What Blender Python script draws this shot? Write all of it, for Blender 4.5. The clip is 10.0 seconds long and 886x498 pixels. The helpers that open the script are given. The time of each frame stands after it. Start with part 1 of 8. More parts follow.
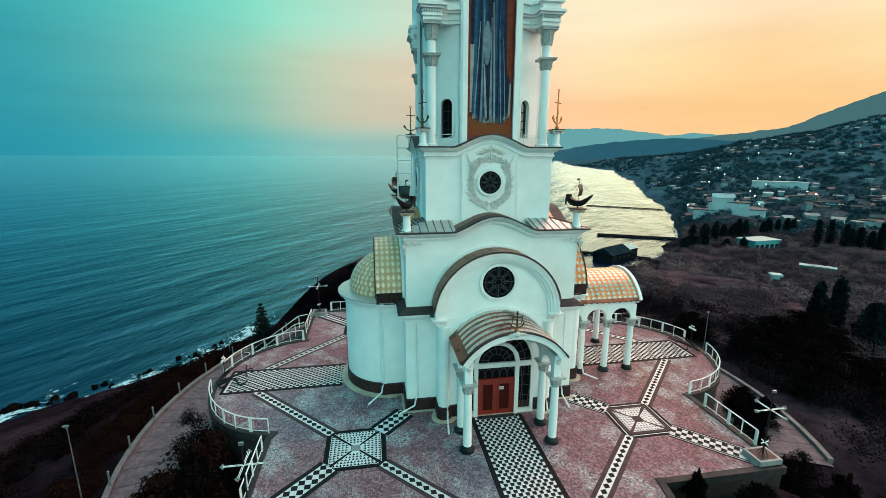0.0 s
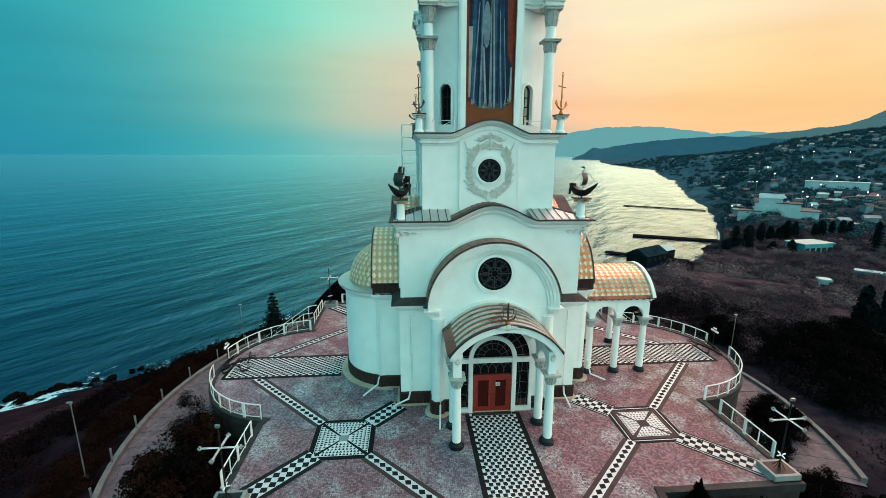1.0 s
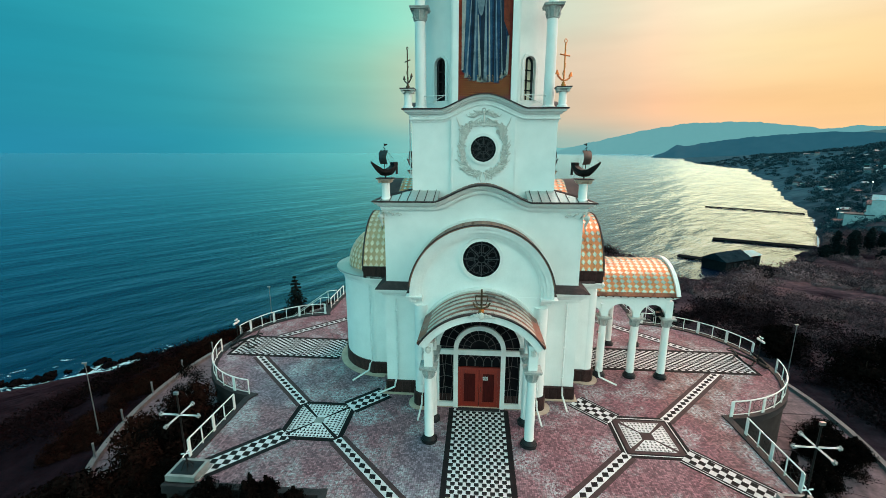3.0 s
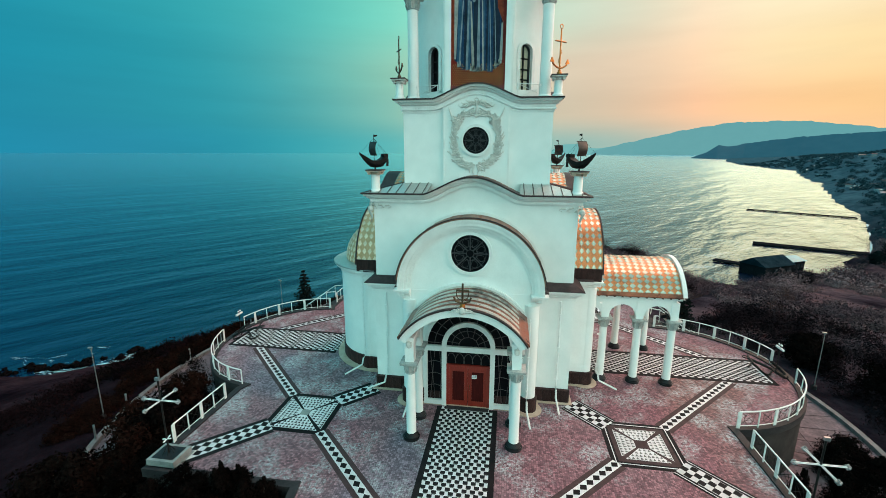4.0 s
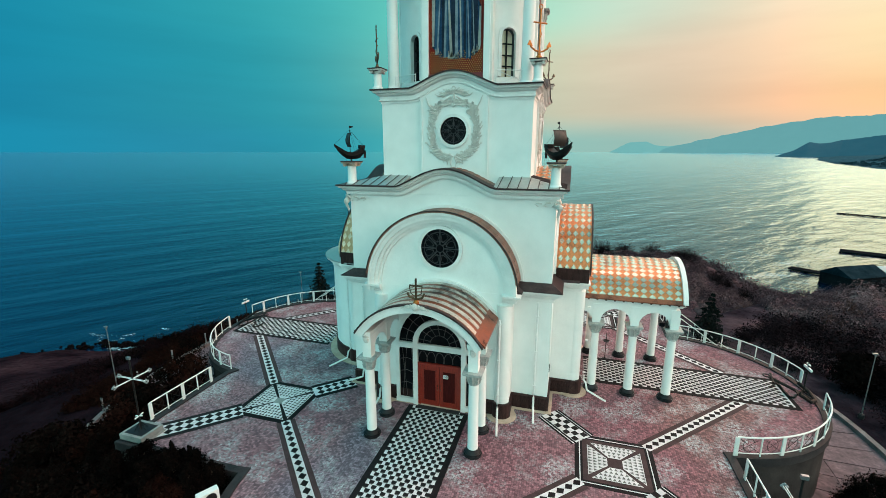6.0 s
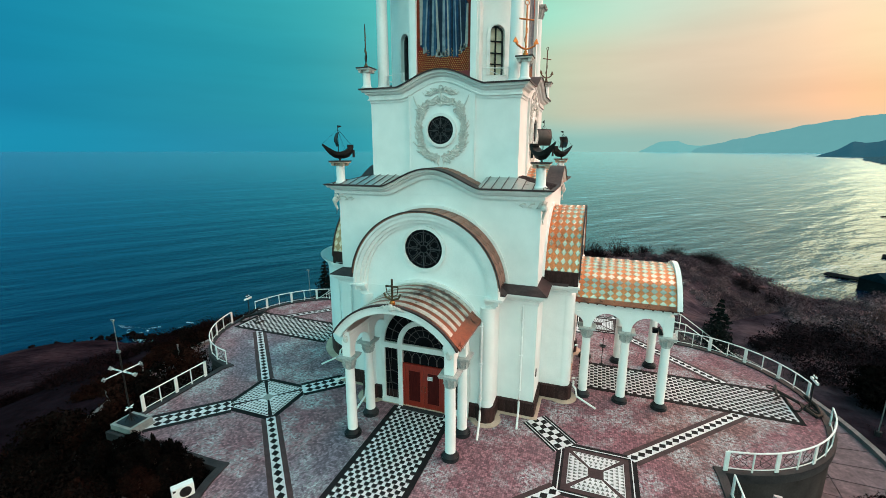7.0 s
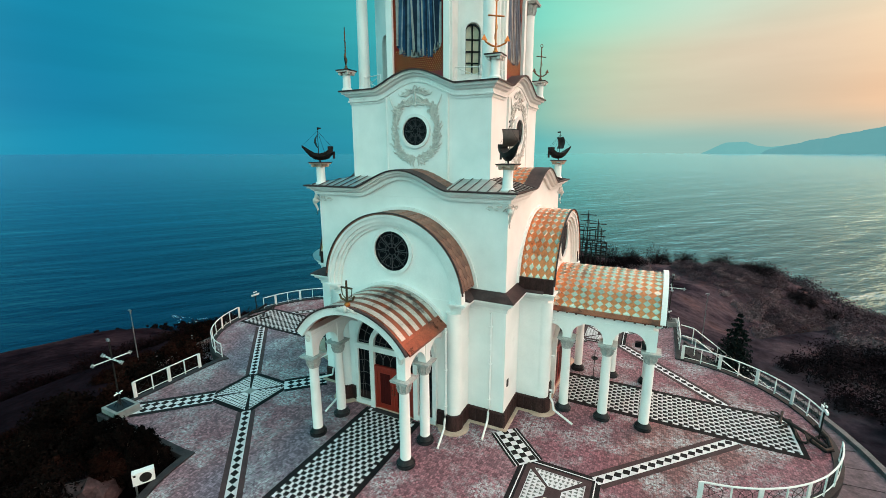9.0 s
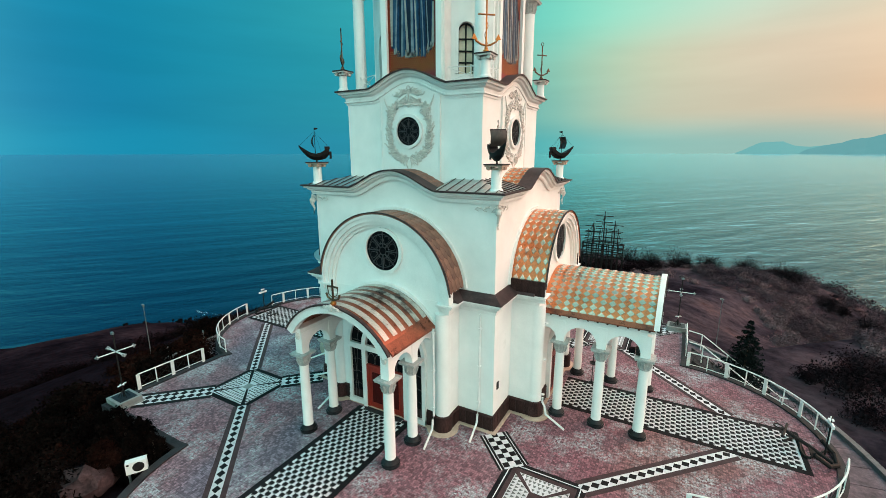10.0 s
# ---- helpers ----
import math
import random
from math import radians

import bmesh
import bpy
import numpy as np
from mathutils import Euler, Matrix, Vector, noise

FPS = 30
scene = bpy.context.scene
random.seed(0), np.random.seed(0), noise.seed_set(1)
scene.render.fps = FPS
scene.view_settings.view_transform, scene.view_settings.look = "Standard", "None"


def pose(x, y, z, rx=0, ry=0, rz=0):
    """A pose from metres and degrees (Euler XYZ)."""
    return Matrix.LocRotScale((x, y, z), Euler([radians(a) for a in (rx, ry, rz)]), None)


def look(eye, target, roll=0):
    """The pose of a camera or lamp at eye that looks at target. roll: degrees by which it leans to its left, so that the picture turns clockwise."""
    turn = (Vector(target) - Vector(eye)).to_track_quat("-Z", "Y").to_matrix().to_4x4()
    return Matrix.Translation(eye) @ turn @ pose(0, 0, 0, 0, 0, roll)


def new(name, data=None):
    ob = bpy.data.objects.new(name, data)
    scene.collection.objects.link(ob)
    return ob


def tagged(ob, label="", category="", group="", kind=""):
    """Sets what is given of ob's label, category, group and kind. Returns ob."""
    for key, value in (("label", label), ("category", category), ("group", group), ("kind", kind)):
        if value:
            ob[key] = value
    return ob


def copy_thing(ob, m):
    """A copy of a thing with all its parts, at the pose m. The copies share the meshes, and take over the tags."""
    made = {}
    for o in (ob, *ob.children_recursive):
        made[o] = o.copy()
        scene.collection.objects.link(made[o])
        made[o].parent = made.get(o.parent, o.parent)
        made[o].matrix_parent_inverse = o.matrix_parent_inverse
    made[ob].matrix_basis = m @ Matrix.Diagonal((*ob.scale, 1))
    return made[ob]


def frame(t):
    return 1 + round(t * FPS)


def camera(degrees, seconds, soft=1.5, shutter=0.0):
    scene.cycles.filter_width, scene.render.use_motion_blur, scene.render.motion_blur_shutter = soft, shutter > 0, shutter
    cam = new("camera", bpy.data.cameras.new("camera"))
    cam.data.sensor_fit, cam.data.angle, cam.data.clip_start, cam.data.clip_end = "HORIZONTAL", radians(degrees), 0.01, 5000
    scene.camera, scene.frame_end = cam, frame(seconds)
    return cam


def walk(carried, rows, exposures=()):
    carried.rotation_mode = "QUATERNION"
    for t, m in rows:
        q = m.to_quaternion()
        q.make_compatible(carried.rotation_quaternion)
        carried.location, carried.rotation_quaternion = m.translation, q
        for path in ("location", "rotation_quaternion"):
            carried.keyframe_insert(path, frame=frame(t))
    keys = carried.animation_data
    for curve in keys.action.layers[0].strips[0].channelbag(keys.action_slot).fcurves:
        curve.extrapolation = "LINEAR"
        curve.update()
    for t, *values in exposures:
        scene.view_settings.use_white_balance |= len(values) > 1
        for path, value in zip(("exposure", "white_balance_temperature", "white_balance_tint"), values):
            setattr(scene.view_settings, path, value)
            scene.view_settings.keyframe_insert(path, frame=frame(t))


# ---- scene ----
cam = camera(92.1, 10.0, soft=0.6)
PATH = [
    (0, (-6.773, -28.488, 15.169), (-6.461, -26.559, 14.741), 0.1),
    (0.5, (-5.7, -28.304, 14.824), (-5.462, -26.366, 14.394), 0.2),
    (1, (-4.579, -28.167, 14.502), (-4.422, -26.22, 14.07), 0.1),
    (1.5, (-3.515, -27.947, 14.191), (-3.436, -25.997, 13.755), 0.2),
    (2, (-2.47, -27.7, 13.926), (-2.468, -25.748, 13.488), 0.1),
    (2.5, (-1.313, -27.399, 13.676), (-1.394, -25.449, 13.236), 0.0),
    (4, (1.751, -26.401, 12.984), (1.456, -24.472, 12.546), 0.1),
    (4.5, (2.866, -25.984, 12.824), (2.498, -24.069, 12.382), 0.0),
    (5, (3.802, -25.595, 12.732), (3.372, -23.694, 12.286), 0.1),
    (5.5, (4.753, -25.21, 12.623), (4.26, -23.324, 12.18), 0.0),
    (7, (7.344, -24.047, 12.627), (6.686, -22.212, 12.181), -0.0),
    (7.5, (8.229, -23.597, 12.589), (7.52, -21.78, 12.148), -0.1),
    (8, (9.044, -23.121, 12.628), (8.283, -21.326, 12.184), -0.1),
    (8.5, (9.81, -22.691, 12.628), (8.999, -20.918, 12.185), -0.0),
    (9, (10.544, -22.3, 12.589), (9.68, -20.55, 12.152), -0.1),
    (9.5, (11.264, -21.868, 12.607), (10.346, -20.146, 12.169), -0.1),
    (10, (11.81, -21.543, 12.583), (10.852, -19.843, 12.147), -0.1),
]
walk(cam, [(t, look(eye, target, roll)) for t, eye, target, roll in PATH])

# ---- world, sun ----
SUN_AZ = 44.0


def away(az, el=0.0):
    a, e = radians(az), radians(el)
    return Vector((math.sin(a) * math.cos(e), math.cos(a) * math.cos(e), math.sin(e)))


world = bpy.data.worlds.new("dusk_sky")
scene.world = world
world.use_nodes = True


def ramp_node(nt, stops, interp="LINEAR"):
    n = nt.nodes.new("ShaderNodeValToRGB")
    n.color_ramp.interpolation = interp
    el = n.color_ramp.elements
    while len(el) < len(stops):
        el.new(0.5)
    for e, (p, c) in zip(el, stops):
        e.position = p
        e.color = (*c, 1.0)
    return n


def math_node(nt, op, a=None, b=None, c=None):
    n = nt.nodes.new("ShaderNodeMath")
    n.operation = op
    for i, v in enumerate((a, b, c)):
        if v is None:
            continue
        if isinstance(v, (int, float)):
            n.inputs[i].default_value = v
        else:
            nt.links.new(v, n.inputs[i])
    return n.outputs[0]


def mix_node(nt, fac, a, b, blend="MIX"):
    n = nt.nodes.new("ShaderNodeMix")
    n.data_type = "RGBA"
    n.blend_type = blend
    n.clamp_result = False
    for sock, v in ((n.inputs[0], fac), (n.inputs[6], a), (n.inputs[7], b)):
        if isinstance(v, (int, float)):
            sock.default_value = v
        elif isinstance(v, tuple):
            sock.default_value = (*v, 1.0)
        else:
            nt.links.new(v, sock)
    return n.outputs[2]


def build_world():
    nt = world.node_tree
    nt.nodes.clear()
    out = nt.nodes.new("ShaderNodeOutputWorld")
    bg = nt.nodes.new("ShaderNodeBackground")
    co = nt.nodes.new("ShaderNodeTexCoord")
    sep = nt.nodes.new("ShaderNodeSeparateXYZ")
    nt.links.new(co.outputs["Generated"], sep.inputs[0])
    x, y, z = sep.outputs
    flat = math_node(nt, "SQRT", math_node(nt, "ADD", math_node(nt, "MULTIPLY", x, x), math_node(nt, "MULTIPLY", y, y)))
    s = away(SUN_AZ)
    dot = math_node(nt, "ADD", math_node(nt, "MULTIPLY", x, s.x), math_node(nt, "MULTIPLY", y, s.y))
    turn = math_node(nt, "DIVIDE", dot, math_node(nt, "MAXIMUM", flat, 0.02))
    # the azimuth away from the sun, 0 at the sun and 1 opposite
    off = math_node(nt, "DIVIDE", math_node(nt, "ARCCOSINE", math_node(nt, "MINIMUM", math_node(nt, "MAXIMUM", turn, -1.0), 1.0)), math.pi)
    BACK = [(0.84, (0.16, 0.86, 0.95)), (1.0, (0.16, 0.86, 0.95))]
    OFFS = (0.0, 0.05, 0.106, 0.161, 0.217, 0.272, 0.328, 0.411, 0.494, 0.578, 0.66)
    BANDS = [
        (0.017, ((1.6, 0.62, 0.3), (1.4, 0.62, 0.32), (0.85, 0.62, 0.42), (0.36, 0.51, 0.45), (0.3, 0.52, 0.47), (0.3, 0.56, 0.5), (0.10, 0.50, 0.485), (0.020, 0.32, 0.40), (0.026, 0.256, 0.383), (0.01, 0.287, 0.443), (0.009, 0.247, 0.431))),
        (0.087, ((1.7, 0.63, 0.28), (1.6, 0.63, 0.29), (1.15, 0.62, 0.33), (0.75, 0.57, 0.4), (0.62, 0.57, 0.43), (0.6, 0.6, 0.44), (0.20, 0.55, 0.446), (0.026, 0.34, 0.40), (0.024, 0.285, 0.38), (0.01, 0.254, 0.393), (0.006, 0.181, 0.383))),
        (0.174, ((1.8, 0.66, 0.33), (1.7, 0.77, 0.4), (1.2, 0.8, 0.48), (0.78, 0.61, 0.44), (0.72, 0.62, 0.47), (0.63, 0.66, 0.47), (0.25, 0.63, 0.475), (0.032, 0.37, 0.415), (0.020, 0.30, 0.39), (0.01, 0.274, 0.41), (0.003, 0.175, 0.373))),
        (0.276, ((1.9, 0.76, 0.52), (1.8, 0.85, 0.58), (1.2, 0.9, 0.6), (0.74, 0.73, 0.56), (0.6, 0.74, 0.60), (0.42, 0.78, 0.6), (0.20, 0.75, 0.58), (0.045, 0.43, 0.46), (0.024, 0.335, 0.40), (0.01, 0.274, 0.418), (0.004, 0.219, 0.402))),
    ]
    a = None
    for lev, (height, cols) in enumerate(BANDS):
        band = ramp_node(nt, list(zip(OFFS, cols)) + BACK, "B_SPLINE")
        nt.links.new(off, band.inputs[0])
        if a is None:
            a = band.outputs[0]
        else:
            rise = nt.nodes.new("ShaderNodeMapRange")
            rise.interpolation_type = "SMOOTHSTEP"
            nt.links.new(z, rise.inputs[0])
            rise.inputs[1].default_value, rise.inputs[2].default_value = BANDS[lev - 1][0], height
            a = mix_node(nt, rise.outputs[0], a, band.outputs[0])
    top = nt.nodes.new("ShaderNodeMapRange")
    top.interpolation_type = "SMOOTHSTEP"
    nt.links.new(z, top.inputs[0])
    top.inputs[1].default_value, top.inputs[2].default_value = 0.29, 0.55
    high = ramp_node(nt, [(0.0, (9.0, 3.8, 3.1)), (0.085, (3.1, 2.5, 2.3)), (0.15, (1.55, 2.15, 2.0)), (0.3, (0.38, 1.22, 1.27)), (0.42, (0.13, 0.6, 0.75)), (0.6, (0.03, 0.36, 0.56)), (0.8, (0.16, 0.80, 0.86)), (1.0, (0.16, 0.80, 0.86))], "EASE")
    nt.links.new(off, high.inputs[0])
    b = mix_node(nt, top.outputs[0], a, high.outputs[0])
    # bright open sky to the south, and a warm glow round to the east
    for az, el, lo, hi, col in ((166, 18, 0.50, 0.97, (0.96, 1.74, 1.60)), (98, 14, 0.72, 0.98, (3.9, 3.0, 2.5))):
        g = away(az, el)
        lean = math_node(nt, "ADD", math_node(nt, "ADD", math_node(nt, "MULTIPLY", x, g.x), math_node(nt, "MULTIPLY", y, g.y)), math_node(nt, "MULTIPLY", z, g.z))
        glow = nt.nodes.new("ShaderNodeMapRange")
        glow.interpolation_type = "SMOOTHSTEP"
        nt.links.new(lean, glow.inputs[0])
        glow.inputs[1].default_value, glow.inputs[2].default_value = lo, hi
        b = mix_node(nt, glow.outputs[0], b, col)
    # thin streaks of cloud
    mp = nt.nodes.new("ShaderNodeMapping")
    mp.inputs["Scale"].default_value = (2.2, 2.2, 16.0)
    nt.links.new(co.outputs["Generated"], mp.inputs[0])
    no = nt.nodes.new("ShaderNodeTexNoise")
    no.inputs["Scale"].default_value, no.inputs["Detail"].default_value = 1.6, 5.0
    nt.links.new(mp.outputs[0], no.inputs[0])
    cl = ramp_node(nt, [(0.36, (0.9, 0.87, 0.86)), (0.62, (1.06, 1.06, 1.06))])
    nt.links.new(no.outputs[0], cl.inputs[0])
    c = mix_node(nt, 0.3, b, cl.outputs[0], "MULTIPLY")
    nt.links.new(c, bg.inputs[0])
    bg.inputs[1].default_value = 1.0
    nt.links.new(bg.outputs[0], out.inputs[0])


build_world()
sun_data = bpy.data.lights.new("sun", "SUN")
sun_data.energy, sun_data.angle, sun_data.color = 0.7, radians(36), (1.0, 0.52, 0.27)
sun = new("sun", sun_data)
sun.matrix_world = look(away(41, 13) * 50, (0, 0, 0))


# ---- materials ----
def material(name, c1, c2, scale=1.2, rough=0.6, metal=0.0, bump=0.15, fine=30.0, speck=0.12, rand=0.0, dirt_or_reflection=None, dirt_or_reflection_scale=0.5, dirt_or_reflection_at=0.62, rough2=None, coat=0.0, stretch=None):
    m = bpy.data.materials.new(name)
    m.use_nodes = True
    nt = m.node_tree
    p = nt.nodes["Principled BSDF"]
    co = nt.nodes.new("ShaderNodeTexCoord")
    src = co.outputs["Object"]
    if stretch:
        mp = nt.nodes.new("ShaderNodeMapping")
        mp.inputs["Scale"].default_value = stretch
        nt.links.new(src, mp.inputs[0])
        src = mp.outputs[0]
    n1 = nt.nodes.new("ShaderNodeTexNoise")
    n1.inputs["Scale"].default_value, n1.inputs["Detail"].default_value, n1.inputs["Roughness"].default_value = scale, 5.0, 0.6
    n2 = nt.nodes.new("ShaderNodeTexNoise")
    n2.inputs["Scale"].default_value, n2.inputs["Detail"].default_value = fine, 3.0
    for n in (n1, n2):
        nt.links.new(src, n.inputs[0])
    r = ramp_node(nt, [(0.32, c1), (0.68, c2)])
    nt.links.new(n1.outputs[0], r.inputs[0])
    col = r.outputs[0]
    sp = ramp_node(nt, [(0.3, (1 - speck,) * 3), (0.7, (1 + speck,) * 3)])
    nt.links.new(n2.outputs[0], sp.inputs[0])
    col = mix_node(nt, 1.0, col, sp.outputs[0], "MULTIPLY")
    if rand:
        oi = nt.nodes.new("ShaderNodeObjectInfo")
        rr = ramp_node(nt, [(0.0, (1 - rand,) * 3), (1.0, (1 + rand,) * 3)])
        nt.links.new(oi.outputs["Random"], rr.inputs[0])
        col = mix_node(nt, 1.0, col, rr.outputs[0], "MULTIPLY")
    if dirt_or_reflection:
        n3 = nt.nodes.new("ShaderNodeTexNoise")
        n3.inputs["Scale"].default_value, n3.inputs["Detail"].default_value, n3.inputs["Roughness"].default_value = dirt_or_reflection_scale, 8.0, 0.7
        nt.links.new(co.outputs["Object"], n3.inputs[0])
        dr = ramp_node(nt, [(dirt_or_reflection_at, (0, 0, 0)), (dirt_or_reflection_at + 0.14, (1, 1, 1))])
        nt.links.new(n3.outputs[0], dr.inputs[0])
        col = mix_node(nt, dr.outputs[0], col, dirt_or_reflection)
    nt.links.new(col, p.inputs["Base Color"])
    if rough2 is None:
        p.inputs["Roughness"].default_value = rough
    else:
        mr = nt.nodes.new("ShaderNodeMapRange")
        nt.links.new(n1.outputs[0], mr.inputs[0])
        mr.inputs[1].default_value, mr.inputs[2].default_value, mr.inputs[3].default_value, mr.inputs[4].default_value = 0.3, 0.7, rough, rough2
        nt.links.new(mr.outputs[0], p.inputs["Roughness"])
    p.inputs["Metallic"].default_value = metal
    if max(c2) < 0.13 and not metal:
        p.inputs["Specular IOR Level"].default_value = 0.12
    p.inputs["Coat Weight"].default_value = coat
    if bump:
        bp = nt.nodes.new("ShaderNodeBump")
        bp.inputs["Strength"].default_value, bp.inputs["Distance"].default_value = bump, 0.02
        nt.links.new(n2.outputs[0], bp.inputs["Height"])
        nt.links.new(bp.outputs[0], p.inputs["Normal"])
    return m


PLASTER = material("white_plaster", (0.74, 0.75, 0.73), (0.84, 0.84, 0.82), 0.7, 0.75, bump=0.12, fine=25, speck=0.03, dirt_or_reflection=(0.60, 0.60, 0.57), dirt_or_reflection_scale=0.35, dirt_or_reflection_at=0.66)
TRIM = material("white_moulding", (0.70, 0.70, 0.68), (0.82, 0.81, 0.79), 1.5, 0.65, bump=0.1, fine=30, speck=0.05, dirt_or_reflection=(0.45, 0.42, 0.38), dirt_or_reflection_scale=1.6, dirt_or_reflection_at=0.66)
RELIEF = material("carved_plaster", (0.5, 0.47, 0.44), (0.7, 0.67, 0.63), 4.0, 0.7, bump=0.3, fine=30, speck=0.12)
GRANITE = material("dark_granite", (0.018, 0.010, 0.010), (0.055, 0.026, 0.024), 6.0, 0.5, bump=0.1, fine=60, speck=0.5, rand=0.35, stretch=(1, 1, 0.2))
BLACKSTONE = material("black_stone", (0.012, 0.013, 0.015), (0.03, 0.03, 0.033), 3.0, 0.35, bump=0.1, fine=50, speck=0.3, rand=0.4)
BEIGE = material("beige_concrete", (0.42, 0.29, 0.22), (0.56, 0.42, 0.33), 2.0, 0.85, bump=0.25, fine=20, speck=0.1)
FLASH = material("dark_sheet_roof", (0.03, 0.02, 0.021), (0.07, 0.047, 0.047), 1.5, 0.5, metal=0.0, bump=0.1, fine=12, speck=0.15, rough2=0.6)
SHEET = material("grey_sheet_roof", (0.36, 0.36, 0.35), (0.52, 0.51, 0.49), 1.2, 0.24, metal=0.7, bump=0.08, fine=10, speck=0.1, rough2=0.5)
COPPER = material("orange_roof_metal", (0.50, 0.145, 0.052), (0.64, 0.22, 0.085), 1.3, 0.24, metal=0.5, bump=0.15, fine=14, speck=0.18, rough2=0.5, dirt_or_reflection=(0.05, 0.026, 0.02), dirt_or_reflection_scale=0.7, dirt_or_reflection_at=0.57)
# dark blotches paint the porch roof's dark reflection into the colour
STRIPEROOF = material("russet_roof_metal", (0.21, 0.055, 0.03), (0.33, 0.098, 0.052), 1.3, 0.2, metal=0.6, bump=0.15, fine=14, speck=0.18, rough2=0.5, dirt_or_reflection=(0.025, 0.015, 0.015), dirt_or_reflection_scale=0.45, dirt_or_reflection_at=0.5)
BROWNTILE = material("brown_roof_tile", (0.15, 0.065, 0.045), (0.27, 0.125, 0.085), 1.5, 0.5, metal=0.2, bump=0.2, fine=14, speck=0.2, rand=0.25)
GOLDTILE = material("gold_roof_diamond", (0.44, 0.40, 0.32), (0.57, 0.53, 0.43), 2.0, 0.2, metal=0.65, bump=0.05, fine=10, speck=0.1, rand=0.12)
# west copies of the roof metals, with a cream sky reflection in the colour
DOMEBASE = material("cream_gold_roof_metal", (0.50, 0.25, 0.12), (0.64, 0.36, 0.20), 1.3, 0.4, metal=0.1, bump=0.12, fine=14, speck=0.15, rough2=0.5)
CREAMTILE = material("cream_roof_diamond", (0.74, 0.52, 0.36), (0.86, 0.64, 0.48), 2.0, 0.35, metal=0.15, bump=0.05, fine=10, speck=0.1, rand=0.12)
# the same painted dark reflection runs over the pale stripes
PALETILE = material("pale_roof_stripe", (0.48, 0.45, 0.41), (0.62, 0.59, 0.54), 2.0, 0.24, metal=0.5, bump=0.1, fine=14, speck=0.15, rough2=0.5, dirt_or_reflection=(0.06, 0.04, 0.036), dirt_or_reflection_scale=0.45, dirt_or_reflection_at=0.5)
DOORWOOD = material("red_varnished_wood", (0.20, 0.012, 0.006), (0.31, 0.024, 0.010), 3.0, 0.4, bump=0.1, fine=18, speck=0.2, stretch=(6, 6, 0.8), coat=0.2)
DOORPANEL = material("dark_red_panel", (0.035, 0.003, 0.003), (0.07, 0.007, 0.006), 3.0, 0.45, bump=0.1, fine=18, speck=0.2, stretch=(6, 6, 0.8))
DARKGLASS = material("dark_glass", (0.003, 0.003, 0.004), (0.006, 0.006, 0.008), 1.0, 0.3, bump=0.0, speck=0.05)
DARKGLASS.node_tree.nodes["Principled BSDF"].inputs["Specular IOR Level"].default_value = 0.06
# pane colour with the sunset reflection painted in
CREAMPANE = material("cream_reflecting_pane", (0.62, 0.52, 0.38), (0.78, 0.68, 0.52), 0.8, 0.3, bump=0.0, speck=0.05)
GRILLE = material("grey_window_grille", (0.07, 0.06, 0.06), (0.12, 0.10, 0.10), 5.0, 0.5, bump=0.1, fine=40, speck=0.2)
IRON = material("black_iron", (0.008, 0.008, 0.009), (0.022, 0.019, 0.018), 5.0, 0.55, metal=0.0, bump=0.2, fine=40, speck=0.2)
BRONZE = material("gilded_bronze", (0.36, 0.12, 0.03), (0.55, 0.21, 0.06), 4.0, 0.4, metal=0.95, bump=0.1, fine=40, speck=0.15)
DARKBRONZE = material("weathered_bronze", (0.05, 0.032, 0.022), (0.14, 0.08, 0.04), 4.0, 0.4, metal=0.7, bump=0.1, fine=40, speck=0.15)
TRACERY = material("grey_window_tracery", (0.03, 0.03, 0.034), (0.06, 0.06, 0.066), 5.0, 0.5, bump=0.1, fine=40, speck=0.2)
SAIL = material("dark_sail_metal", (0.022, 0.018, 0.016), (0.05, 0.04, 0.034), 6.0, 0.6, metal=0.2, bump=0.2, fine=30, speck=0.2)
RAILPAINT = material("white_rail_paint", (0.66, 0.67, 0.66), (0.80, 0.80, 0.78), 4.0, 0.5, bump=0.1, fine=30, speck=0.06, dirt_or_reflection=(0.35, 0.22, 0.14), dirt_or_reflection_scale=3.0, dirt_or_reflection_at=0.70)
STEEL = material("galvanised_steel", (0.22, 0.24, 0.25), (0.34, 0.36, 0.37), 5.0, 0.4, metal=0.7, bump=0.05, fine=40, speck=0.1)
LEDTUBE = material("white_acrylic_tube", (0.74, 0.76, 0.76), (0.84, 0.85, 0.85), 5.0, 0.25, bump=0.0, speck=0.05)
MARBLE = material("white_paving_tile", (0.50, 0.50, 0.52), (0.66, 0.66, 0.68), 2.5, 0.5, bump=0.1, fine=40, speck=0.08, rand=0.14)
GREYTILE = material("grey_paving_tile", (0.07, 0.075, 0.073), (0.13, 0.13, 0.128), 2.5, 0.55, bump=0.1, fine=40, speck=0.12, rand=0.2)
DARKTILE = material("black_paving_tile", (0.005, 0.005, 0.006), (0.013, 0.011, 0.012), 2.5, 0.75, bump=0.1, fine=40, speck=0.25, rand=0.4)
BROWNBAND = material("brown_paving_band", (0.04, 0.024, 0.026), (0.07, 0.042, 0.044), 2.5, 0.65, bump=0.1, fine=40, speck=0.2)
KERB = material("grey_kerb_stone", (0.02, 0.018, 0.02), (0.045, 0.04, 0.042), 1.5, 0.6, bump=0.2, fine=25, speck=0.2)
STONEBLOCK = material("pale_stone_block", (0.17, 0.18, 0.175), (0.28, 0.285, 0.275), 2.0, 0.6, bump=0.2, fine=30, speck=0.12)
RETAIN = material("rendered_retaining_wall", (0.022, 0.019, 0.019), (0.05, 0.043, 0.042), 0.8, 0.85, bump=0.3, fine=12, speck=0.15)
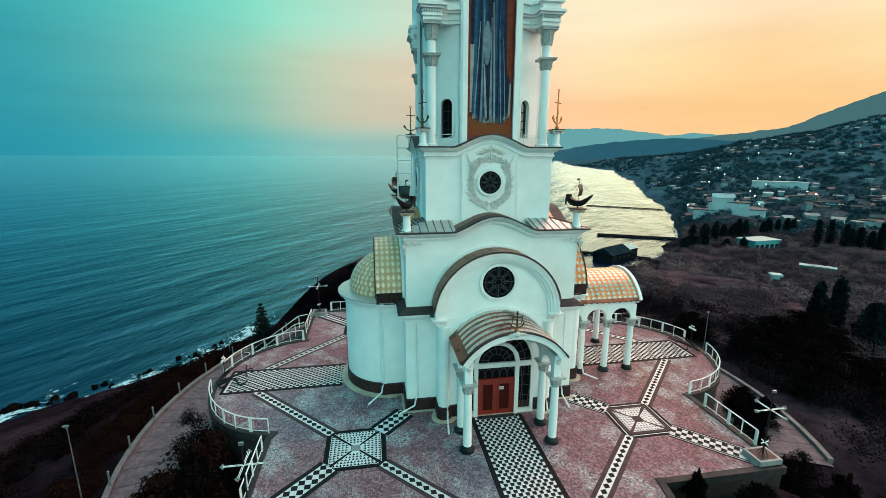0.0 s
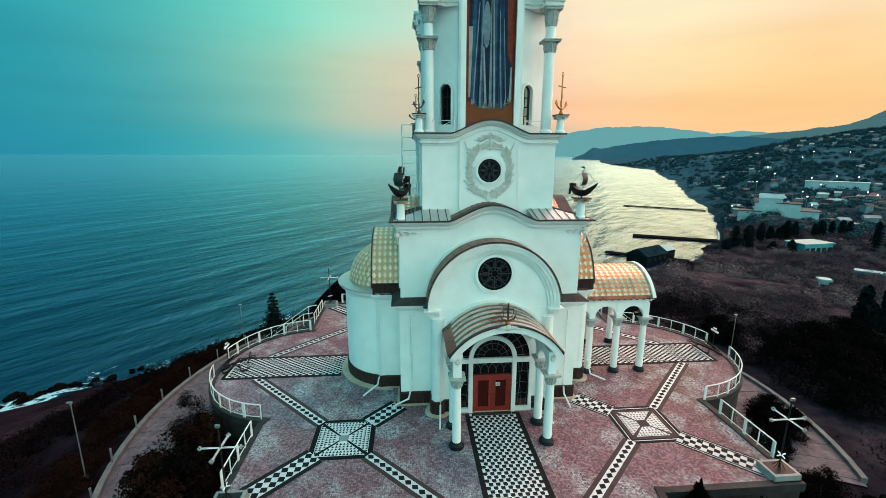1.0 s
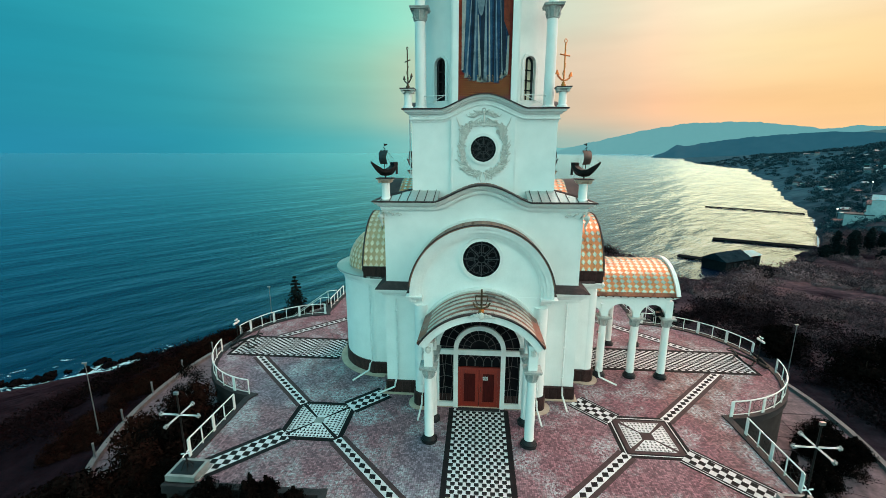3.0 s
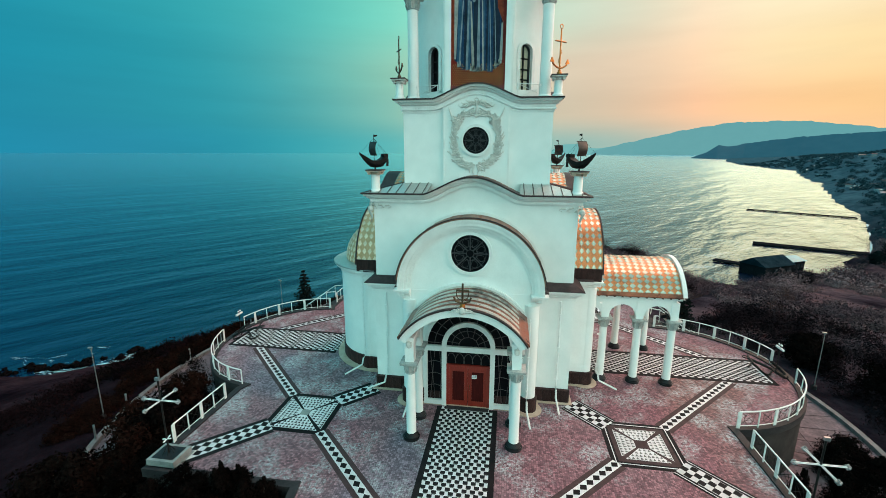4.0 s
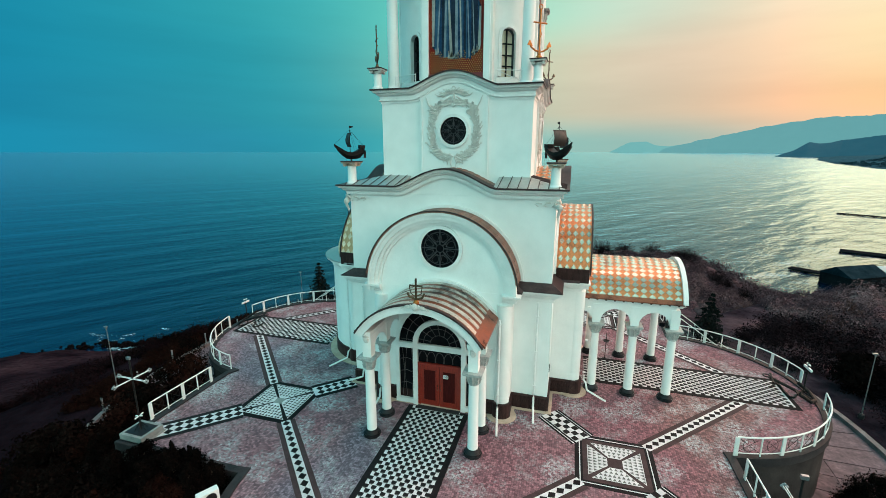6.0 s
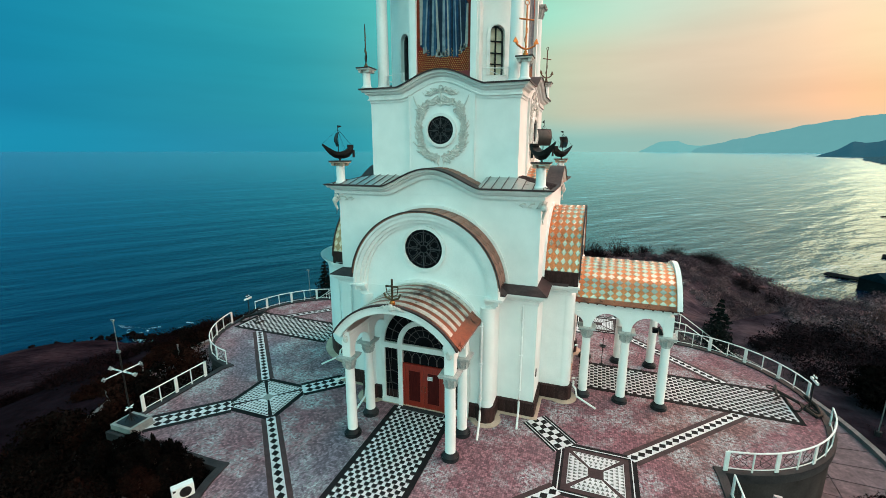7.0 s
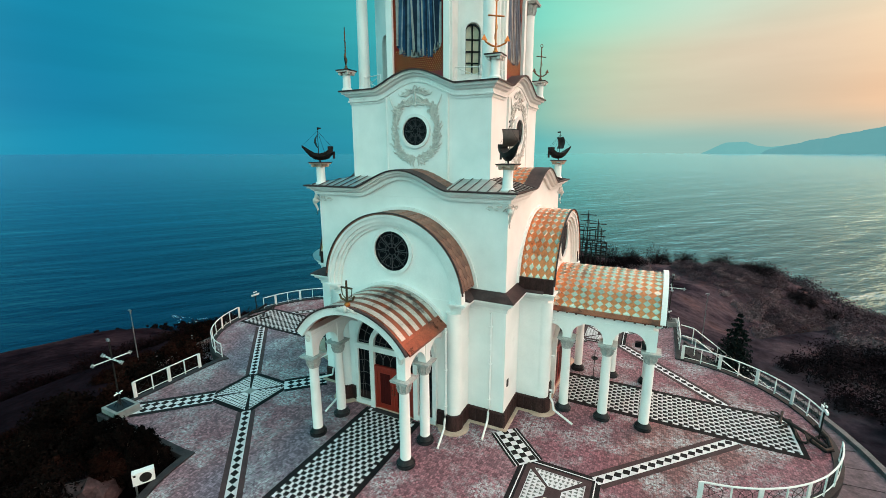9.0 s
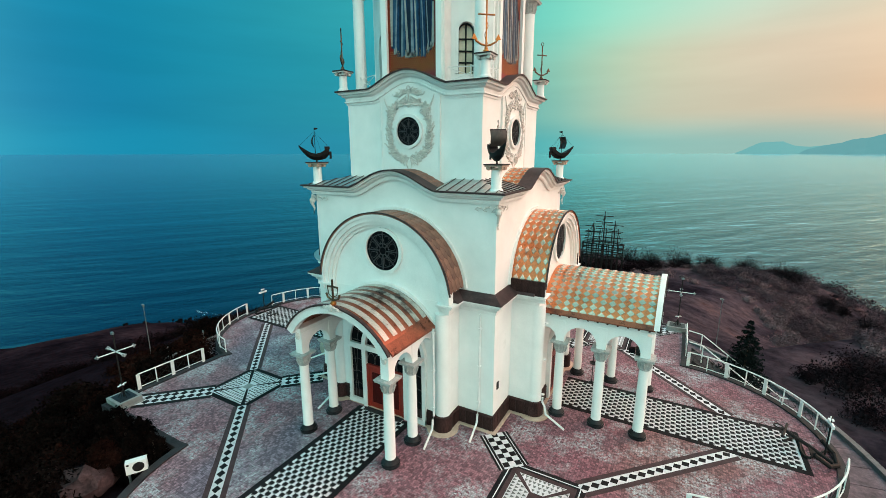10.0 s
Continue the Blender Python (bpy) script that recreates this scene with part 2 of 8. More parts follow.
WHITEPLASTIC = material("white_enamelled_metal", (0.72, 0.73, 0.72), (0.80, 0.80, 0.79), 2.0, 0.4, bump=0.0, speck=0.03)
ROCK = material("brown_rock", (0.02, 0.013, 0.014), (0.085, 0.05, 0.052), 1.5, 0.9, bump=0.6, fine=8, speck=0.3)
WETROCK = material("wet_rock", (0.0015, 0.0016, 0.002), (0.005, 0.0045, 0.005), 1.5, 0.8, bump=0.6, fine=6, speck=0.3)
BARK = material("bark", (0.03, 0.02, 0.015), (0.07, 0.05, 0.04), 4.0, 0.9, bump=0.5, fine=20, speck=0.3)
MOSAICBLUE = material("blue_mosaic", (0.003, 0.016, 0.05), (0.01, 0.05, 0.12), 3.0, 0.5, bump=0.25, fine=45, speck=0.35)
MOSAICPALE = material("pale_blue_mosaic", (0.10, 0.14, 0.18), (0.22, 0.27, 0.31), 3.0, 0.5, bump=0.25, fine=45, speck=0.25)
MOSAICSLATE = material("slate_blue_mosaic", (0.012, 0.05, 0.10), (0.035, 0.10, 0.17), 3.0, 0.5, bump=0.25, fine=45, speck=0.3)
MOSAICNAVY = material("navy_mosaic", (0.003, 0.008, 0.02), (0.01, 0.02, 0.045), 3.0, 0.4, bump=0.25, fine=45, speck=0.3)
MOSAICRED = material("red_mosaic", (0.10, 0.012, 0.006), (0.24, 0.035, 0.012), 3.0, 0.4, bump=0.25, fine=45, speck=0.3)
MOSAICBROWN = material("red_brown_mosaic", (0.11, 0.006, 0.004), (0.19, 0.013, 0.007), 3.0, 0.45, bump=0.25, fine=45, speck=0.3)
MOSAICGOLD = material("gold_mosaic_dot", (0.38, 0.17, 0.03), (0.50, 0.24, 0.05), 3.0, 0.4, metal=0.3, bump=0.1, fine=45, speck=0.2)
MOSAICGREY = material("grey_mosaic", (0.22, 0.22, 0.21), (0.36, 0.35, 0.33), 3.0, 0.45, bump=0.25, fine=45, speck=0.25)
for mosaic in (MOSAICBLUE, MOSAICPALE, MOSAICNAVY, MOSAICSLATE, MOSAICRED, MOSAICBROWN, MOSAICGREY):
    mosaic.node_tree.nodes["Principled BSDF"].inputs["Specular IOR Level"].default_value = 0.12
# the blue cast of town walls and roofs stands in for distance haze
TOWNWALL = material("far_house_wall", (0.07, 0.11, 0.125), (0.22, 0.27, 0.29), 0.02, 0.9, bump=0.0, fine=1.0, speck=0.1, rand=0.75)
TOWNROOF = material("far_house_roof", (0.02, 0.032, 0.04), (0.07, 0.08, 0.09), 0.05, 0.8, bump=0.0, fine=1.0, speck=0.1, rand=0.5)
PALETEAL = material("pale_teal_paint", (0.16, 0.34, 0.36), (0.26, 0.44, 0.46), 0.3, 0.6, bump=0.0, fine=2.0, speck=0.1)
TEALROOF = material("teal_sheet_roof", (0.03, 0.24, 0.28), (0.05, 0.36, 0.40), 0.2, 0.5, bump=0.0, fine=2.0, speck=0.1)
DARKPANE = material("far_window_pane", (0.012, 0.014, 0.017), (0.03, 0.034, 0.04), 0.2, 0.15, bump=0.0, speck=0.05)
PIERMAT = material("wet_concrete_pier", (0.005, 0.007, 0.009), (0.014, 0.015, 0.017), 0.3, 0.6, bump=0.2, fine=3.0, speck=0.2)


def foliage(name, c1, c2, scale=0.6):
    m = material(name, c1, c2, scale, 0.85, bump=0.0, fine=9.0, speck=0.35)
    nt = m.node_tree
    p = nt.nodes["Principled BSDF"]
    geo = nt.nodes.new("ShaderNodeNewGeometry")
    rr = ramp_node(nt, [(0.0, (0.72, 0.72, 0.72)), (1.0, (1.28, 1.25, 1.23))])
    nt.links.new(geo.outputs["Random Per Island"], rr.inputs[0])
    old = p.inputs["Base Color"].links[0].from_socket
    nt.links.new(mix_node(nt, 1.0, old, rr.outputs[0], "MULTIPLY"), p.inputs["Base Color"])
    p.inputs["Specular IOR Level"].default_value = 0.0
    return m


SCRUB = foliage("bare_brown_scrub", (0.024, 0.017, 0.023), (0.11, 0.070, 0.082), 0.13)
THICKET = foliage("grey_brown_thicket", (0.06, 0.042, 0.05), (0.21, 0.135, 0.145), 0.07)
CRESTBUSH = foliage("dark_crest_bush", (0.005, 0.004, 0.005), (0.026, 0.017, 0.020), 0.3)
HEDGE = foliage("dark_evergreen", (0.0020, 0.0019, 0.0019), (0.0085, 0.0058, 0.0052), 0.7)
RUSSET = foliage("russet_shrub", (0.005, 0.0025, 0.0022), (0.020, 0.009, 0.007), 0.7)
NEEDLES = foliage("spruce_needles", (0.004, 0.007, 0.007), (0.012, 0.016, 0.015), 0.6)
# the blue of these woods carries the haze of distance
FARWOOD = foliage("far_hazed_wood", (0.014, 0.038, 0.052), (0.044, 0.080, 0.10), 0.02)
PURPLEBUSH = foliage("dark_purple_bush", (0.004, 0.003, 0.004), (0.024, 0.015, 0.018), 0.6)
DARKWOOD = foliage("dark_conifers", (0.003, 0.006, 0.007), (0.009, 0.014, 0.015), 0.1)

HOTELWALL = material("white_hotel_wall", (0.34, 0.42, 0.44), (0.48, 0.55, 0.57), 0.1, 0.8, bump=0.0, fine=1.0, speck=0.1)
DARKROOF = material("dark_blue_boathouse_roof", (0.006, 0.014, 0.02), (0.016, 0.03, 0.04), 0.3, 0.8, bump=0.1, fine=2.0, speck=0.2)

EDGESTONE = material("worn_edge_stone", (0.09, 0.08, 0.082), (0.17, 0.15, 0.152), 2.0, 0.8, bump=0.2, fine=20, speck=0.2)

WETROCK.node_tree.nodes["Principled BSDF"].inputs["Specular IOR Level"].default_value = 0.0
DARKROOF.node_tree.nodes["Principled BSDF"].inputs["Specular IOR Level"].default_value = 0.0
PIERMAT.node_tree.nodes["Principled BSDF"].inputs["Specular IOR Level"].default_value = 0.0
# scrub colour darkened to carry the gloom of the seaward side
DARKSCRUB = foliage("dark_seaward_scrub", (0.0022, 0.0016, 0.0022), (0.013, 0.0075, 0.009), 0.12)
CAPITAL = material("grey_carved_capital", (0.30, 0.31, 0.30), (0.46, 0.47, 0.45), 6.0, 0.75, bump=0.4, fine=30, speck=0.15)
REDSILL = material("red_enamelled_sill", (0.13, 0.006, 0.012), (0.20, 0.012, 0.02), 3.0, 0.6, bump=0.1, fine=30, speck=0.15)
RUSSETTWIG = foliage("pale_russet_twigs", (0.06, 0.032, 0.03), (0.12, 0.065, 0.058), 0.5)


def cobble_material():
    m = bpy.data.materials.new("red_cobble_paving")
    m.use_nodes = True
    nt = m.node_tree
    p = nt.nodes["Principled BSDF"]
    co = nt.nodes.new("ShaderNodeTexCoord")
    vo = nt.nodes.new("ShaderNodeTexVoronoi")
    vo.inputs["Scale"].default_value = 10.5
    vo.inputs["Randomness"].default_value = 0.35
    ve = nt.nodes.new("ShaderNodeTexVoronoi")
    ve.feature = "DISTANCE_TO_EDGE"
    ve.inputs["Scale"].default_value = 10.5
    ve.inputs["Randomness"].default_value = 0.35
    n1 = nt.nodes.new("ShaderNodeTexNoise")
    n1.inputs["Scale"].default_value, n1.inputs["Detail"].default_value = 0.11, 3.0
    n2 = nt.nodes.new("ShaderNodeTexNoise")
    n2.inputs["Scale"].default_value, n2.inputs["Detail"].default_value, n2.inputs["Roughness"].default_value = 0.42, 6.0, 0.65
    for n in (vo, ve, n1, n2):
        nt.links.new(co.outputs["Object"], n.inputs["Vector"])
    base = ramp_node(nt, [(0.34, (0.178, 0.142, 0.180)), (0.43, (0.226, 0.129, 0.150)), (0.58, (0.208, 0.088, 0.110)), (0.70, (0.182, 0.094, 0.096))])
    pos = nt.nodes.new("ShaderNodeSeparateXYZ")
    nt.links.new(co.outputs["Object"], pos.inputs[0])
    nt.links.new(math_node(nt, "ADD", n1.outputs[0], math_node(nt, "MULTIPLY", pos.outputs[0], 0.0035)), base.inputs[0])
    sep = nt.nodes.new("ShaderNodeSeparateColor")
    nt.links.new(vo.outputs["Color"], sep.inputs[0])
    stone = ramp_node(nt, [(0.0, (0.5, 0.48, 0.5)), (0.6, (1.02, 1.02, 1.02)), (1.0, (1.6, 1.58, 1.56))])
    nt.links.new(sep.outputs[0], stone.inputs[0])
    col = mix_node(nt, 1.0, base.outputs[0], stone.outputs[0], "MULTIPLY")
    # clusters of small pale worn flecks
    n3 = nt.nodes.new("ShaderNodeTexNoise")
    n3.inputs["Scale"].default_value, n3.inputs["Detail"].default_value, n3.inputs["Roughness"].default_value = 7.0, 4.0, 0.7
    nt.links.new(co.outputs["Object"], n3.inputs["Vector"])
    wear = ramp_node(nt, [(0.485, (0.04, 0.04, 0.04)), (0.60, (1, 1, 1))])
    nt.links.new(n2.outputs[0], wear.inputs[0])
    pick = ramp_node(nt, [(0.35, (0, 0, 0)), (0.75, (1, 1, 1))])
    nt.links.new(sep.outputs[1], pick.inputs[0])
    fleck = ramp_node(nt, [(0.48, (0, 0, 0)), (0.58, (1, 1, 1))])
    nt.links.new(n3.outputs[0], fleck.inputs[0])
    fac = math_node(nt, "MULTIPLY", wear.outputs[0], math_node(nt, "MAXIMUM", math_node(nt, "MULTIPLY", pick.outputs[0], 0.45), fleck.outputs[0]))
    col = mix_node(nt, math_node(nt, "MULTIPLY", fac, 0.95), col, (0.47, 0.52, 0.545))
    joint = ramp_node(nt, [(0.0, (0.3, 0.29, 0.31)), (0.1, (1, 1, 1))])
    nt.links.new(ve.outputs["Distance"], joint.inputs[0])
    col = mix_node(nt, 1.0, col, joint.outputs[0], "MULTIPLY")
    nt.links.new(col, p.inputs["Base Color"])
    p.inputs["Roughness"].default_value = 0.6
    p.inputs["Specular IOR Level"].default_value = 0.15
    bp = nt.nodes.new("ShaderNodeBump")
    bp.inputs["Strength"].default_value, bp.inputs["Distance"].default_value = 0.5, 0.02
    nt.links.new(joint.outputs[0], bp.inputs["Height"])
    nt.links.new(bp.outputs[0], p.inputs["Normal"])
    return m


COBBLE = cobble_material()


def ground_material():
    m = bpy.data.materials.new("scrubby_hillside")
    m.use_nodes = True
    nt = m.node_tree
    p = nt.nodes["Principled BSDF"]
    co = nt.nodes.new("ShaderNodeTexCoord")
    ns = []
    for sc, det in ((0.012, 6.0), (0.09, 8.0), (0.9, 8.0)):
        n = nt.nodes.new("ShaderNodeTexNoise")
        n.inputs["Scale"].default_value, n.inputs["Detail"].default_value, n.inputs["Roughness"].default_value = sc, det, 0.65
        nt.links.new(co.outputs["Object"], n.inputs["Vector"])
        ns.append(n)
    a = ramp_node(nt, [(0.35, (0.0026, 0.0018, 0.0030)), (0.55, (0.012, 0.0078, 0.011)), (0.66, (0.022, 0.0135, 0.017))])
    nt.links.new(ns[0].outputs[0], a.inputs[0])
    b = ramp_node(nt, [(0.3, (0.55, 0.55, 0.55)), (0.55, (1.0, 1.0, 1.0)), (0.75, (1.9, 1.75, 1.6))])
    nt.links.new(ns[1].outputs[0], b.inputs[0])
    c = ramp_node(nt, [(0.3, (0.5, 0.5, 0.5)), (0.7, (1.5, 1.5, 1.5))])
    nt.links.new(ns[2].outputs[0], c.inputs[0])
    col = mix_node(nt, 1.0, a.outputs[0], b.outputs[0], "MULTIPLY")
    col = mix_node(nt, 1.0, col, c.outputs[0], "MULTIPLY")
    # purple-brown heath on the landward side; seaward gloom is put into the darker ground colour
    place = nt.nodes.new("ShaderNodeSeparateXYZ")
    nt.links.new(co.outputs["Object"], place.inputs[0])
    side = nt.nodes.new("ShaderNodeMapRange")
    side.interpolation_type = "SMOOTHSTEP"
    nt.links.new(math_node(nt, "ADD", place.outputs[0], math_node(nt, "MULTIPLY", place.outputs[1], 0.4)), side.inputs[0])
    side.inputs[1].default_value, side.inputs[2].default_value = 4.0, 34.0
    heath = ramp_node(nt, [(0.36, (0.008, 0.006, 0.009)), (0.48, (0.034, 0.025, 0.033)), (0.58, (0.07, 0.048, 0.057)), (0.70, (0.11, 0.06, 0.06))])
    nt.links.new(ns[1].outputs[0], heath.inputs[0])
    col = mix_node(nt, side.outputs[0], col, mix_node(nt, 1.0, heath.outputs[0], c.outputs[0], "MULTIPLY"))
    # bare earth and shingle low down by the shore
    sx = nt.nodes.new("ShaderNodeSeparateXYZ")
    nt.links.new(co.outputs["Object"], sx.inputs[0])
    low = nt.nodes.new("ShaderNodeMapRange")
    low.inputs[1].default_value, low.inputs[2].default_value = -17.0, -23.0
    nt.links.new(sx.outputs[2], low.inputs[0])
    earth = ramp_node(nt, [(0.38, (0.004, 0.003, 0.005)), (0.54, (0.016, 0.010, 0.014)), (0.72, (0.034, 0.020, 0.025))])
    nt.links.new(ns[1].outputs[0], earth.inputs[0])
    col = mix_node(nt, low.outputs[0], col, mix_node(nt, 1.0, earth.outputs[0], c.outputs[0], "MULTIPLY"))
    # woods take over from the scrub inland, distance haze put into their pale blue
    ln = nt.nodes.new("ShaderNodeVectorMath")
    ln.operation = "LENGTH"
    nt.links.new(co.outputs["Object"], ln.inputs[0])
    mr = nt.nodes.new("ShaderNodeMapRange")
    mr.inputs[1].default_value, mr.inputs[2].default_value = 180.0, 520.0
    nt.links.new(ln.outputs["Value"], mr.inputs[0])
    hazed_wood = ramp_node(nt, [(0.35, (0.018, 0.050, 0.072)), (0.65, (0.046, 0.105, 0.135))])
    nt.links.new(ns[1].outputs[0], hazed_wood.inputs[0])
    col = mix_node(nt, mr.outputs[0], col, hazed_wood.outputs[0])
    nt.links.new(col, p.inputs["Base Color"])
    p.inputs["Roughness"].default_value = 0.95
    p.inputs["Specular IOR Level"].default_value = 0.0
    bp = nt.nodes.new("ShaderNodeBump")
    bp.inputs["Strength"].default_value, bp.inputs["Distance"].default_value = 0.7, 0.5
    nt.links.new(ns[2].outputs[0], bp.inputs["Height"])
    nt.links.new(bp.outputs[0], p.inputs["Normal"])
    return m


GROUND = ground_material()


def sea_material():
    m = bpy.data.materials.new("evening_sea")
    m.use_nodes = True
    nt = m.node_tree
    nt.nodes.clear()
    out = nt.nodes.new("ShaderNodeOutputMaterial")
    co = nt.nodes.new("ShaderNodeTexCoord")
    deep = nt.nodes.new("ShaderNodeBsdfDiffuse")
    deep.inputs[0].default_value = (0.0005, 0.006, 0.023, 1)
    gloss = nt.nodes.new("ShaderNodeBsdfGlossy")
    gloss.inputs["Color"].default_value = (0.51, 0.84, 0.93, 1)
    gloss.inputs["Roughness"].default_value = 0.21
    fres = nt.nodes.new("ShaderNodeFresnel")
    fres.inputs["IOR"].default_value = 1.42
    both = nt.nodes.new("ShaderNodeMixShader")
    nt.links.new(fres.outputs[0], both.inputs[0])
    nt.links.new(deep.outputs[0], both.inputs[1])
    nt.links.new(gloss.outputs[0], both.inputs[2])
    nt.links.new(both.outputs[0], out.inputs[0])
    # long swell, waves and ripples, all with crests along one heading
    heights = []
    for rot, sc, size, det, amp in ((60, (6.0, 1.0, 1), 0.021, 2.0, 6.0), (57, (4.0, 1.0, 1), 0.055, 2.0, 3.4), (46, (3.0, 1.0, 1), 0.17, 3.0, 1.5), (66, (2.2, 1.0, 1), 0.6, 3.0, 0.34)):
        mp = nt.nodes.new("ShaderNodeMapping")
        mp.vector_type = "TEXTURE"
        mp.inputs["Rotation"].default_value = (0, 0, radians(rot))
        mp.inputs["Scale"].default_value = sc
        nt.links.new(co.outputs["Object"], mp.inputs[0])
        n = nt.nodes.new("ShaderNodeTexNoise")
        n.inputs["Scale"].default_value, n.inputs["Detail"].default_value, n.inputs["Roughness"].default_value = size, det, 0.5
        nt.links.new(mp.outputs[0], n.inputs["Vector"])
        heights.append(math_node(nt, "MULTIPLY", n.outputs[0], amp))
    h = math_node(nt, "ADD", math_node(nt, "ADD", heights[0], heights[1]), math_node(nt, "ADD", heights[2], heights[3]))
    bp = nt.nodes.new("ShaderNodeBump")
    bp.inputs["Strength"].default_value, bp.inputs["Distance"].default_value = 0.8, 1.0
    nt.links.new(h, bp.inputs["Height"])
    for sh in (deep, gloss):
        nt.links.new(bp.outputs[0], sh.inputs["Normal"])
    return m


SEA = sea_material()


def plain(name, c, rough=0.8):
    return material(name, tuple(v * 0.9 for v in c), tuple(v * 1.1 for v in c), 0.004, rough, bump=0.0, fine=0.02, speck=0.12)


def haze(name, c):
    """Distant land that shows little but the lit air in front of it, put in as emission."""
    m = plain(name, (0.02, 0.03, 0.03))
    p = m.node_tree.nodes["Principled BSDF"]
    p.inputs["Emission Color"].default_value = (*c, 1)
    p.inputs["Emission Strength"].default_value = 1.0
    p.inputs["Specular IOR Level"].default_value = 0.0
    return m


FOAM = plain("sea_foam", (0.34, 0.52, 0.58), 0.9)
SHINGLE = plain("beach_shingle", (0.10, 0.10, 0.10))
# haze colours that the far land itself gives off
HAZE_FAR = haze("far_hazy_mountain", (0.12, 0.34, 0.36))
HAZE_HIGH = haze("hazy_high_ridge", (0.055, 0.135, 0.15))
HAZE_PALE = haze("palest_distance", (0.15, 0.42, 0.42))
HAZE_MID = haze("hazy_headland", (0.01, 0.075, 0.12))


# ---- shape tools ----
class Shape:
    """Gathers points and faces of one mesh; turn maps local points into the place."""

    def __init__(self, turn=None):
        self.v, self.f, self.turn = [], [], turn or Matrix()

    def add(self, pts, faces):
        n = len(self.v)
        self.v += [self.turn @ Vector(p) for p in pts]
        self.f += [tuple(i + n for i in f) for f in faces]
        return self

    def box(self, a, b):
        (x0, y0, z0), (x1, y1, z1) = a, b
        return self.add([(x, y, z) for z in (z0, z1) for x, y in ((x0, y0), (x1, y0), (x1, y1), (x0, y1))], [(3, 2, 1, 0), (4, 5, 6, 7), (0, 1, 5, 4), (1, 2, 6, 5), (2, 3, 7, 6), (3, 0, 4, 7)])

    def prism(self, pts, z0, z1):
        """A flat outline in x and y, counter-clockwise, raised from z0 to z1."""
        n = len(pts)
        self.add([(x, y, z0) for x, y in pts] + [(x, y, z1) for x, y in pts], [tuple(range(n - 1, -1, -1)), tuple(range(n, 2 * n))] + [(i, (i + 1) % n, n + (i + 1) % n, n + i) for i in range(n)])
        return self

    def slab(self, pts, y0, y1):
        """An outline in x and z, counter-clockwise from the front, from y0 (front) to y1."""
        n = len(pts)
        self.add([(x, y0, z) for x, z in pts] + [(x, y1, z) for x, z in pts], [tuple(range(n)), tuple(range(2 * n - 1, n - 1, -1))] + [((i + 1) % n, i, n + i, n + (i + 1) % n) for i in range(n)])
        return self

    def band(self, inner, outer, y0, y1, close=False):
        """A strip between two lines of points in x and z, from y0 to y1."""
        n = len(inner)
        pts = [(x, y, z) for y in (y0, y1) for line in (inner, outer) for x, z in line]
        fs = []
        last = n if close else n - 1
        for i in range(last):
            j = (i + 1) % n
            a, b, c, d = i, j, n + j, n + i
            fs += [(a, b, c, d), (2 * n + b, 2 * n + a, 2 * n + d, 2 * n + c), (d, c, 2 * n + c, 2 * n + d), (b, a, 2 * n + a, 2 * n + b)]
        if not close:
            fs += [(0, n, 3 * n, 2 * n), (2 * n - 1, n - 1, 3 * n - 1, 4 * n - 1)]
        return self.add(pts, fs)

    def lathe(self, profile, at=(0, 0, 0), seg=20, arc=None, square=False):
        """A profile of (radius, z) turned round z."""
        full = arc is None
        a0, a1 = (0, 2 * math.pi) if full else arc
        m = seg if full else seg + 1
        pts = [(at[0] + r * math.cos(a0 + (a1 - a0) * k / seg), at[1] + r * math.sin(a0 + (a1 - a0) * k / seg), at[2] + z) for r, z in profile for k in range(m)]
        fs = []
        for i in range(len(profile) - 1):
            for k in range(seg):
                k2 = (k + 1) % m
                fs.append((i * m + k, i * m + k2, (i + 1) * m + k2, (i + 1) * m + k))
        if full:
            fs += [tuple(range(m - 1, -1, -1)), tuple((len(profile) - 1) * m + k for k in range(m))]
        return self.add(pts, fs)

    def tube(self, pts, r, seg=6, r2=None):
        """A round bar along points."""
        P = [Vector(p) for p in pts]
        n = len(P)
        out = []
        for i, p in enumerate(P):
            d = (P[min(i + 1, n - 1)] - P[max(i - 1, 0)]).normalized()
            u = d.cross(Vector((0, 0, 1)))
            if u.length < 0.05:
                u = d.cross(Vector((0, 1, 0)))
            u.normalize()
            w = d.cross(u)
            rr = r if r2 is None else r + (r2 - r) * i / max(1, n - 1)
            out += [tuple(p + u * (rr * math.cos(2 * math.pi * k / seg)) + w * (rr * math.sin(2 * math.pi * k / seg))) for k in range(seg)]
        fs = [(i * seg + k, i * seg + (k + 1) % seg, (i + 1) * seg + (k + 1) % seg, (i + 1) * seg + k) for i in range(n - 1) for k in range(seg)]
        fs += [tuple(range(seg - 1, -1, -1)), tuple((n - 1) * seg + k for k in range(seg))]
        return self.add(out, fs)

    def sweep(self, path, profile, closed=False):
        """A profile of (out, z) carried along a plan line, mitred; out lies to the right of the way."""
        n = len(path)
        k = len(profile)
        pts = []
        for i, p in enumerate(path):
            p = Vector(p)
            a = Vector(path[i - 1]) if (i > 0 or closed) else None
            b = Vector(path[(i + 1) % n]) if (i < n - 1 or closed) else None
            d1 = (p - a).normalized() if a is not None else (b - p).normalized()
            d2 = (b - p).normalized() if b is not None else d1
            n1, n2 = Vector((d1.y, -d1.x)), Vector((d2.y, -d2.x))
            mit = (n1 + n2) / max(0.3, 1 + n1.dot(n2))
            pts += [(p.x + mit.x * o, p.y + mit.y * o, z) for o, z in profile]
        fs = []
        for i in range(n if closed else n - 1):
            j = (i + 1) % n
            for q in range(k):
                q2 = (q + 1) % k
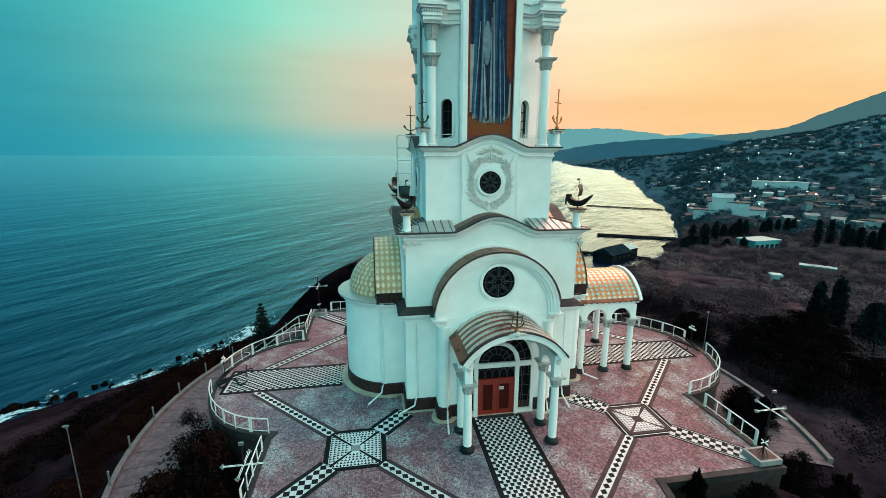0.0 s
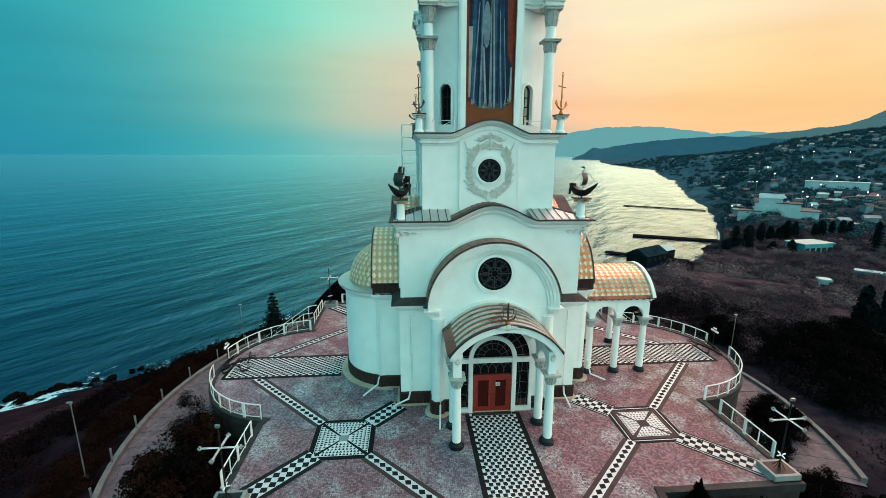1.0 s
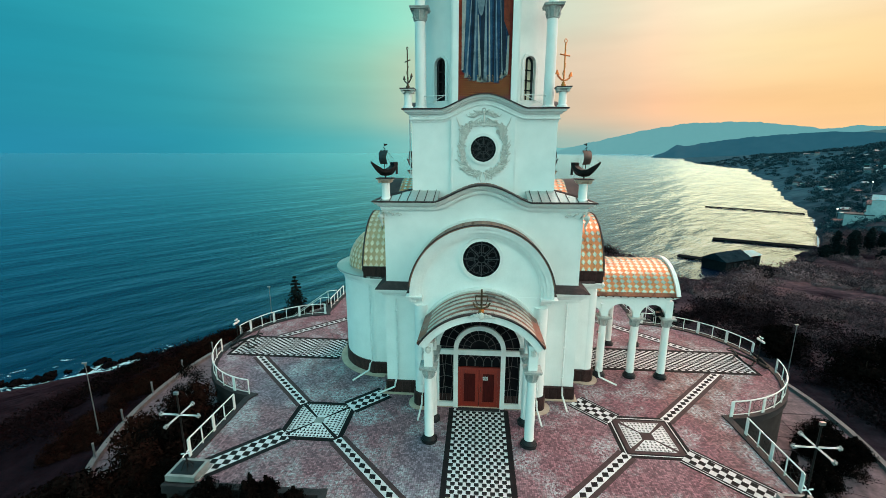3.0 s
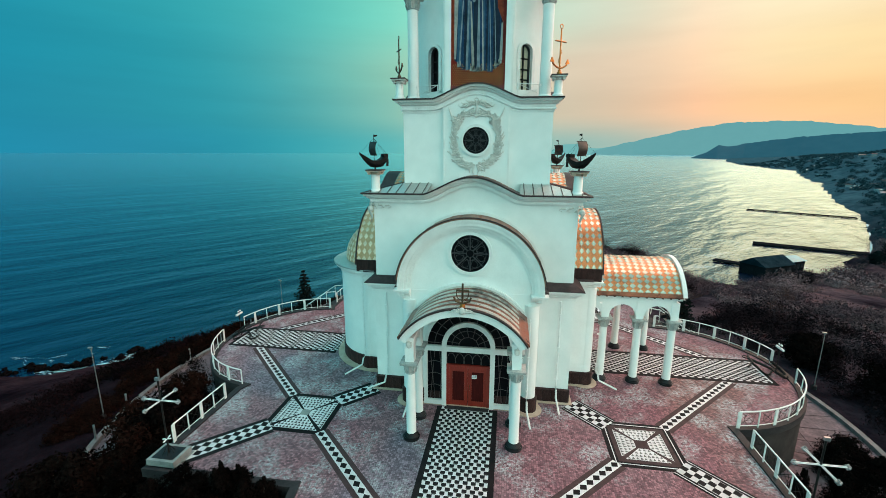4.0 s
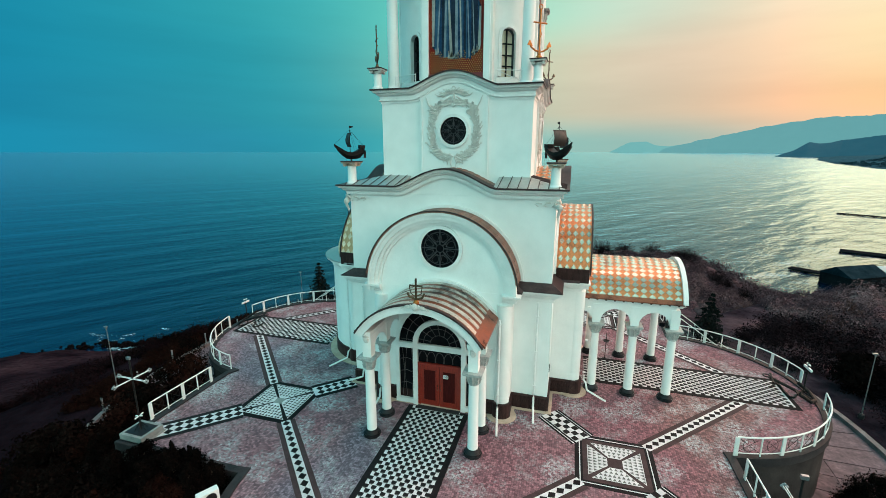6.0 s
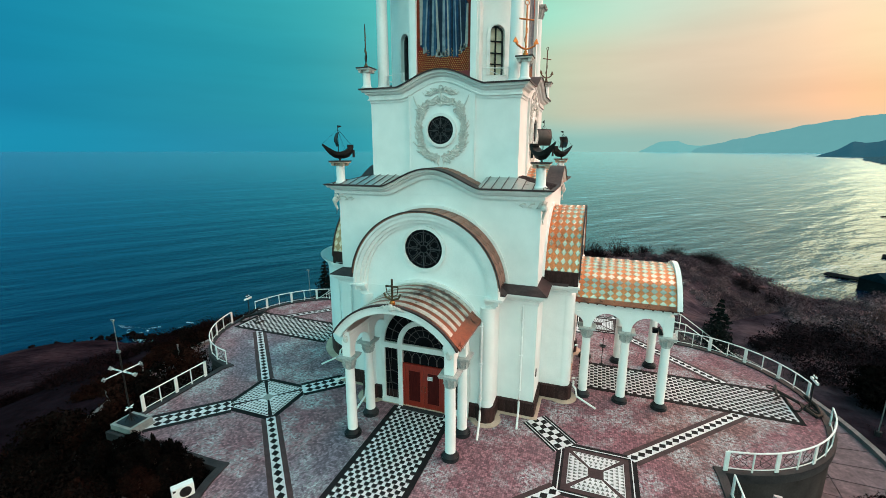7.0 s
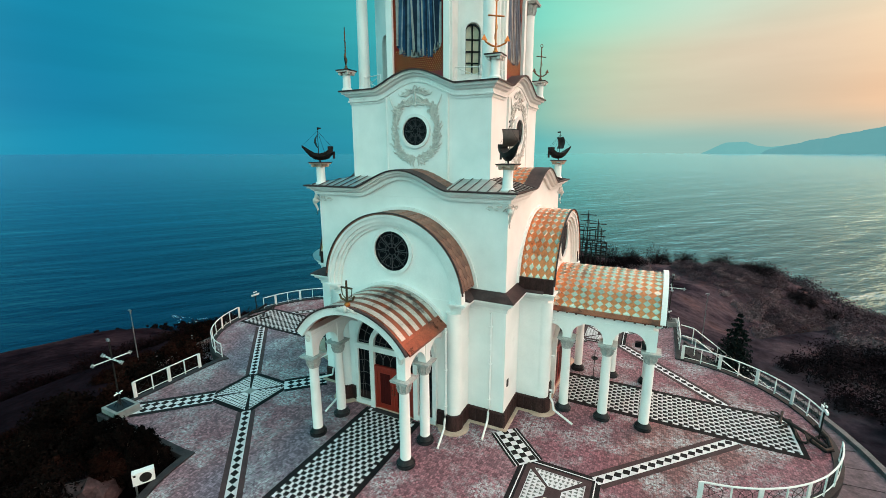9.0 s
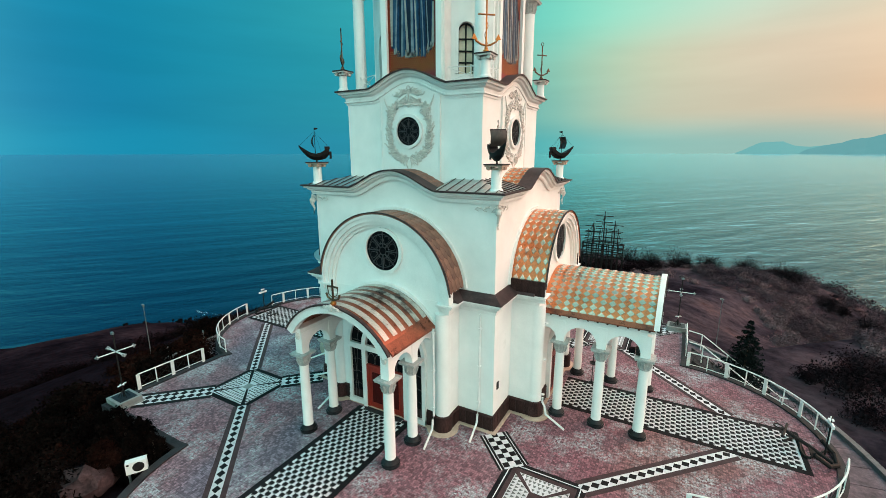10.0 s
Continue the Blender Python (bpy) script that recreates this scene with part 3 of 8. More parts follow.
                fs.append((i * k + q, j * k + q, j * k + q2, i * k + q2))
        if not closed:
            fs += [tuple(range(k)), tuple((n - 1) * k + q for q in range(k - 1, -1, -1))]
        return self.add(pts, fs)

    def ball(self, at, r, squash=(1, 1, 1), seg=8, rings=5):
        prof = [(max(0.001, math.sin(math.pi * i / rings)), -math.cos(math.pi * i / rings)) for i in range(rings + 1)]
        pts = [(at[0] + r * squash[0] * q * math.cos(2 * math.pi * k / seg), at[1] + r * squash[1] * q * math.sin(2 * math.pi * k / seg), at[2] + r * squash[2] * z) for q, z in prof for k in range(seg)]
        fs = [(i * seg + k, i * seg + (k + 1) % seg, (i + 1) * seg + (k + 1) % seg, (i + 1) * seg + k) for i in range(rings) for k in range(seg)]
        return self.add(pts, fs)


def mesh_of(name, s, mat, smooth=30):
    me = bpy.data.meshes.new(name)
    me.from_pydata([tuple(p) for p in s.v], [], s.f)
    bm = bmesh.new()
    bm.from_mesh(me)
    bmesh.ops.recalc_face_normals(bm, faces=bm.faces[:])
    bm.to_mesh(me)
    bm.free()
    me.materials.append(mat)
    if smooth:
        me.polygons.foreach_set("use_smooth", [True] * len(me.polygons))
        me.set_sharp_from_angle(angle=radians(smooth))
    return me


HOME = {}


def home(ob):
    return HOME.get(ob.name, Matrix())


def part(name, s, mat, parent, label="", smooth=30):
    """One mesh object under a thing or a part."""
    ob = new(name, mesh_of(name, s, mat, smooth))
    ob.parent = parent
    ob.matrix_parent_inverse = home(parent).inverted()
    HOME[ob.name] = Matrix()
    return tagged(ob, label)


def piece(name, mesh, m, parent):
    """One of many alike pieces on a shared mesh, at the pose m in the place."""
    ob = new(name, mesh)
    ob.parent = parent
    ob.matrix_parent_inverse = home(parent).inverted()
    ob.matrix_basis = m
    return ob


def thing(name, at, label, category, group="", kind=""):
    ob = new(name)
    ob.empty_display_size = 0.2
    ob.matrix_basis = Matrix.Translation(at)
    HOME[ob.name] = Matrix.Translation(at)
    return tagged(ob, label, category, group, kind)


def structure(name, s, mat, label="", category="", smooth=30):
    ob = new(name, mesh_of(name, s, mat, smooth))
    HOME[ob.name] = Matrix()
    return tagged(ob, label, category, "", "structure")


def arc_pts(r, a0, a1, n, cx=0.0, cz=0.0):
    return [(cx + r * math.cos(radians(a0 + (a1 - a0) * i / n)), cz + r * math.sin(radians(a0 + (a1 - a0) * i / n))) for i in range(n + 1)]


def quarter(k):
    return Matrix.Rotation(math.pi / 2 * k, 4, "Z")


# ---- sea, land, distance ----
SEA_Z = -28.0


def table(x, rows):
    return float(np.interp(x, [r[0] for r in rows], [r[1] for r in rows]))


def smooth01(t):
    t = min(1.0, max(0.0, t))
    return t * t * (3 - 2 * t)


NEAR_COAST = [(-180, 260), (-130, 170), (-95, 126), (-85, 117), (-76, 105), (-68, 97), (-56, 83), (-46, 79), (-30, 82), (-20, 92), (-10, 98), (0, 84), (8, 90), (15, 110), (22, 132), (26, 140), (32, 152), (36, 166), (39, 186), (41, 225), (43, 420), (46, 3000), (120, 3000), (150, 600), (180, 260)]
FAR_COAST = [(17, 9000), (20, 2700), (25.7, 1850), (31.3, 1200), (33, 813), (36, 478), (39.6, 339), (41.4, 240), (43, 100), (46, 60), (180, 60)]
HILL = [(20, -26), (26, -10), (30, 0), (36, 12), (40, 22), (43.7, 38), (47.4, 48), (50.8, 54), (54, 70), (70, 90), (120, 60), (150, -10)]


def land_height(x, y):
    r = math.hypot(x, y)
    az = math.degrees(math.atan2(x, y))
    coast = table(az, NEAR_COAST)
    t = (r - 23.0) / max(5.0, coast - 23.0)
    # the cape under the church: a shelf, then the slope to the shore
    ne = smooth01((az + 32) / 24) * (1 - smooth01((az - 60) / 40))
    if t <= 0:
        near = -3.2
    else:
        west = 0.30 * smooth01(t * 3.2) + 0.70 * t ** 1.25
        k = smooth01((az - 20) / 14)
        drop = (1 - k) * table(r, [(23, 0.0), (57, 0.12), (83, 0.30), (106, 0.53), (140, 0.95), (400, 1.0)]) + k * table(r, [(23, 0.0), (55, 0.30), (83, 0.58), (110, 0.77), (170, 0.95), (400, 1.0)])
        east = drop + (1.0 - drop) * smooth01((t - 0.6) / 0.4)
        if coast > 420:
            east = 0.62 * smooth01((r - 23) / 130)
            west = east
        near = -3.2 - 25.8 * min(1.3, (1 - ne) * west + ne * east)
    if 41 < az < 46:
        k = (az - 41) / 5
        flat = -3.2 - 25.8 * 0.62 * smooth01((r - 23) / 130)
        near = near * (1 - k) + max(near, flat) * k
    # the far shore with its hill
    far = -60.0
    if 17 < az < 160:
        fc = table(az, FAR_COAST)
        if r > fc - 40:
            rise = table(az, HILL)
            low = -19.0 if az > 43 else -24.0
            far = SEA_Z - 2 + 4.5 * smooth01((r - fc + 40) / 60) + (low + 26) * smooth01((r - fc) / 120)
            far += max(0.0, rise - low) * smooth01((r - max(300, fc + 60)) / 640)
            if r < 60:
                far = -60
    z = max(near, far)
    amp = min(1.0, max(0.0, (r - 26) / 60))
    if z > SEA_Z - 1:
        z += amp * (2.4 * noise.noise((x * 0.035, y * 0.035, 3.1)) + 0.6 * noise.noise((x * 0.12, y * 0.12, 7.7)))
        if r > 300:
            z += 7.0 * noise.noise((x * 0.004, y * 0.004, 1.7))
    # the planted bank south of the terrace
    if y < -12 and r < 30:
        k = smooth01((-y - 12) / 1.5) * (1 - smooth01((abs(x) - 13) / 3)) * (1 - smooth01((r - 22) / 7))
        z = z * (1 - k) - 0.55 * k
    return max(z, -34.0)


def build_land():
    radii = [0.0, 8, 14, 18, 20, 21, 22, 23, 24, 25.5, 27]
    while radii[-1] < 160:
        radii.append(radii[-1] * 1.035 + 0.6)
    while radii[-1] < 1400:
        radii.append(radii[-1] * 1.022)
    while radii[-1] < 4800:
        radii.append(radii[-1] * 1.07)
    az = [-180 + i * 2.0 for i in range(180)]
    az = sorted(set([a for a in az if not 14 < a < 62] + [14 + 0.5 * i for i in range(97)]))
    s = Shape()
    n = len(az)
    pts, fs = [], []
    for r in radii:
        for a in az:
            x, y = r * math.sin(radians(a)), r * math.cos(radians(a))
            pts.append((x, y, land_height(x, y)))
    for i in range(len(radii) - 1):
        for k in range(n):
            k2 = (k + 1) % n
            fs.append((i * n + k, i * n + k2, (i + 1) * n + k2, (i + 1) * n + k))
    s.v, s.f = pts, fs
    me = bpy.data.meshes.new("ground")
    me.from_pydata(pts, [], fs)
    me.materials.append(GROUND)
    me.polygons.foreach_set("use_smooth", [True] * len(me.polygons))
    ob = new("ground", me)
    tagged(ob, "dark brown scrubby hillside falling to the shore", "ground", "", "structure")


build_land()


def build_sea():
    radii = [5, 60, 150, 400, 1000, 2000, 3000, 4000, 4950]
    s = Shape()
    n = 96
    pts = [(r * math.sin(2 * math.pi * k / n), r * math.cos(2 * math.pi * k / n), SEA_Z + max(0.0, r - 1800) * 0.0118) for r in radii for k in range(n)]
    fs = [((i + 1) * n + (k + 1) % n, (i + 1) * n + k, i * n + k, i * n + (k + 1) % n) for i in range(len(radii) - 1) for k in range(n)]
    me = bpy.data.meshes.new("water")
    me.from_pydata(pts, [], fs)
    me.materials.append(SEA)
    me.polygons.foreach_set("use_smooth", [True] * len(me.polygons))
    tagged(new("water", me), "calm evening sea with low swell", "sea", "", "structure")


build_sea()


def ridge(name, dist, rows, mat, label, seed, rough=0.12):
    """A far mountain ridge: rows of azimuth and elevation seen from the terrace."""
    a0, a1 = rows[0][0], rows[-1][0]
    n = int((a1 - a0) * 6)
    pts, fs = [], []
    for i in range(n + 1):
        a = a0 + (a1 - a0) * i / n
        e = table(a, rows) + rough * (noise.noise((a * 0.9, seed, 0)) + 0.5 * noise.noise((a * 3.1, seed, 5)))
        d = away(a) * dist
        top = 14 + dist * math.tan(radians(e))
        pts += [(d.x * 0.93, d.y * 0.93, -32), (d.x, d.y, max(-31, top)), (d.x * 1.05, d.y * 1.05, -32)]
    for i in range(n):
        for q in (0, 1):
            fs.append((3 * i + q, 3 * i + q + 1, 3 * i + q + 4, 3 * i + q + 3))
    s = Shape()
    s.v, s.f = [Vector(p) for p in pts], fs
    structure(name, s, mat, label, "mountain", smooth=60)


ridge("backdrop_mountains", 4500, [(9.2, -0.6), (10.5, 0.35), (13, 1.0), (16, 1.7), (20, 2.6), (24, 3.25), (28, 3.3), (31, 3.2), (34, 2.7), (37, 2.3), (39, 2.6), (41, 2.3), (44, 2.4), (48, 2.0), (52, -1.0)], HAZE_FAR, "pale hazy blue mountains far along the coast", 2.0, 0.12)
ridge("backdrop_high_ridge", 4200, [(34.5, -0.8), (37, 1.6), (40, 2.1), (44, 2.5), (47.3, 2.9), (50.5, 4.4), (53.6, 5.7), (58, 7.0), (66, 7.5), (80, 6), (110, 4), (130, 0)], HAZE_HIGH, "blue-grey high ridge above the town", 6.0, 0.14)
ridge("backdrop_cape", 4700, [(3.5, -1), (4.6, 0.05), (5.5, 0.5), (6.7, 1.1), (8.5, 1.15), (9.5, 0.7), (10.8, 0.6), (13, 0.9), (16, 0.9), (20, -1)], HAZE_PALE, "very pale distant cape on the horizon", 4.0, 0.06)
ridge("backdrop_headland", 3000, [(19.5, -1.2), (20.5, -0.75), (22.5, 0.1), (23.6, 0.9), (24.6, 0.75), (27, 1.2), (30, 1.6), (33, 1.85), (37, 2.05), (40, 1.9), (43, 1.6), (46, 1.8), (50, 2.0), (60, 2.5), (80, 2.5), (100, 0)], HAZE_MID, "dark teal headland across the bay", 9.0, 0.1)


# ---- terrace ----
LOBES = {"east": (0, 12.3, 6.4, 6.4), "north": (1, 12.3, 6.4, 6.4), "west": (2, 12.3, 5.5, 6.35), "south": (3, 12.3, 6.4, 6.4)}


def lobe_line(k, c, a, b, n=24, grow=0.0):
    """The curved edge of one lobe, from its right end to its left end seen from the church."""
    out = []
    start = 84
    for i in range(n + 1):
        t = radians(-start + 2 * start * i / n)
        x, y = c + (a + grow) * math.cos(t), (b + grow) * math.sin(t)
        q = quarter(k) @ Vector((x, y, 0))
        out.append((q.x, q.y))
    return out


def terrace_outline(grow=0.0):
    pts = []
    for name in ("east", "north", "west", "south"):
        k, c, a, b = LOBES[name]
        q = quarter(k)
        e = 13.0 + grow
        first = q @ Vector((e, -6.6 - grow, 0))
        pts.append((first.x, first.y))
        pts += lobe_line(k, c, a, b, 24, grow)
        last = q @ Vector((e, 6.6 + grow, 0))
        pts.append((last.x, last.y))
        corner = q @ Vector((e, e, 0))
        pts.append((corner.x, corner.y))
    return pts


edge = terrace_outline()
tagged(structure("pavement", Shape().prism(edge, -0.12, 0.0), COBBLE, "reddish cobbled church terrace with pale worn patches", "pavement", 0))
structure("retaining_wall", Shape().prism(terrace_outline(-0.05), -4.0, -0.124), RETAIN, "grey rendered retaining wall under the terrace", "wall", 40)
structure("kerb", Shape().sweep(edge, [(-0.28, 0.004), (-0.28, 0.07), (0.06, 0.07), (0.06, -0.32), (-0.02, -0.32), (-0.02, 0.004)], closed=True), KERB, "dark grey stone kerb round the terrace", "kerb", 40)

# the lower promenade
ring = [(22.6 * math.sin(radians(a)), 22.6 * math.cos(radians(a))) for a in range(0, 360, 4)][::-1]
PROMENADE = material("promenade_paving", (0.055, 0.037, 0.046), (0.145, 0.097, 0.115), 1.6, 0.8, bump=0.4, fine=7, speck=0.3)
prom = Shape()
arc_n = 80
ring_pts = [(rad * math.sin(radians(-137 + 254 * i / arc_n)), rad * math.cos(radians(-137 + 254 * i / arc_n)), z) for i in range(arc_n + 1) for rad, z in ((16.0, -3.1), (22.5, -3.1), (22.5, -3.4))]
prom.add(ring_pts, [(3 * i + e, 3 * i + e + 1, 3 * i + e + 4, 3 * i + e + 3) for i in range(arc_n) for e in (0, 1)])
promenade_ob = structure("promenade", prom, PROMENADE, "mauve paved promenade below the terrace", "pavement", 40)
line = [(22.5 * math.sin(radians(a)), 22.5 * math.cos(radians(a))) for a in range(-136, 118, 4)]
structure("promenade_kerb", Shape().sweep(line, [(-0.15, -3.5), (-0.15, -2.85), (0.15, -2.85), (0.15, -3.5)]), EDGESTONE, "low stone kerb along the promenade", "kerb", 40)


# ---- church body ----
church = thing("church", (0, 0, 0), "white plastered lighthouse church with patterned metal roofs", "church")
ARMS = {0: (3.42, 6.45), 1: (3.18, 6.75), 2: (3.3, 6.45), 3: (3.18, 6.75)}  # half width and reach: south, east, north, west
CORE = 5.2
SPRING = 6.25


def plan_line(grow=0.0):
    """The ground plan, counter-clockwise from the south arm."""
    pts = []
    for k in range(4):
        w, reach = ARMS[k]
        q = quarter(k)
        w2 = ARMS[(k + 1) % 4][0]
        for x, y in ((-w, -CORE), (-w, -reach + 0.25), (w, -reach + 0.25), (w, -CORE), (CORE, -CORE)):
            v = q @ Vector((x, y, 0))
            pts.append((v.x, v.y))
    return pts


plan = plan_line()
body = part("lower_wall", Shape().prism(plan, 0.3, SPRING), PLASTER, church, "smooth white plaster wall")
part("upper_wall", Shape().box((-5.12, -5.12, SPRING), (5.12, 5.12, 10.6)), PLASTER, church)
part("plinth", Shape().sweep(plan, [(-0.3, 0.0), (0.07, 0.0), (0.07, 0.74), (0.03, 0.8), (-0.3, 0.8)], closed=True), GRANITE, church, "polished dark granite plinth", 20)
part("apron", Shape().sweep(plan, [(-0.2, 0.0), (0.24, 0.0), (0.24, 0.035), (0.2, 0.05), (-0.2, 0.05)], closed=True), BEIGE, church, "beige concrete apron strip", 20)
# granite slabs of the plinth
slab_mesh = mesh_of("plinth_slab", Shape().box((-0.19, -0.012, 0.03), (0.19, 0.012, 0.72)), GRANITE, 0)
plinth_ob = [c for c in church.children if c.name == "plinth"][0]
for i in range(len(plan)):
    a, b = Vector(plan[i]), Vector(plan[(i + 1) % len(plan)])
    d = b - a
    if (a + b).y > 7:
        continue
    m = max(1, int(round(d.length / 0.4)))
    nrm = Vector((d.y, -d.x)).normalized()
    for j in range(m):
        c = a + d * ((j + 0.5) / m) + nrm * 0.075
        piece("plinth_slab", slab_mesh, Matrix.Translation((c.x, c.y, 0)) @ Matrix.Rotation(math.atan2(d.y, d.x), 4, "Z") @ Matrix.Diagonal((d.length / m / 0.4, 1, 1, 1)), plinth_ob)

CORNICE = [(-0.2, 5.72), (0.06, 5.72), (0.06, 5.86), (0.12, 5.9), (0.15, 6.0), (0.28, 6.06), (0.30, 6.16), (0.42, 6.2), (0.42, 6.28), (-0.2, 6.28)]
COVER = [(-0.2, 6.284), (0.44, 6.284), (0.45, 6.31), (-0.08, 6.62), (-0.2, 6.62)]
for k in range(4):
    q = quarter(k)
    w, reach = ARMS[k]
    w2, reach2 = ARMS[(k + 1) % 4]
    way = [(w - 0.42, -reach + 0.25), (w, -reach + 0.25), (w, -CORE), (CORE, -CORE), (CORE, -w2), (reach2 - 0.25, -w2), (reach2 - 0.25, -w2 + 0.42)]
    part("lower_cornice", Shape(q).sweep(way, CORNICE), TRIM, church, "moulded white cornice")
    way2 = [(w, -reach + 0.35), (w, -CORE), (CORE, -CORE), (CORE, -w2), (reach2 - 0.35, -w2)]
    part("cornice_cover", Shape(q).sweep(way2, COVER), FLASH, church, "dark sheet-metal cornice cover")
    # rounded corner shafts of the arm
    for sx in (-1, 1):
        sh = Shape(q)
        sh.lathe([(0.36, 0.8), (0.36, 5.74)], (sx * (w - 0.34), -reach + 0.36, 0), 20)
        part("corner_shaft", sh, PLASTER, church)
        sh = Shape(q)
        sh.lathe([(0.46, 0), (0.46, 0.8)], (sx * (w - 0.34), -reach + 0.34, 0), 20)
        part("shaft_base", sh, GRANITE, church)
        sh = Shape(q)
        sh.lathe([(0.74, 0.0), (0.74, 0.036), (0.7, 0.052)], (sx * (w - 0.34), -reach + 0.34, 0.004), 24)
        part("apron_round", sh, BEIGE, church)
    # gable with its arch
    r = w + 0.02
    gz = SPRING + 0.05
    tym = [(-r, SPRING)] + arc_pts(r - 0.05, 180, 0, 40, 0, gz) + [(r, SPRING)]
    part("gable_wall", Shape(q).slab(tym[::-1], -reach + 0.27, -5.0), PLASTER, church)
    arch = Shape(q)
    for r0, r1, y in ((r - 0.42, r - 0.28, 0.17), (r - 0.28, r - 0.12, 0.07), (r - 0.12, r + 0.08, -0.03), (r + 0.08, r + 0.2, -0.10)):
        inner = [(-r0, SPRING - 0.3)] + arc_pts(r0, 180, 0, 40, 0, gz) + [(r0, SPRING - 0.3)]
        outer = [(-r1, SPRING - 0.3)] + arc_pts(r1, 180, 0, 40, 0, gz) + [(r1, SPRING - 0.3)]
        arch.band(inner, outer, -reach + y, -reach + 0.3)
    part("arch_moulding", arch, TRIM, church, "stepped white arch moulding")
    ro, ri = r + 0.26, r + 0.205
    cover = Shape(q).band(arc_pts(ri, 172, 8, 44, 0, gz), arc_pts(ro, 172, 8, 44, 0, gz), -reach - 0.12, -5.0)
    arch_roof = part("arch_roof", cover, (DOMEBASE if k == 3 else COPPER) if k in (1, 3) else BROWNTILE, church, "arched roof in orange and gold metal diamonds" if k in (1, 3) else "arched roof in brown metal shingles")
    edge_s = Shape(q).band(arc_pts(ro, 174, 6, 44, 0, gz), arc_pts(ro + 0.05, 174, 6, 44, 0, gz), -reach - 0.16, -reach - 0.09)
    part("roof_edge", edge_s, FLASH, church, "dark metal roof edge")
    # white fillet where the arch roof meets the upper wall
    part("wall_fillet", Shape(q).band(arc_pts(ro + 0.012, 174, 6, 44, 0, gz), arc_pts(ro + 0.14, 174, 6, 44, 0, gz), -5.24, -5.0), TRIM, church)
    # added dark panels in place of the blackened patches low on these roofs
    if k in (1, 3):
        for sx in (-1, 1):
            part("dark_board", Shape(q).box((min(sx * (ro - 0.25), sx * (ro + 0.035)), -reach - 0.08, SPRING - 0.02), (max(sx * (ro - 0.25), sx * (ro + 0.035)), -5.24, SPRING + 0.72)), GRANITE, church, "dark brown panel standing in for a blackened patch at the roof foot", 0)
    # tiles on the arch roof
    if k == 2:
        continue
    rows_s = 22
    depth = reach + 0.1 - 5.24
    cols = max(2, int(round(depth / 0.33)))
    cell = depth / cols
    step = (164 / 180 * math.pi * ro) / rows_s
    if k in (1, 3):
        tile = mesh_of("diamond_tile", Shape().add([(-cell * 0.40, 0, 0), (0, -step * 0.44, 0), (cell * 0.40, 0, 0), (0, step * 0.44, 0), (-cell * 0.34, 0, 0.02), (0, -step * 0.37, 0.02), (cell * 0.34, 0, 0.02), (0, step * 0.37, 0.02)], [(3, 2, 1, 0), (4, 5, 6, 7), (0, 1, 5, 4), (1, 2, 6, 5), (2, 3, 7, 6), (3, 0, 4, 7)]), CREAMTILE if k == 3 else GOLDTILE, 0)
    else:
        tile = mesh_of("shingle", Shape().add([(-cell * 0.48, -step * 0.5, 0.0), (cell * 0.48, -step * 0.5, 0.0), (cell * 0.48, step * 0.3, 0.0), (0, step * 0.62, 0.0), (-cell * 0.48, step * 0.3, 0.0), (-cell * 0.46, -step * 0.48, 0.006), (cell * 0.46, -step * 0.48, 0.006), (cell * 0.46, step * 0.28, 0.022), (0, step * 0.58, 0.026), (-cell * 0.46, step * 0.28, 0.022)], [(4, 3, 2, 1, 0), (5, 6, 7, 8, 9), (0, 1, 6, 5), (1, 2, 7, 6), (2, 3, 8, 7), (3, 4, 9, 8), (4, 0, 5, 9)]), BROWNTILE, 0)
    for i in range(rows_s):
        ang = radians(8 + 164 * (i + 0.5) / rows_s)
        up = math.sin(ang) > 0
        for j in range(cols):
            y = -5.26 - cell * (j + 0.5)
            if k == 0 and i % 2:
                y -= cell * 0.5
                if j == cols - 1:
                    continue
            base = Matrix.Translation((ro * math.cos(ang), y, gz + ro * math.sin(ang)))
            axes = Matrix(((0, -math.sin(ang), math.cos(ang), 0), (1, 0, 0, 0), (0, math.cos(ang), math.sin(ang), 0), (0, 0, 0, 1)))
            if k == 0 and math.cos(ang) > 0:
                axes = axes @ Matrix.Rotation(math.pi, 4, "Z")
            piece("diamond_tile" if k else "shingle", tile, q @ base @ axes, arch_roof)


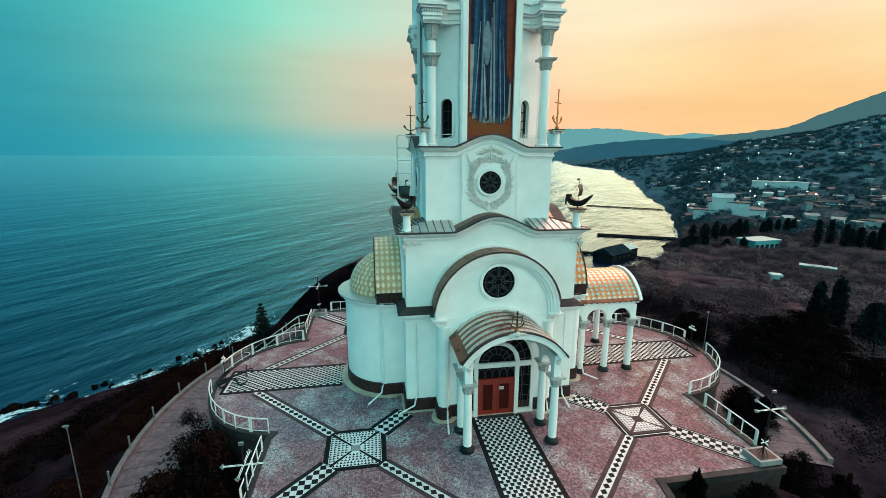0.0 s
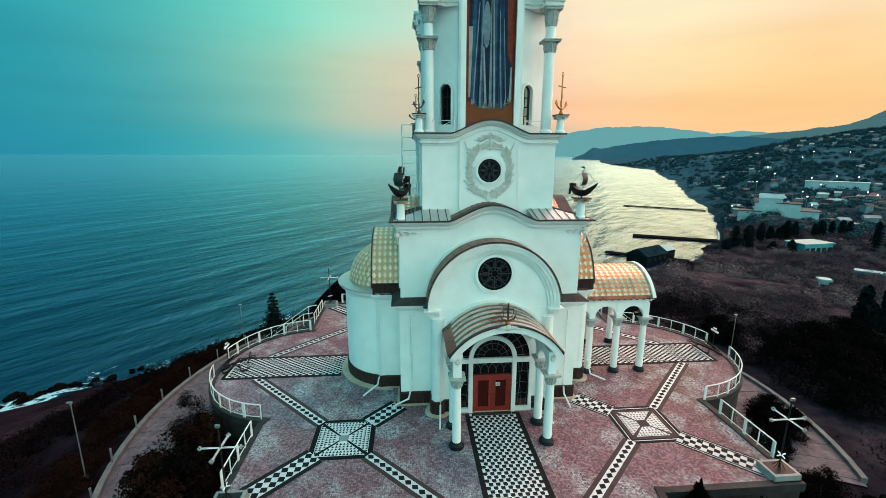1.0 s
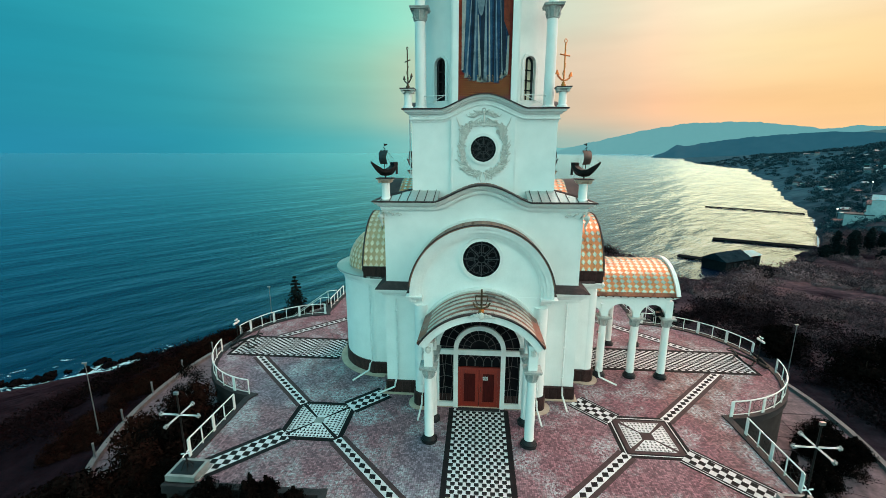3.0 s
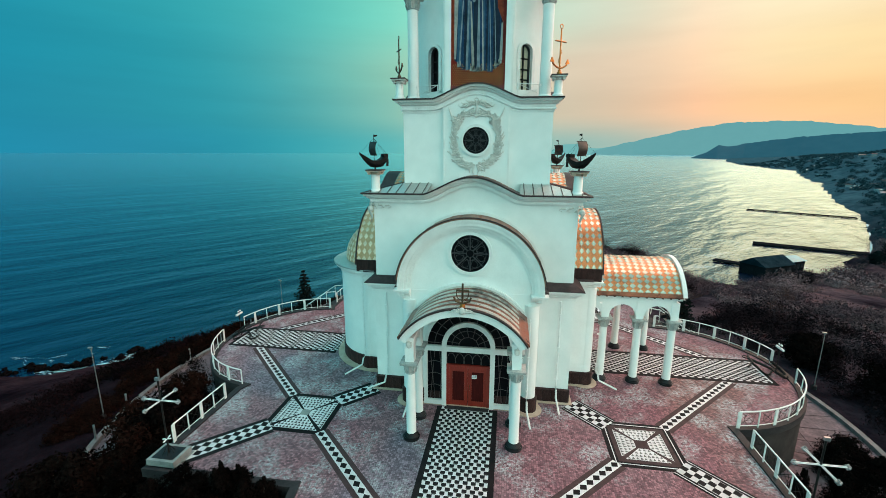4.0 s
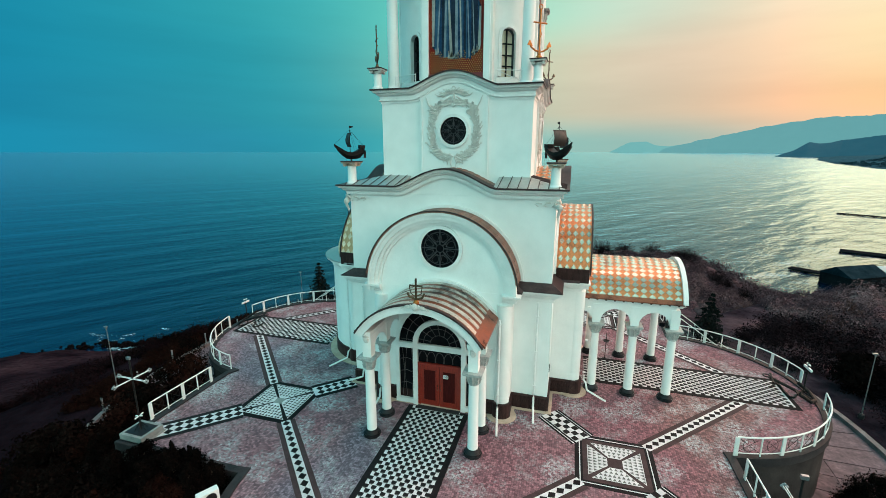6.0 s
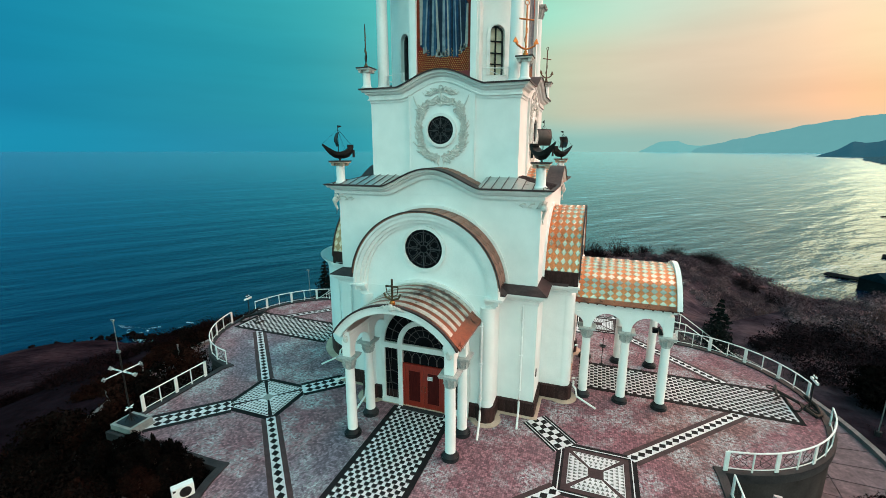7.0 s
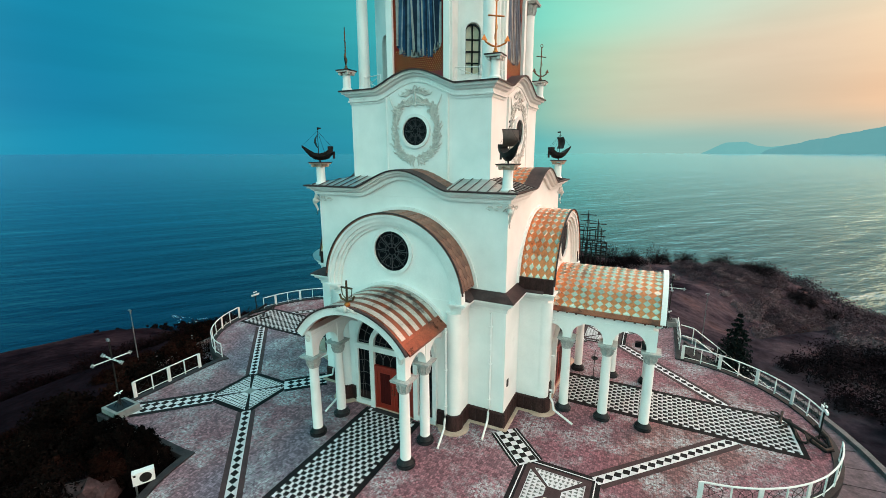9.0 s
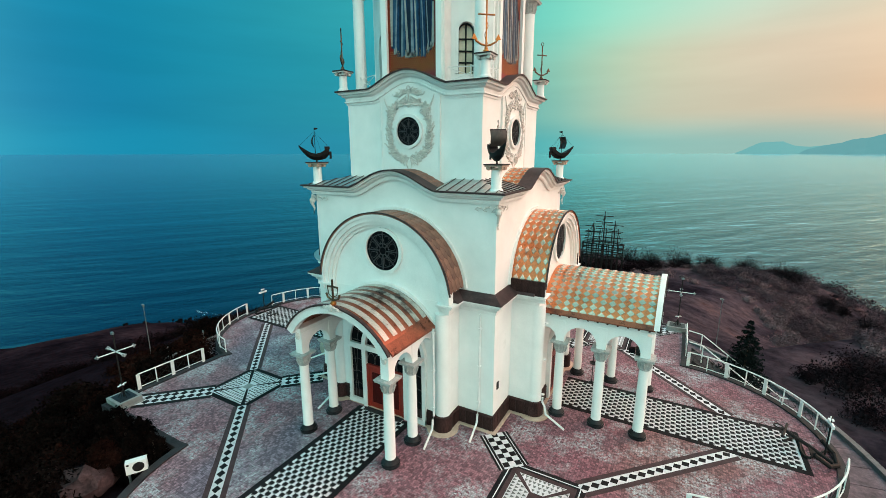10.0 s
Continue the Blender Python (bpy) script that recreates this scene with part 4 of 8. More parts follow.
def rose(q, y, z, r, ring, parent, spokes=8):
    """A round window with its tracery, in a wall that faces the front."""
    win = part("rose_window", Shape(q).band([(ring * math.cos(a), z + ring * math.sin(a)) for a in np.linspace(0, 2 * math.pi, 40, endpoint=False)], [(r * math.cos(a), z + r * math.sin(a)) for a in np.linspace(0, 2 * math.pi, 40, endpoint=False)], y - 0.12, y + 0.1, close=True), TRIM, parent, "round window in a white plaster ring")
    part("glass", Shape(q).slab([(r * math.cos(a), z + r * math.sin(a)) for a in np.linspace(0, 2 * math.pi, 40, endpoint=False)], y - 0.03, y + 0.05), DARKGLASS, win, "dark glass")
    for i in range(spokes):
        a = 2 * math.pi * i / spokes
        c, s_ = math.cos(a), math.sin(a)
        part("spoke", Shape(q).tube([(0.2 * r * c, y - 0.045, z + 0.2 * r * s_), (0.97 * r * c, y - 0.045, z + 0.97 * r * s_)], 0.032 * r / 0.9, 5), TRACERY, win)
        b = a + math.pi / spokes
        arm = [(0.34, 0.0), (0.52, 0.13), (0.7, 0.17), (0.84, 0.0), (0.7, -0.17), (0.52, -0.13), (0.34, 0.0)]
        loop = [(r * (u * math.cos(b) - w * math.sin(b)), y - 0.045, z + r * (u * math.sin(b) + w * math.cos(b))) for u, w in arm]
        part("petal", Shape(q).tube(loop, 0.016 * r / 0.9, 4), TRACERY, win)
    for rad in (0.2, 0.38, 0.84):
        part("hoop", Shape(q).tube([(rad * r * math.cos(t), y - 0.045, z + rad * r * math.sin(t)) for t in np.linspace(0, 2 * math.pi, 25)], 0.018 * r / 0.9, 4), TRACERY, win)
    return win


for k in range(4):
    rose(quarter(k), -ARMS[k][1] + 0.27, 8.22, 0.93, 1.09, church)


# ---- upper storeys ----
def bump_line(half, z0, rise, a, n=44, shift=0.0):
    """A level line that swells to an arch in its middle, in x and z."""
    xs = [-half] + list(np.linspace(-a, a, n + 1)) + [half]
    out = []
    for x in xs:
        s_ = min(1.0, abs(x) / a)
        out.append((x, z0 + rise * (math.cos(math.pi / 2 * s_) ** 1.35 if s_ < 1 else 0.0) + shift))
    return out


def arched_cornice(q, wall, profile, z0, rise, a, name, mat, label=""):
    """A cornice on one side whose line follows bump_line; profile of (out, up)."""
    line_ = bump_line(wall, z0, rise, a)
    n, k = len(line_), len(profile)
    pts = []
    for i, (x, z) in enumerate(line_):
        xa, za = line_[max(0, i - 1)]
        xb, zb = line_[min(n - 1, i + 1)]
        d = Vector((xb - xa, zb - za)).normalized()
        if i in (0, n - 1):
            d = Vector((1, 0))
        for o, u in profile:
            px = x - d.y * u
            pz = z + d.x * u
            if i in (0, n - 1):
                px = math.copysign(wall + o, x)
            pts.append((px, -(wall + o), pz))
    fs = [(i * k + j, (i + 1) * k + j, (i + 1) * k + (j + 1) % k, i * k + (j + 1) % k) for i in range(n - 1) for j in range(k)]
    return part(name, Shape(q).add(pts, fs), mat, church, label)


T2, T3 = 5.12, 3.8
C2 = [(-0.3, -0.42), (0.05, -0.42), (0.08, -0.34), (0.08, -0.26), (0.2, -0.2), (0.24, -0.12), (0.34, -0.1), (0.36, -0.02), (0.42, 0.0), (-0.3, 0.0)]
C2TOP = [(-0.3, 0.004), (0.46, 0.004), (0.46, 0.075), (-0.3, 0.075)]
C3 = [(-0.3, -0.60), (0.04, -0.60), (0.05, -0.50), (0.12, -0.48), (0.12, -0.42), (0.07, -0.40), (0.08, -0.34), (0.08, -0.26), (0.2, -0.2), (0.24, -0.12), (0.34, -0.1), (0.36, -0.02), (0.42, 0.0), (-0.3, 0.0)]
for k in range(4):
    q = quarter(k)
    arched_cornice(q, T2 + 0.08, C2, 10.95, 0.86, 2.45, "upper_cornice", TRIM, "white cornice rising to an arch")
    arched_cornice(q, T2 + 0.08, C2TOP, 10.95, 0.86, 2.45, "cornice_edge", FLASH, "dark metal cornice edge")
    arched_cornice(q, T3, C3, 15.6, 0.72, 2.2, "tower_cornice", TRIM, "white cornice rising to an arch")
    arched_cornice(q, T3, C2TOP, 15.6, 0.72, 2.2, "cornice_edge", FLASH, "dark metal cornice edge")
    # wall under the swelling cornice, and the vault behind it
    top = bump_line(2.45, 10.9, 0.86, 2.45)
    part("lunette_wall", Shape(q).slab([(-2.45, 10.604), (2.45, 10.604)] + top[::-1], -5.12, -3.6), PLASTER, church)
    vault = Shape(q).band(top, [(x, z + 0.09) for x, z in top], -5.1, -3.79)
    vault_ob = part("vault_roof", vault, BROWNTILE if k in (0, 2) else COPPER, church, "low vault in metal shingles")
    cell = 0.31
    lot = mesh_of("vault_tile", Shape().add([(-0.14, 0, 0), (0, -0.14, 0), (0.14, 0, 0), (0, 0.14, 0), (-0.12, 0, 0.016), (0, -0.12, 0.016), (0.12, 0, 0.016), (0, 0.12, 0.016)], [(3, 2, 1, 0), (4, 5, 6, 7), (0, 1, 5, 4), (1, 2, 6, 5), (2, 3, 7, 6), (3, 0, 4, 7)]), BROWNTILE if k in (0, 2) else GOLDTILE, 0)
    if k != 2:
        for i in range(13):
            x = -1.92 + 0.32 * i
            s_ = abs(x) / 2.45
            z = 10.99 + 0.86 * math.cos(math.pi / 2 * s_) ** 1.35
            x2 = x + 0.02
            z2 = 10.99 + 0.86 * math.cos(math.pi / 2 * min(1, abs(x2) / 2.45)) ** 1.35
            slope = math.atan2(z2 - z, 0.02)
            for j in range(4):
                piece("vault_tile", lot, q @ Matrix.Translation((x, -4.9 + 0.32 * j, z + 0.004)) @ Matrix.Rotation(-slope, 4, "Y"), vault_ob)
    top3 = bump_line(2.2, 15.55, 0.72, 2.2)
    part("lunette_wall", Shape(q).slab([(-2.2, 15.304), (2.2, 15.304)] + top3[::-1], -3.8, -2.6), PLASTER, church)
    # grey sheet roof either side of the vault
    for sx in (-1, 1):
        rf = Shape(q)
        pts = [(sx * 2.3, -5.55, 11.0), (sx * 5.55, -5.55, 11.0), (sx * 3.7, -3.7, 11.45), (sx * 2.3, -3.7, 11.45)]
        rf.add(pts + [(x, y, z - 0.06) for x, y, z in pts], [(0, 1, 2, 3), (7, 6, 5, 4), (0, 4, 5, 1), (1, 5, 6, 2), (2, 6, 7, 3), (3, 7, 4, 0)])
        roof_ob = part("sheet_roof", rf, SHEET, church, "grey standing-seam metal roof")
        for i in range(7):
            x = sx * (2.5 + 0.45 * i)
            y1 = -3.72 if abs(x) < 3.7 else -abs(x)
            if y1 + 5.5 < 0.15:
                continue
            t = (y1 + 5.55) / 1.85
            seam = Shape(q).tube([(x, -5.52, 11.03), (x, y1, 11.03 + 0.45 * t)], 0.022, 4)
            part("seam", seam, FLASH, roof_ob)
    # raised middle panel of the drum
    pan = [(-1.66, 11.2), (1.66, 11.2)] + [(x, 15.13 + 0.72 * math.cos(math.pi / 2 * abs(x) / 2.2) ** 1.35) for x in np.linspace(1.66, -1.66, 31)]
    part("middle_panel", Shape(q).slab(pan, -3.87, -3.75), PLASTER, church)
    for sx in (-1, 1):
        part("panel_edge", Shape(q).box((sx * 1.66 - 0.05, -3.90, 11.3), (sx * 1.66 + 0.05, -3.79, 15.32)), TRIM, church)
part("drum_wall", Shape().box((-3.8, -3.8, 10.5), (3.8, 3.8, 15.3)), PLASTER, church)
part("drum_roof", Shape().box((-3.74, -3.74, 15.31), (3.74, 3.74, 15.6)), FLASH, church, "dark sheet roof of the drum")


def wreath(q, k):
    """A carved wreath of leaves and scrolls with an anchor over it."""
    rng = random.Random(40 + k)
    s_ = Shape(q)
    y, z = -3.9, 13.62
    for sx in (-1, 1):
        # the two branches that close round the window, with sprigs of leaves on both sides
        stem = [(sx * (1.08 + 0.06 * math.sin(9 * t)) * max(math.cos(t), 0.0) ** 0.72, y + 0.02, z + 1.2 * math.copysign(abs(math.sin(t)) ** 0.85, t)) for t in np.linspace(radians(-86), radians(52), 26)]
        s_.tube(stem, 0.045, 5, 0.03)
        for i, (px, py, pz) in enumerate(stem[:-1]):
            a = math.atan2(stem[i + 1][2] - pz, stem[i + 1][0] - px)
            for lean in (0.75, -0.75, 1.35, -1.35):
                out_ = lean * sx < 0
                L = (0.44 if out_ else 0.17) * rng.uniform(0.75, 1.2)
                if abs(lean) > 1 and i % 2:
                    continue
                b = a + lean
                bend = b - lean * 0.7
                mx, mz = px + 0.55 * L * math.cos(b), pz + 0.55 * L * math.sin(b)
                s_.tube([(px, y + 0.02, pz), (mx, y - 0.025, mz), (mx + 0.45 * L * math.cos(bend), y + 0.015, mz + 0.45 * L * math.sin(bend))], 0.05, 4, 0.016)
                if out_ and i % 3 == 0:
                    s_.ball((mx + 0.5 * L * math.cos(bend), y, mz + 0.5 * L * math.sin(bend)), 0.045, seg=6, rings=4)
        for i in range(11):
            t = radians(-70 + 124 * i / 10)
            cx, cz = sx * rng.uniform(1.02, 1.32) * math.cos(t), z + rng.uniform(1.05, 1.34) * math.sin(t)
            w_, r0 = rng.choice((-1, 1)), rng.uniform(0.09, 0.16)
            s_.tube([(cx + r0 * (1 - u) * math.cos(t + w_ * u * 6), y - 0.03, cz + r0 * (1 - u) * math.sin(t + w_ * u * 6)) for u in np.linspace(0, 0.85, 8)], 0.04, 4, 0.02)
        # the garland over the window, and the leafy crest round the anchor
        swag = [(sx * (1.16 - 1.02 * u), y + 0.01, z + 0.86 + 0.42 * math.sin(math.pi * 0.62 * u) + 0.05 * math.sin(14 * u)) for u in np.linspace(0, 1, 13)]
        s_.tube(swag, 0.05, 5, 0.04)
        for i, (px, py, pz) in enumerate(swag):
            for lean in (0.5, 1.2, 2.0, -0.8):
                L = (0.26 if lean > 0 else 0.13) * rng.uniform(0.7, 1.2)
                b = math.pi / 2 + sx * (lean - 1.1)
                mx, mz = px + 0.6 * L * math.cos(b), pz + (0.6 * L * math.sin(b) if lean > 0 else -0.6 * L)
                s_.tube([(px, y + 0.02, pz), (mx, y - 0.035, mz), (mx + sx * rng.uniform(-0.06, 0.1), y + 0.01, mz + 0.05 * rng.uniform(-1, 1.5))], 0.05, 4, 0.018)
            if i % 3 == 1:
                s_.ball((px, y - 0.03, pz + 0.08), 0.06, seg=6, rings=4)
        for i in range(9):
            b = radians(8 + 16 * i)
            L = rng.uniform(0.22, 0.36)
            px, pz = sx * (0.1 + 0.05 * (8 - i)), z + 1.62 + 0.02 * i
            s_.tube([(px, y + 0.01, pz), (px + sx * 0.6 * L * math.cos(b), y - 0.03, pz + 0.5 * L * math.sin(b)), (px + sx * L * math.cos(b - 0.5), y + 0.01, pz + 0.8 * L * math.sin(b))], 0.055, 4, 0.02)
        # scrolls and flying ribbons above
        for t0, L in ((0.15, 0.62), (0.42, 0.5)):
            s_.tube([(sx * t0, y, z + 1.8 - 0.3 * t0), (sx * (t0 + 0.2), y - 0.02, z + 1.92 - 0.3 * t0), (sx * (t0 + 0.38), y, z + 1.76 - 0.3 * t0), (sx * (t0 + L), y, z + 1.9 - 0.35 * t0)], 0.05, 5, 0.02)
        s_.tube([(sx * 0.14, y, z + 1.6), (sx * 0.36, y - 0.01, z + 1.48), (sx * 0.56, y, z + 1.3), (sx * 0.66, y, z + 1.06)], 0.04, 5, 0.025)
        s_.tube([(sx * 1.12, y, z + 1.0), (sx * 1.3, y - 0.01, z + 1.3), (sx * 1.42, y, z + 1.62)], 0.05, 5, 0.015)
        for j in range(3):
            s_.tube([(sx * 0.06, y, z - 1.2), (sx * (0.16 + 0.16 * j), y - 0.02, z - 1.42 - 0.05 * (2 - j)), (sx * (0.1 + 0.2 * j), y + 0.01, z - 1.72 + 0.1 * j)], 0.05, 5, 0.015)
    s_.tube([(0, y, z + 1.1), (0, y - 0.02, z + 1.9)], 0.045, 6)
    s_.tube([(-0.22, y, z + 1.76), (0.22, y, z + 1.76)], 0.035, 6)
    s_.tube([(-0.34, y, z + 1.46), (-0.2, y, z + 1.26), (0, y, z + 1.16), (0.2, y, z + 1.26), (0.34, y, z + 1.46)], 0.045, 6)
    s_.tube([(0.09 * math.cos(t), y, z + 1.98 + 0.09 * math.sin(t)) for t in np.linspace(0, 6.3, 9)], 0.025, 4)
    part("carved_wreath", s_, RELIEF, church, "carved plaster wreath with an anchor")


for k in range(4):
    rose(quarter(k), -3.87, 13.62, 0.66, 0.80, church, 8)
    wreath(quarter(k), k)


# ---- tower ----
TA, TB = 3.42, 1.92  # half depth of the tower and half width of its main faces
CX, CY, CS = 3.0, 2.16, 2.97  # outer corner and start of the slanting faces beside the north and south panels
SLANT = math.atan2(CS - CY, CX - 1.72)
core = []
for sx, sy, flip in ((-1, -1, 0), (1, -1, 1), (1, 1, 0), (-1, 1, 1)):
    run = [(sx * TA, sy * 1.92), (sx * (CX - 0.12), sy * (CY - 0.42)), (sx * 1.60, sy * (CS - 0.36)), (sx * 1.60, sy * TA)]
    core += run[::-1] if flip else run
part("tower_wall", Shape().prism(core, 15.6, 26.0), PLASTER, church, "tall white many-sided tower")


def corner(sx, sy):
    """Local frame of a slanting face: x along it, -y out of it."""
    ang = SLANT * sx if sy < 0 else math.pi - SLANT * sx
    return Matrix.Translation((sx * (1.72 + CX) / 2, sy * (CS + CY) / 2, 0)) @ Matrix.Rotation(ang, 4, "Z")


for sx in (-1, 1):
    for sy in (-1, 1):
        m = corner(sx, sy)
        hl = math.hypot(CX - 1.72, CS - CY) / 2
        wall = Shape(m)
        wall.box((-hl - 0.1, 0.0, 15.6), (-0.36, 0.36, 26.0)).box((0.36, 0.0, 15.6), (hl + 0.02, 0.36, 26.0)).box((-0.36, 0.0, 15.6), (0.36, 0.36, 16.2))
        wall.slab([(0.36, 26.0), (-0.36, 26.0)] + arc_pts(0.36, 180, 0, 12, 0, 18.05), 0.0, 0.36)
        part("slanting_wall", wall, PLASTER, church)
        # the flank between the slanting face and the east or west panel
        flank = [(sx * CX, sy * CY), (sx * TA, sy * 1.92), (sx * (TA - 0.35), sy * 1.92), (sx * (CX - 0.3), sy * (CY - 0.3))]
        part("flank_wall", Shape().prism(flank if sx * sy > 0 else flank[::-1], 15.6, 26.0), PLASTER, church)
        arch_in = [(-0.36, 16.2)] + arc_pts(0.36, 180, 0, 12, 0, 18.05) + [(0.36, 16.2)]
        arch_out = [(-0.52, 16.2)] + arc_pts(0.52, 180, 0, 12, 0, 18.05) + [(0.52, 16.2)]
        win = part("tower_window", Shape(m).band(arch_in, arch_out, -0.1, 0.06), TRIM, church, "narrow arched window in a white surround")
        inner = [(-0.31, 16.2)] + arc_pts(0.31, 180, 0, 12, 0, 18.05) + [(0.31, 16.2)]
        part("window_frame", Shape(m).band(inner, arch_in, 0.12, 0.3), TRACERY, win, "dark window frame")
        # the south-east pane has its bright reflection as plain colour
        cream_pane = sx > 0 and sy < 0
        part("glass", Shape(m).slab(arch_in[::-1], 0.27, 0.33), CREAMPANE if cream_pane else DARKGLASS, win, "glass with a cream sky reflection in its colour" if cream_pane else "dark glass")
        part("mullion", Shape(m).box((-0.035, 0.19, 16.2), (0.035, 0.25, 18.38)), IRON, win, "dark glazing bar")
        for z in (16.72, 17.22, 17.74):
            part("glazing_bar", Shape(m).box((-0.33, 0.19, z - 0.03), (0.33, 0.24, z + 0.03)), IRON, win)
        # entablature breaking forward over the corner column
        ent = None
        for z0, z1, g in ((22.32, 22.50, 0.0), (22.50, 22.62, 0.07), (22.62, 22.86, 0.02), (22.86, 22.98, 0.16), (22.98, 23.12, 0.28), (23.12, 23.5, 0.05), (23.5, 23.66, 0.2), (23.66, 26.0, -0.1)):
            plan = [(1.74, CS + 0.1 + g), (2.4, CS - 0.1 + g), (2.86 - g, 3.1 + g), (2.86 - g, 3.66 + g), (3.86 + g, 3.66 + g), (3.86 + g, 2.72 - g), (3.52 + g, 2.6), (3.46 + g, 1.92), (3.0, 1.92), (2.2, 2.3), (1.74, 2.6)]
            plan = [(sx * a_, sy * b_) for a_, b_ in plan]
            band_ = Shape().prism(plan if sx * sy < 0 else plan[::-1], z0, z1)
            if ent is None:
                ent = part("entablature", band_, TRIM, church, "moulded white entablature over the tower column")
            else:
                part("moulding", band_, TRIM, ent)
        for i in range(7):
            part("dentil", Shape().box((sx * (2.96 + 0.14 * i) - 0.04, sy * 3.70 - 0.05, 22.70), (sx * (2.96 + 0.14 * i) + 0.04, sy * 3.70 + 0.05, 22.80)), CAPITAL, ent)
            part("dentil", Shape().box((sx * 3.90 - 0.05, sy * (2.8 + 0.13 * i) - 0.04, 22.70), (sx * 3.90 + 0.05, sy * (2.8 + 0.13 * i) + 0.04, 22.80)), CAPITAL, ent)
for k in range(4):
    q = quarter(k)
    # pilasters, jambs and the mosaic panel
    for sx in (-1, 1):
        part("pilaster", Shape(q).box((min(sx * 1.36, sx * 1.66), -TA - 0.22, 15.62), (max(sx * 1.36, sx * 1.66), -TA + 0.5, 26.0)), PLASTER, church)
        part("pilaster_fillet", Shape(q).box((min(sx * 1.66, sx * 1.76), -TA - 0.12, 15.62), (max(sx * 1.66, sx * 1.76), -TA + 0.5, 26.0)), TRIM, church)
    panel = part("mosaic_panel", Shape(q).box((-1.36, -TA - 0.04, 16.0), (1.36, -TA + 0.02, 26.0)), MOSAICNAVY, church, "tall mosaic panel of draped robes on red ground")
    yy = -TA - 0.05

    def strip(x0, x1, x2, x3, z0, z1, mat, lay, zig=0.0):
        p = [(x0, z0), (x1, z0 + zig), (x3, z1), (x2, z1)]
        part("robe_fold", Shape(q).slab(p, yy - lay, yy), mat, panel)

    sh = Shape(q)
    sh.box((-1.36, yy - 0.01, 16.0), (1.36, yy, 17.55))
    ground_ob = part("red_ground", sh, MOSAICBROWN, panel, "red-brown mosaic ground with gold dots")
    dot = mesh_of("gold_dot", Shape().box((-0.022, -0.008, -0.018), (0.022, 0.0, 0.018)), MOSAICGOLD, 0)
    for i in range(24):
        for j in range(12):
            x = -1.28 + 0.108 * i + (0.054 if j % 2 else 0)
            if x < 1.33:
                piece("gold_dot", dot, q @ Matrix.Translation((x, yy - 0.011, 16.36 + 0.088 * j)), ground_ob)
    part("red_border", Shape(q).box((1.2, yy - 0.012, 17.55), (1.36, yy, 26.0)), MOSAICBROWN, panel)
    part("red_border", Shape(q).box((-1.36, yy - 0.012, 17.55), (-1.2, yy, 26.0)), MOSAICRED, panel, "orange-red figured border")
    part("red_field", Shape(q).slab([(0.92, 19.9), (1.2, 19.2), (1.2, 26.0), (0.8, 26.0)], yy - 0.031, yy), MOSAICRED, panel, "bright red mosaic field")
    part("pale_strip", Shape(q).slab([(1.06, 17.5), (1.2, 17.5), (1.2, 19.2), (1.12, 19.2)], yy - 0.032, yy), MOSAICGREY, panel)
    part("pale_strip", Shape(q).slab([(-1.2, 17.6), (-1.1, 17.6), (-0.98, 21.2), (-1.2, 21.2)], yy - 0.032, yy), MOSAICGREY, panel)
    part("red_base", Shape(q).box((-1.36, -TA - 0.2, 15.62), (1.36, -TA, 16.32)), REDSILL, panel, "dark red sill under the mosaic")
    pale = MOSAICPALE
    fr_ = random.Random(90 + k)
    edges = [-1.2]
    while edges[-1] < 1.1:
        edges.append(min(1.2, edges[-1] + fr_.choice((0.06, 0.09, 0.13, 0.2))))
    order = [MOSAICNAVY, MOSAICBLUE, MOSAICSLATE, MOSAICBLUE, MOSAICNAVY, MOSAICSLATE, MOSAICBLUE, MOSAICNAVY]
    for i, (x0, x1) in enumerate(zip(edges[:-1], edges[1:])):
        xm = (x0 + x1) / 2
        z0 = table(xm, [(-1.2, 17.6), (-0.8, 17.12), (-0.2, 17.0), (0.6, 16.98), (1.0, 17.15), (1.2, 17.45)])
        mt = order[(i + k) % 8]
        strip(x0, x1, x0 * 0.9 + fr_.uniform(-0.03, 0.03), x1 * 0.9 + fr_.uniform(-0.03, 0.03), z0, 26.0, mt, 0.018 + 0.004 * (i % 3), fr_.uniform(-0.1, 0.1))
    # broad slanting folds of the two robes
    for x0, x1, x2, x3, z0, z1, mt in ((-0.62, -0.5, -0.44, -0.40, 17.05, 23.0, MOSAICPALE), (-0.30, -0.16, -0.42, -0.36, 17.0, 20.2, MOSAICGREY), (-0.06, 0.10, -0.02, 0.02, 17.0, 22.6, MOSAICPALE), (0.22, 0.30, 0.06, 0.1, 17.0, 23.4, MOSAICGREY), (-0.98, -0.9, -0.66, -0.62, 17.2, 22.4, MOSAICPALE), (0.62, 0.68, 0.44, 0.47, 17.0, 22.0, MOSAICPALE), (0.88, 0.93, 0.68, 0.70, 17.1, 21.6, MOSAICPALE)):
        strip(x0, x1, x2, x3, z0, z1, mt, 0.034, 0.06)
    for x, w_ in ((-0.95, 0.2), (-0.3, 0.22), (-0.12, 0.2), (0.05, 0.14), (0.95, 0.3), (1.08, 0.2)):
        z0 = 16.98 + 0.25 * abs(x) ** 2
        part("hem", Shape(q).slab([(x - w_ / 2, z0), (x + w_ * 0.5, z0 + 0.1), (x + w_ * 0.4, z0 + 0.32), (x, z0 + 0.1), (x - w_ * 0.35, z0 + 0.3)], yy - 0.034, yy), MOSAICGREY, panel)
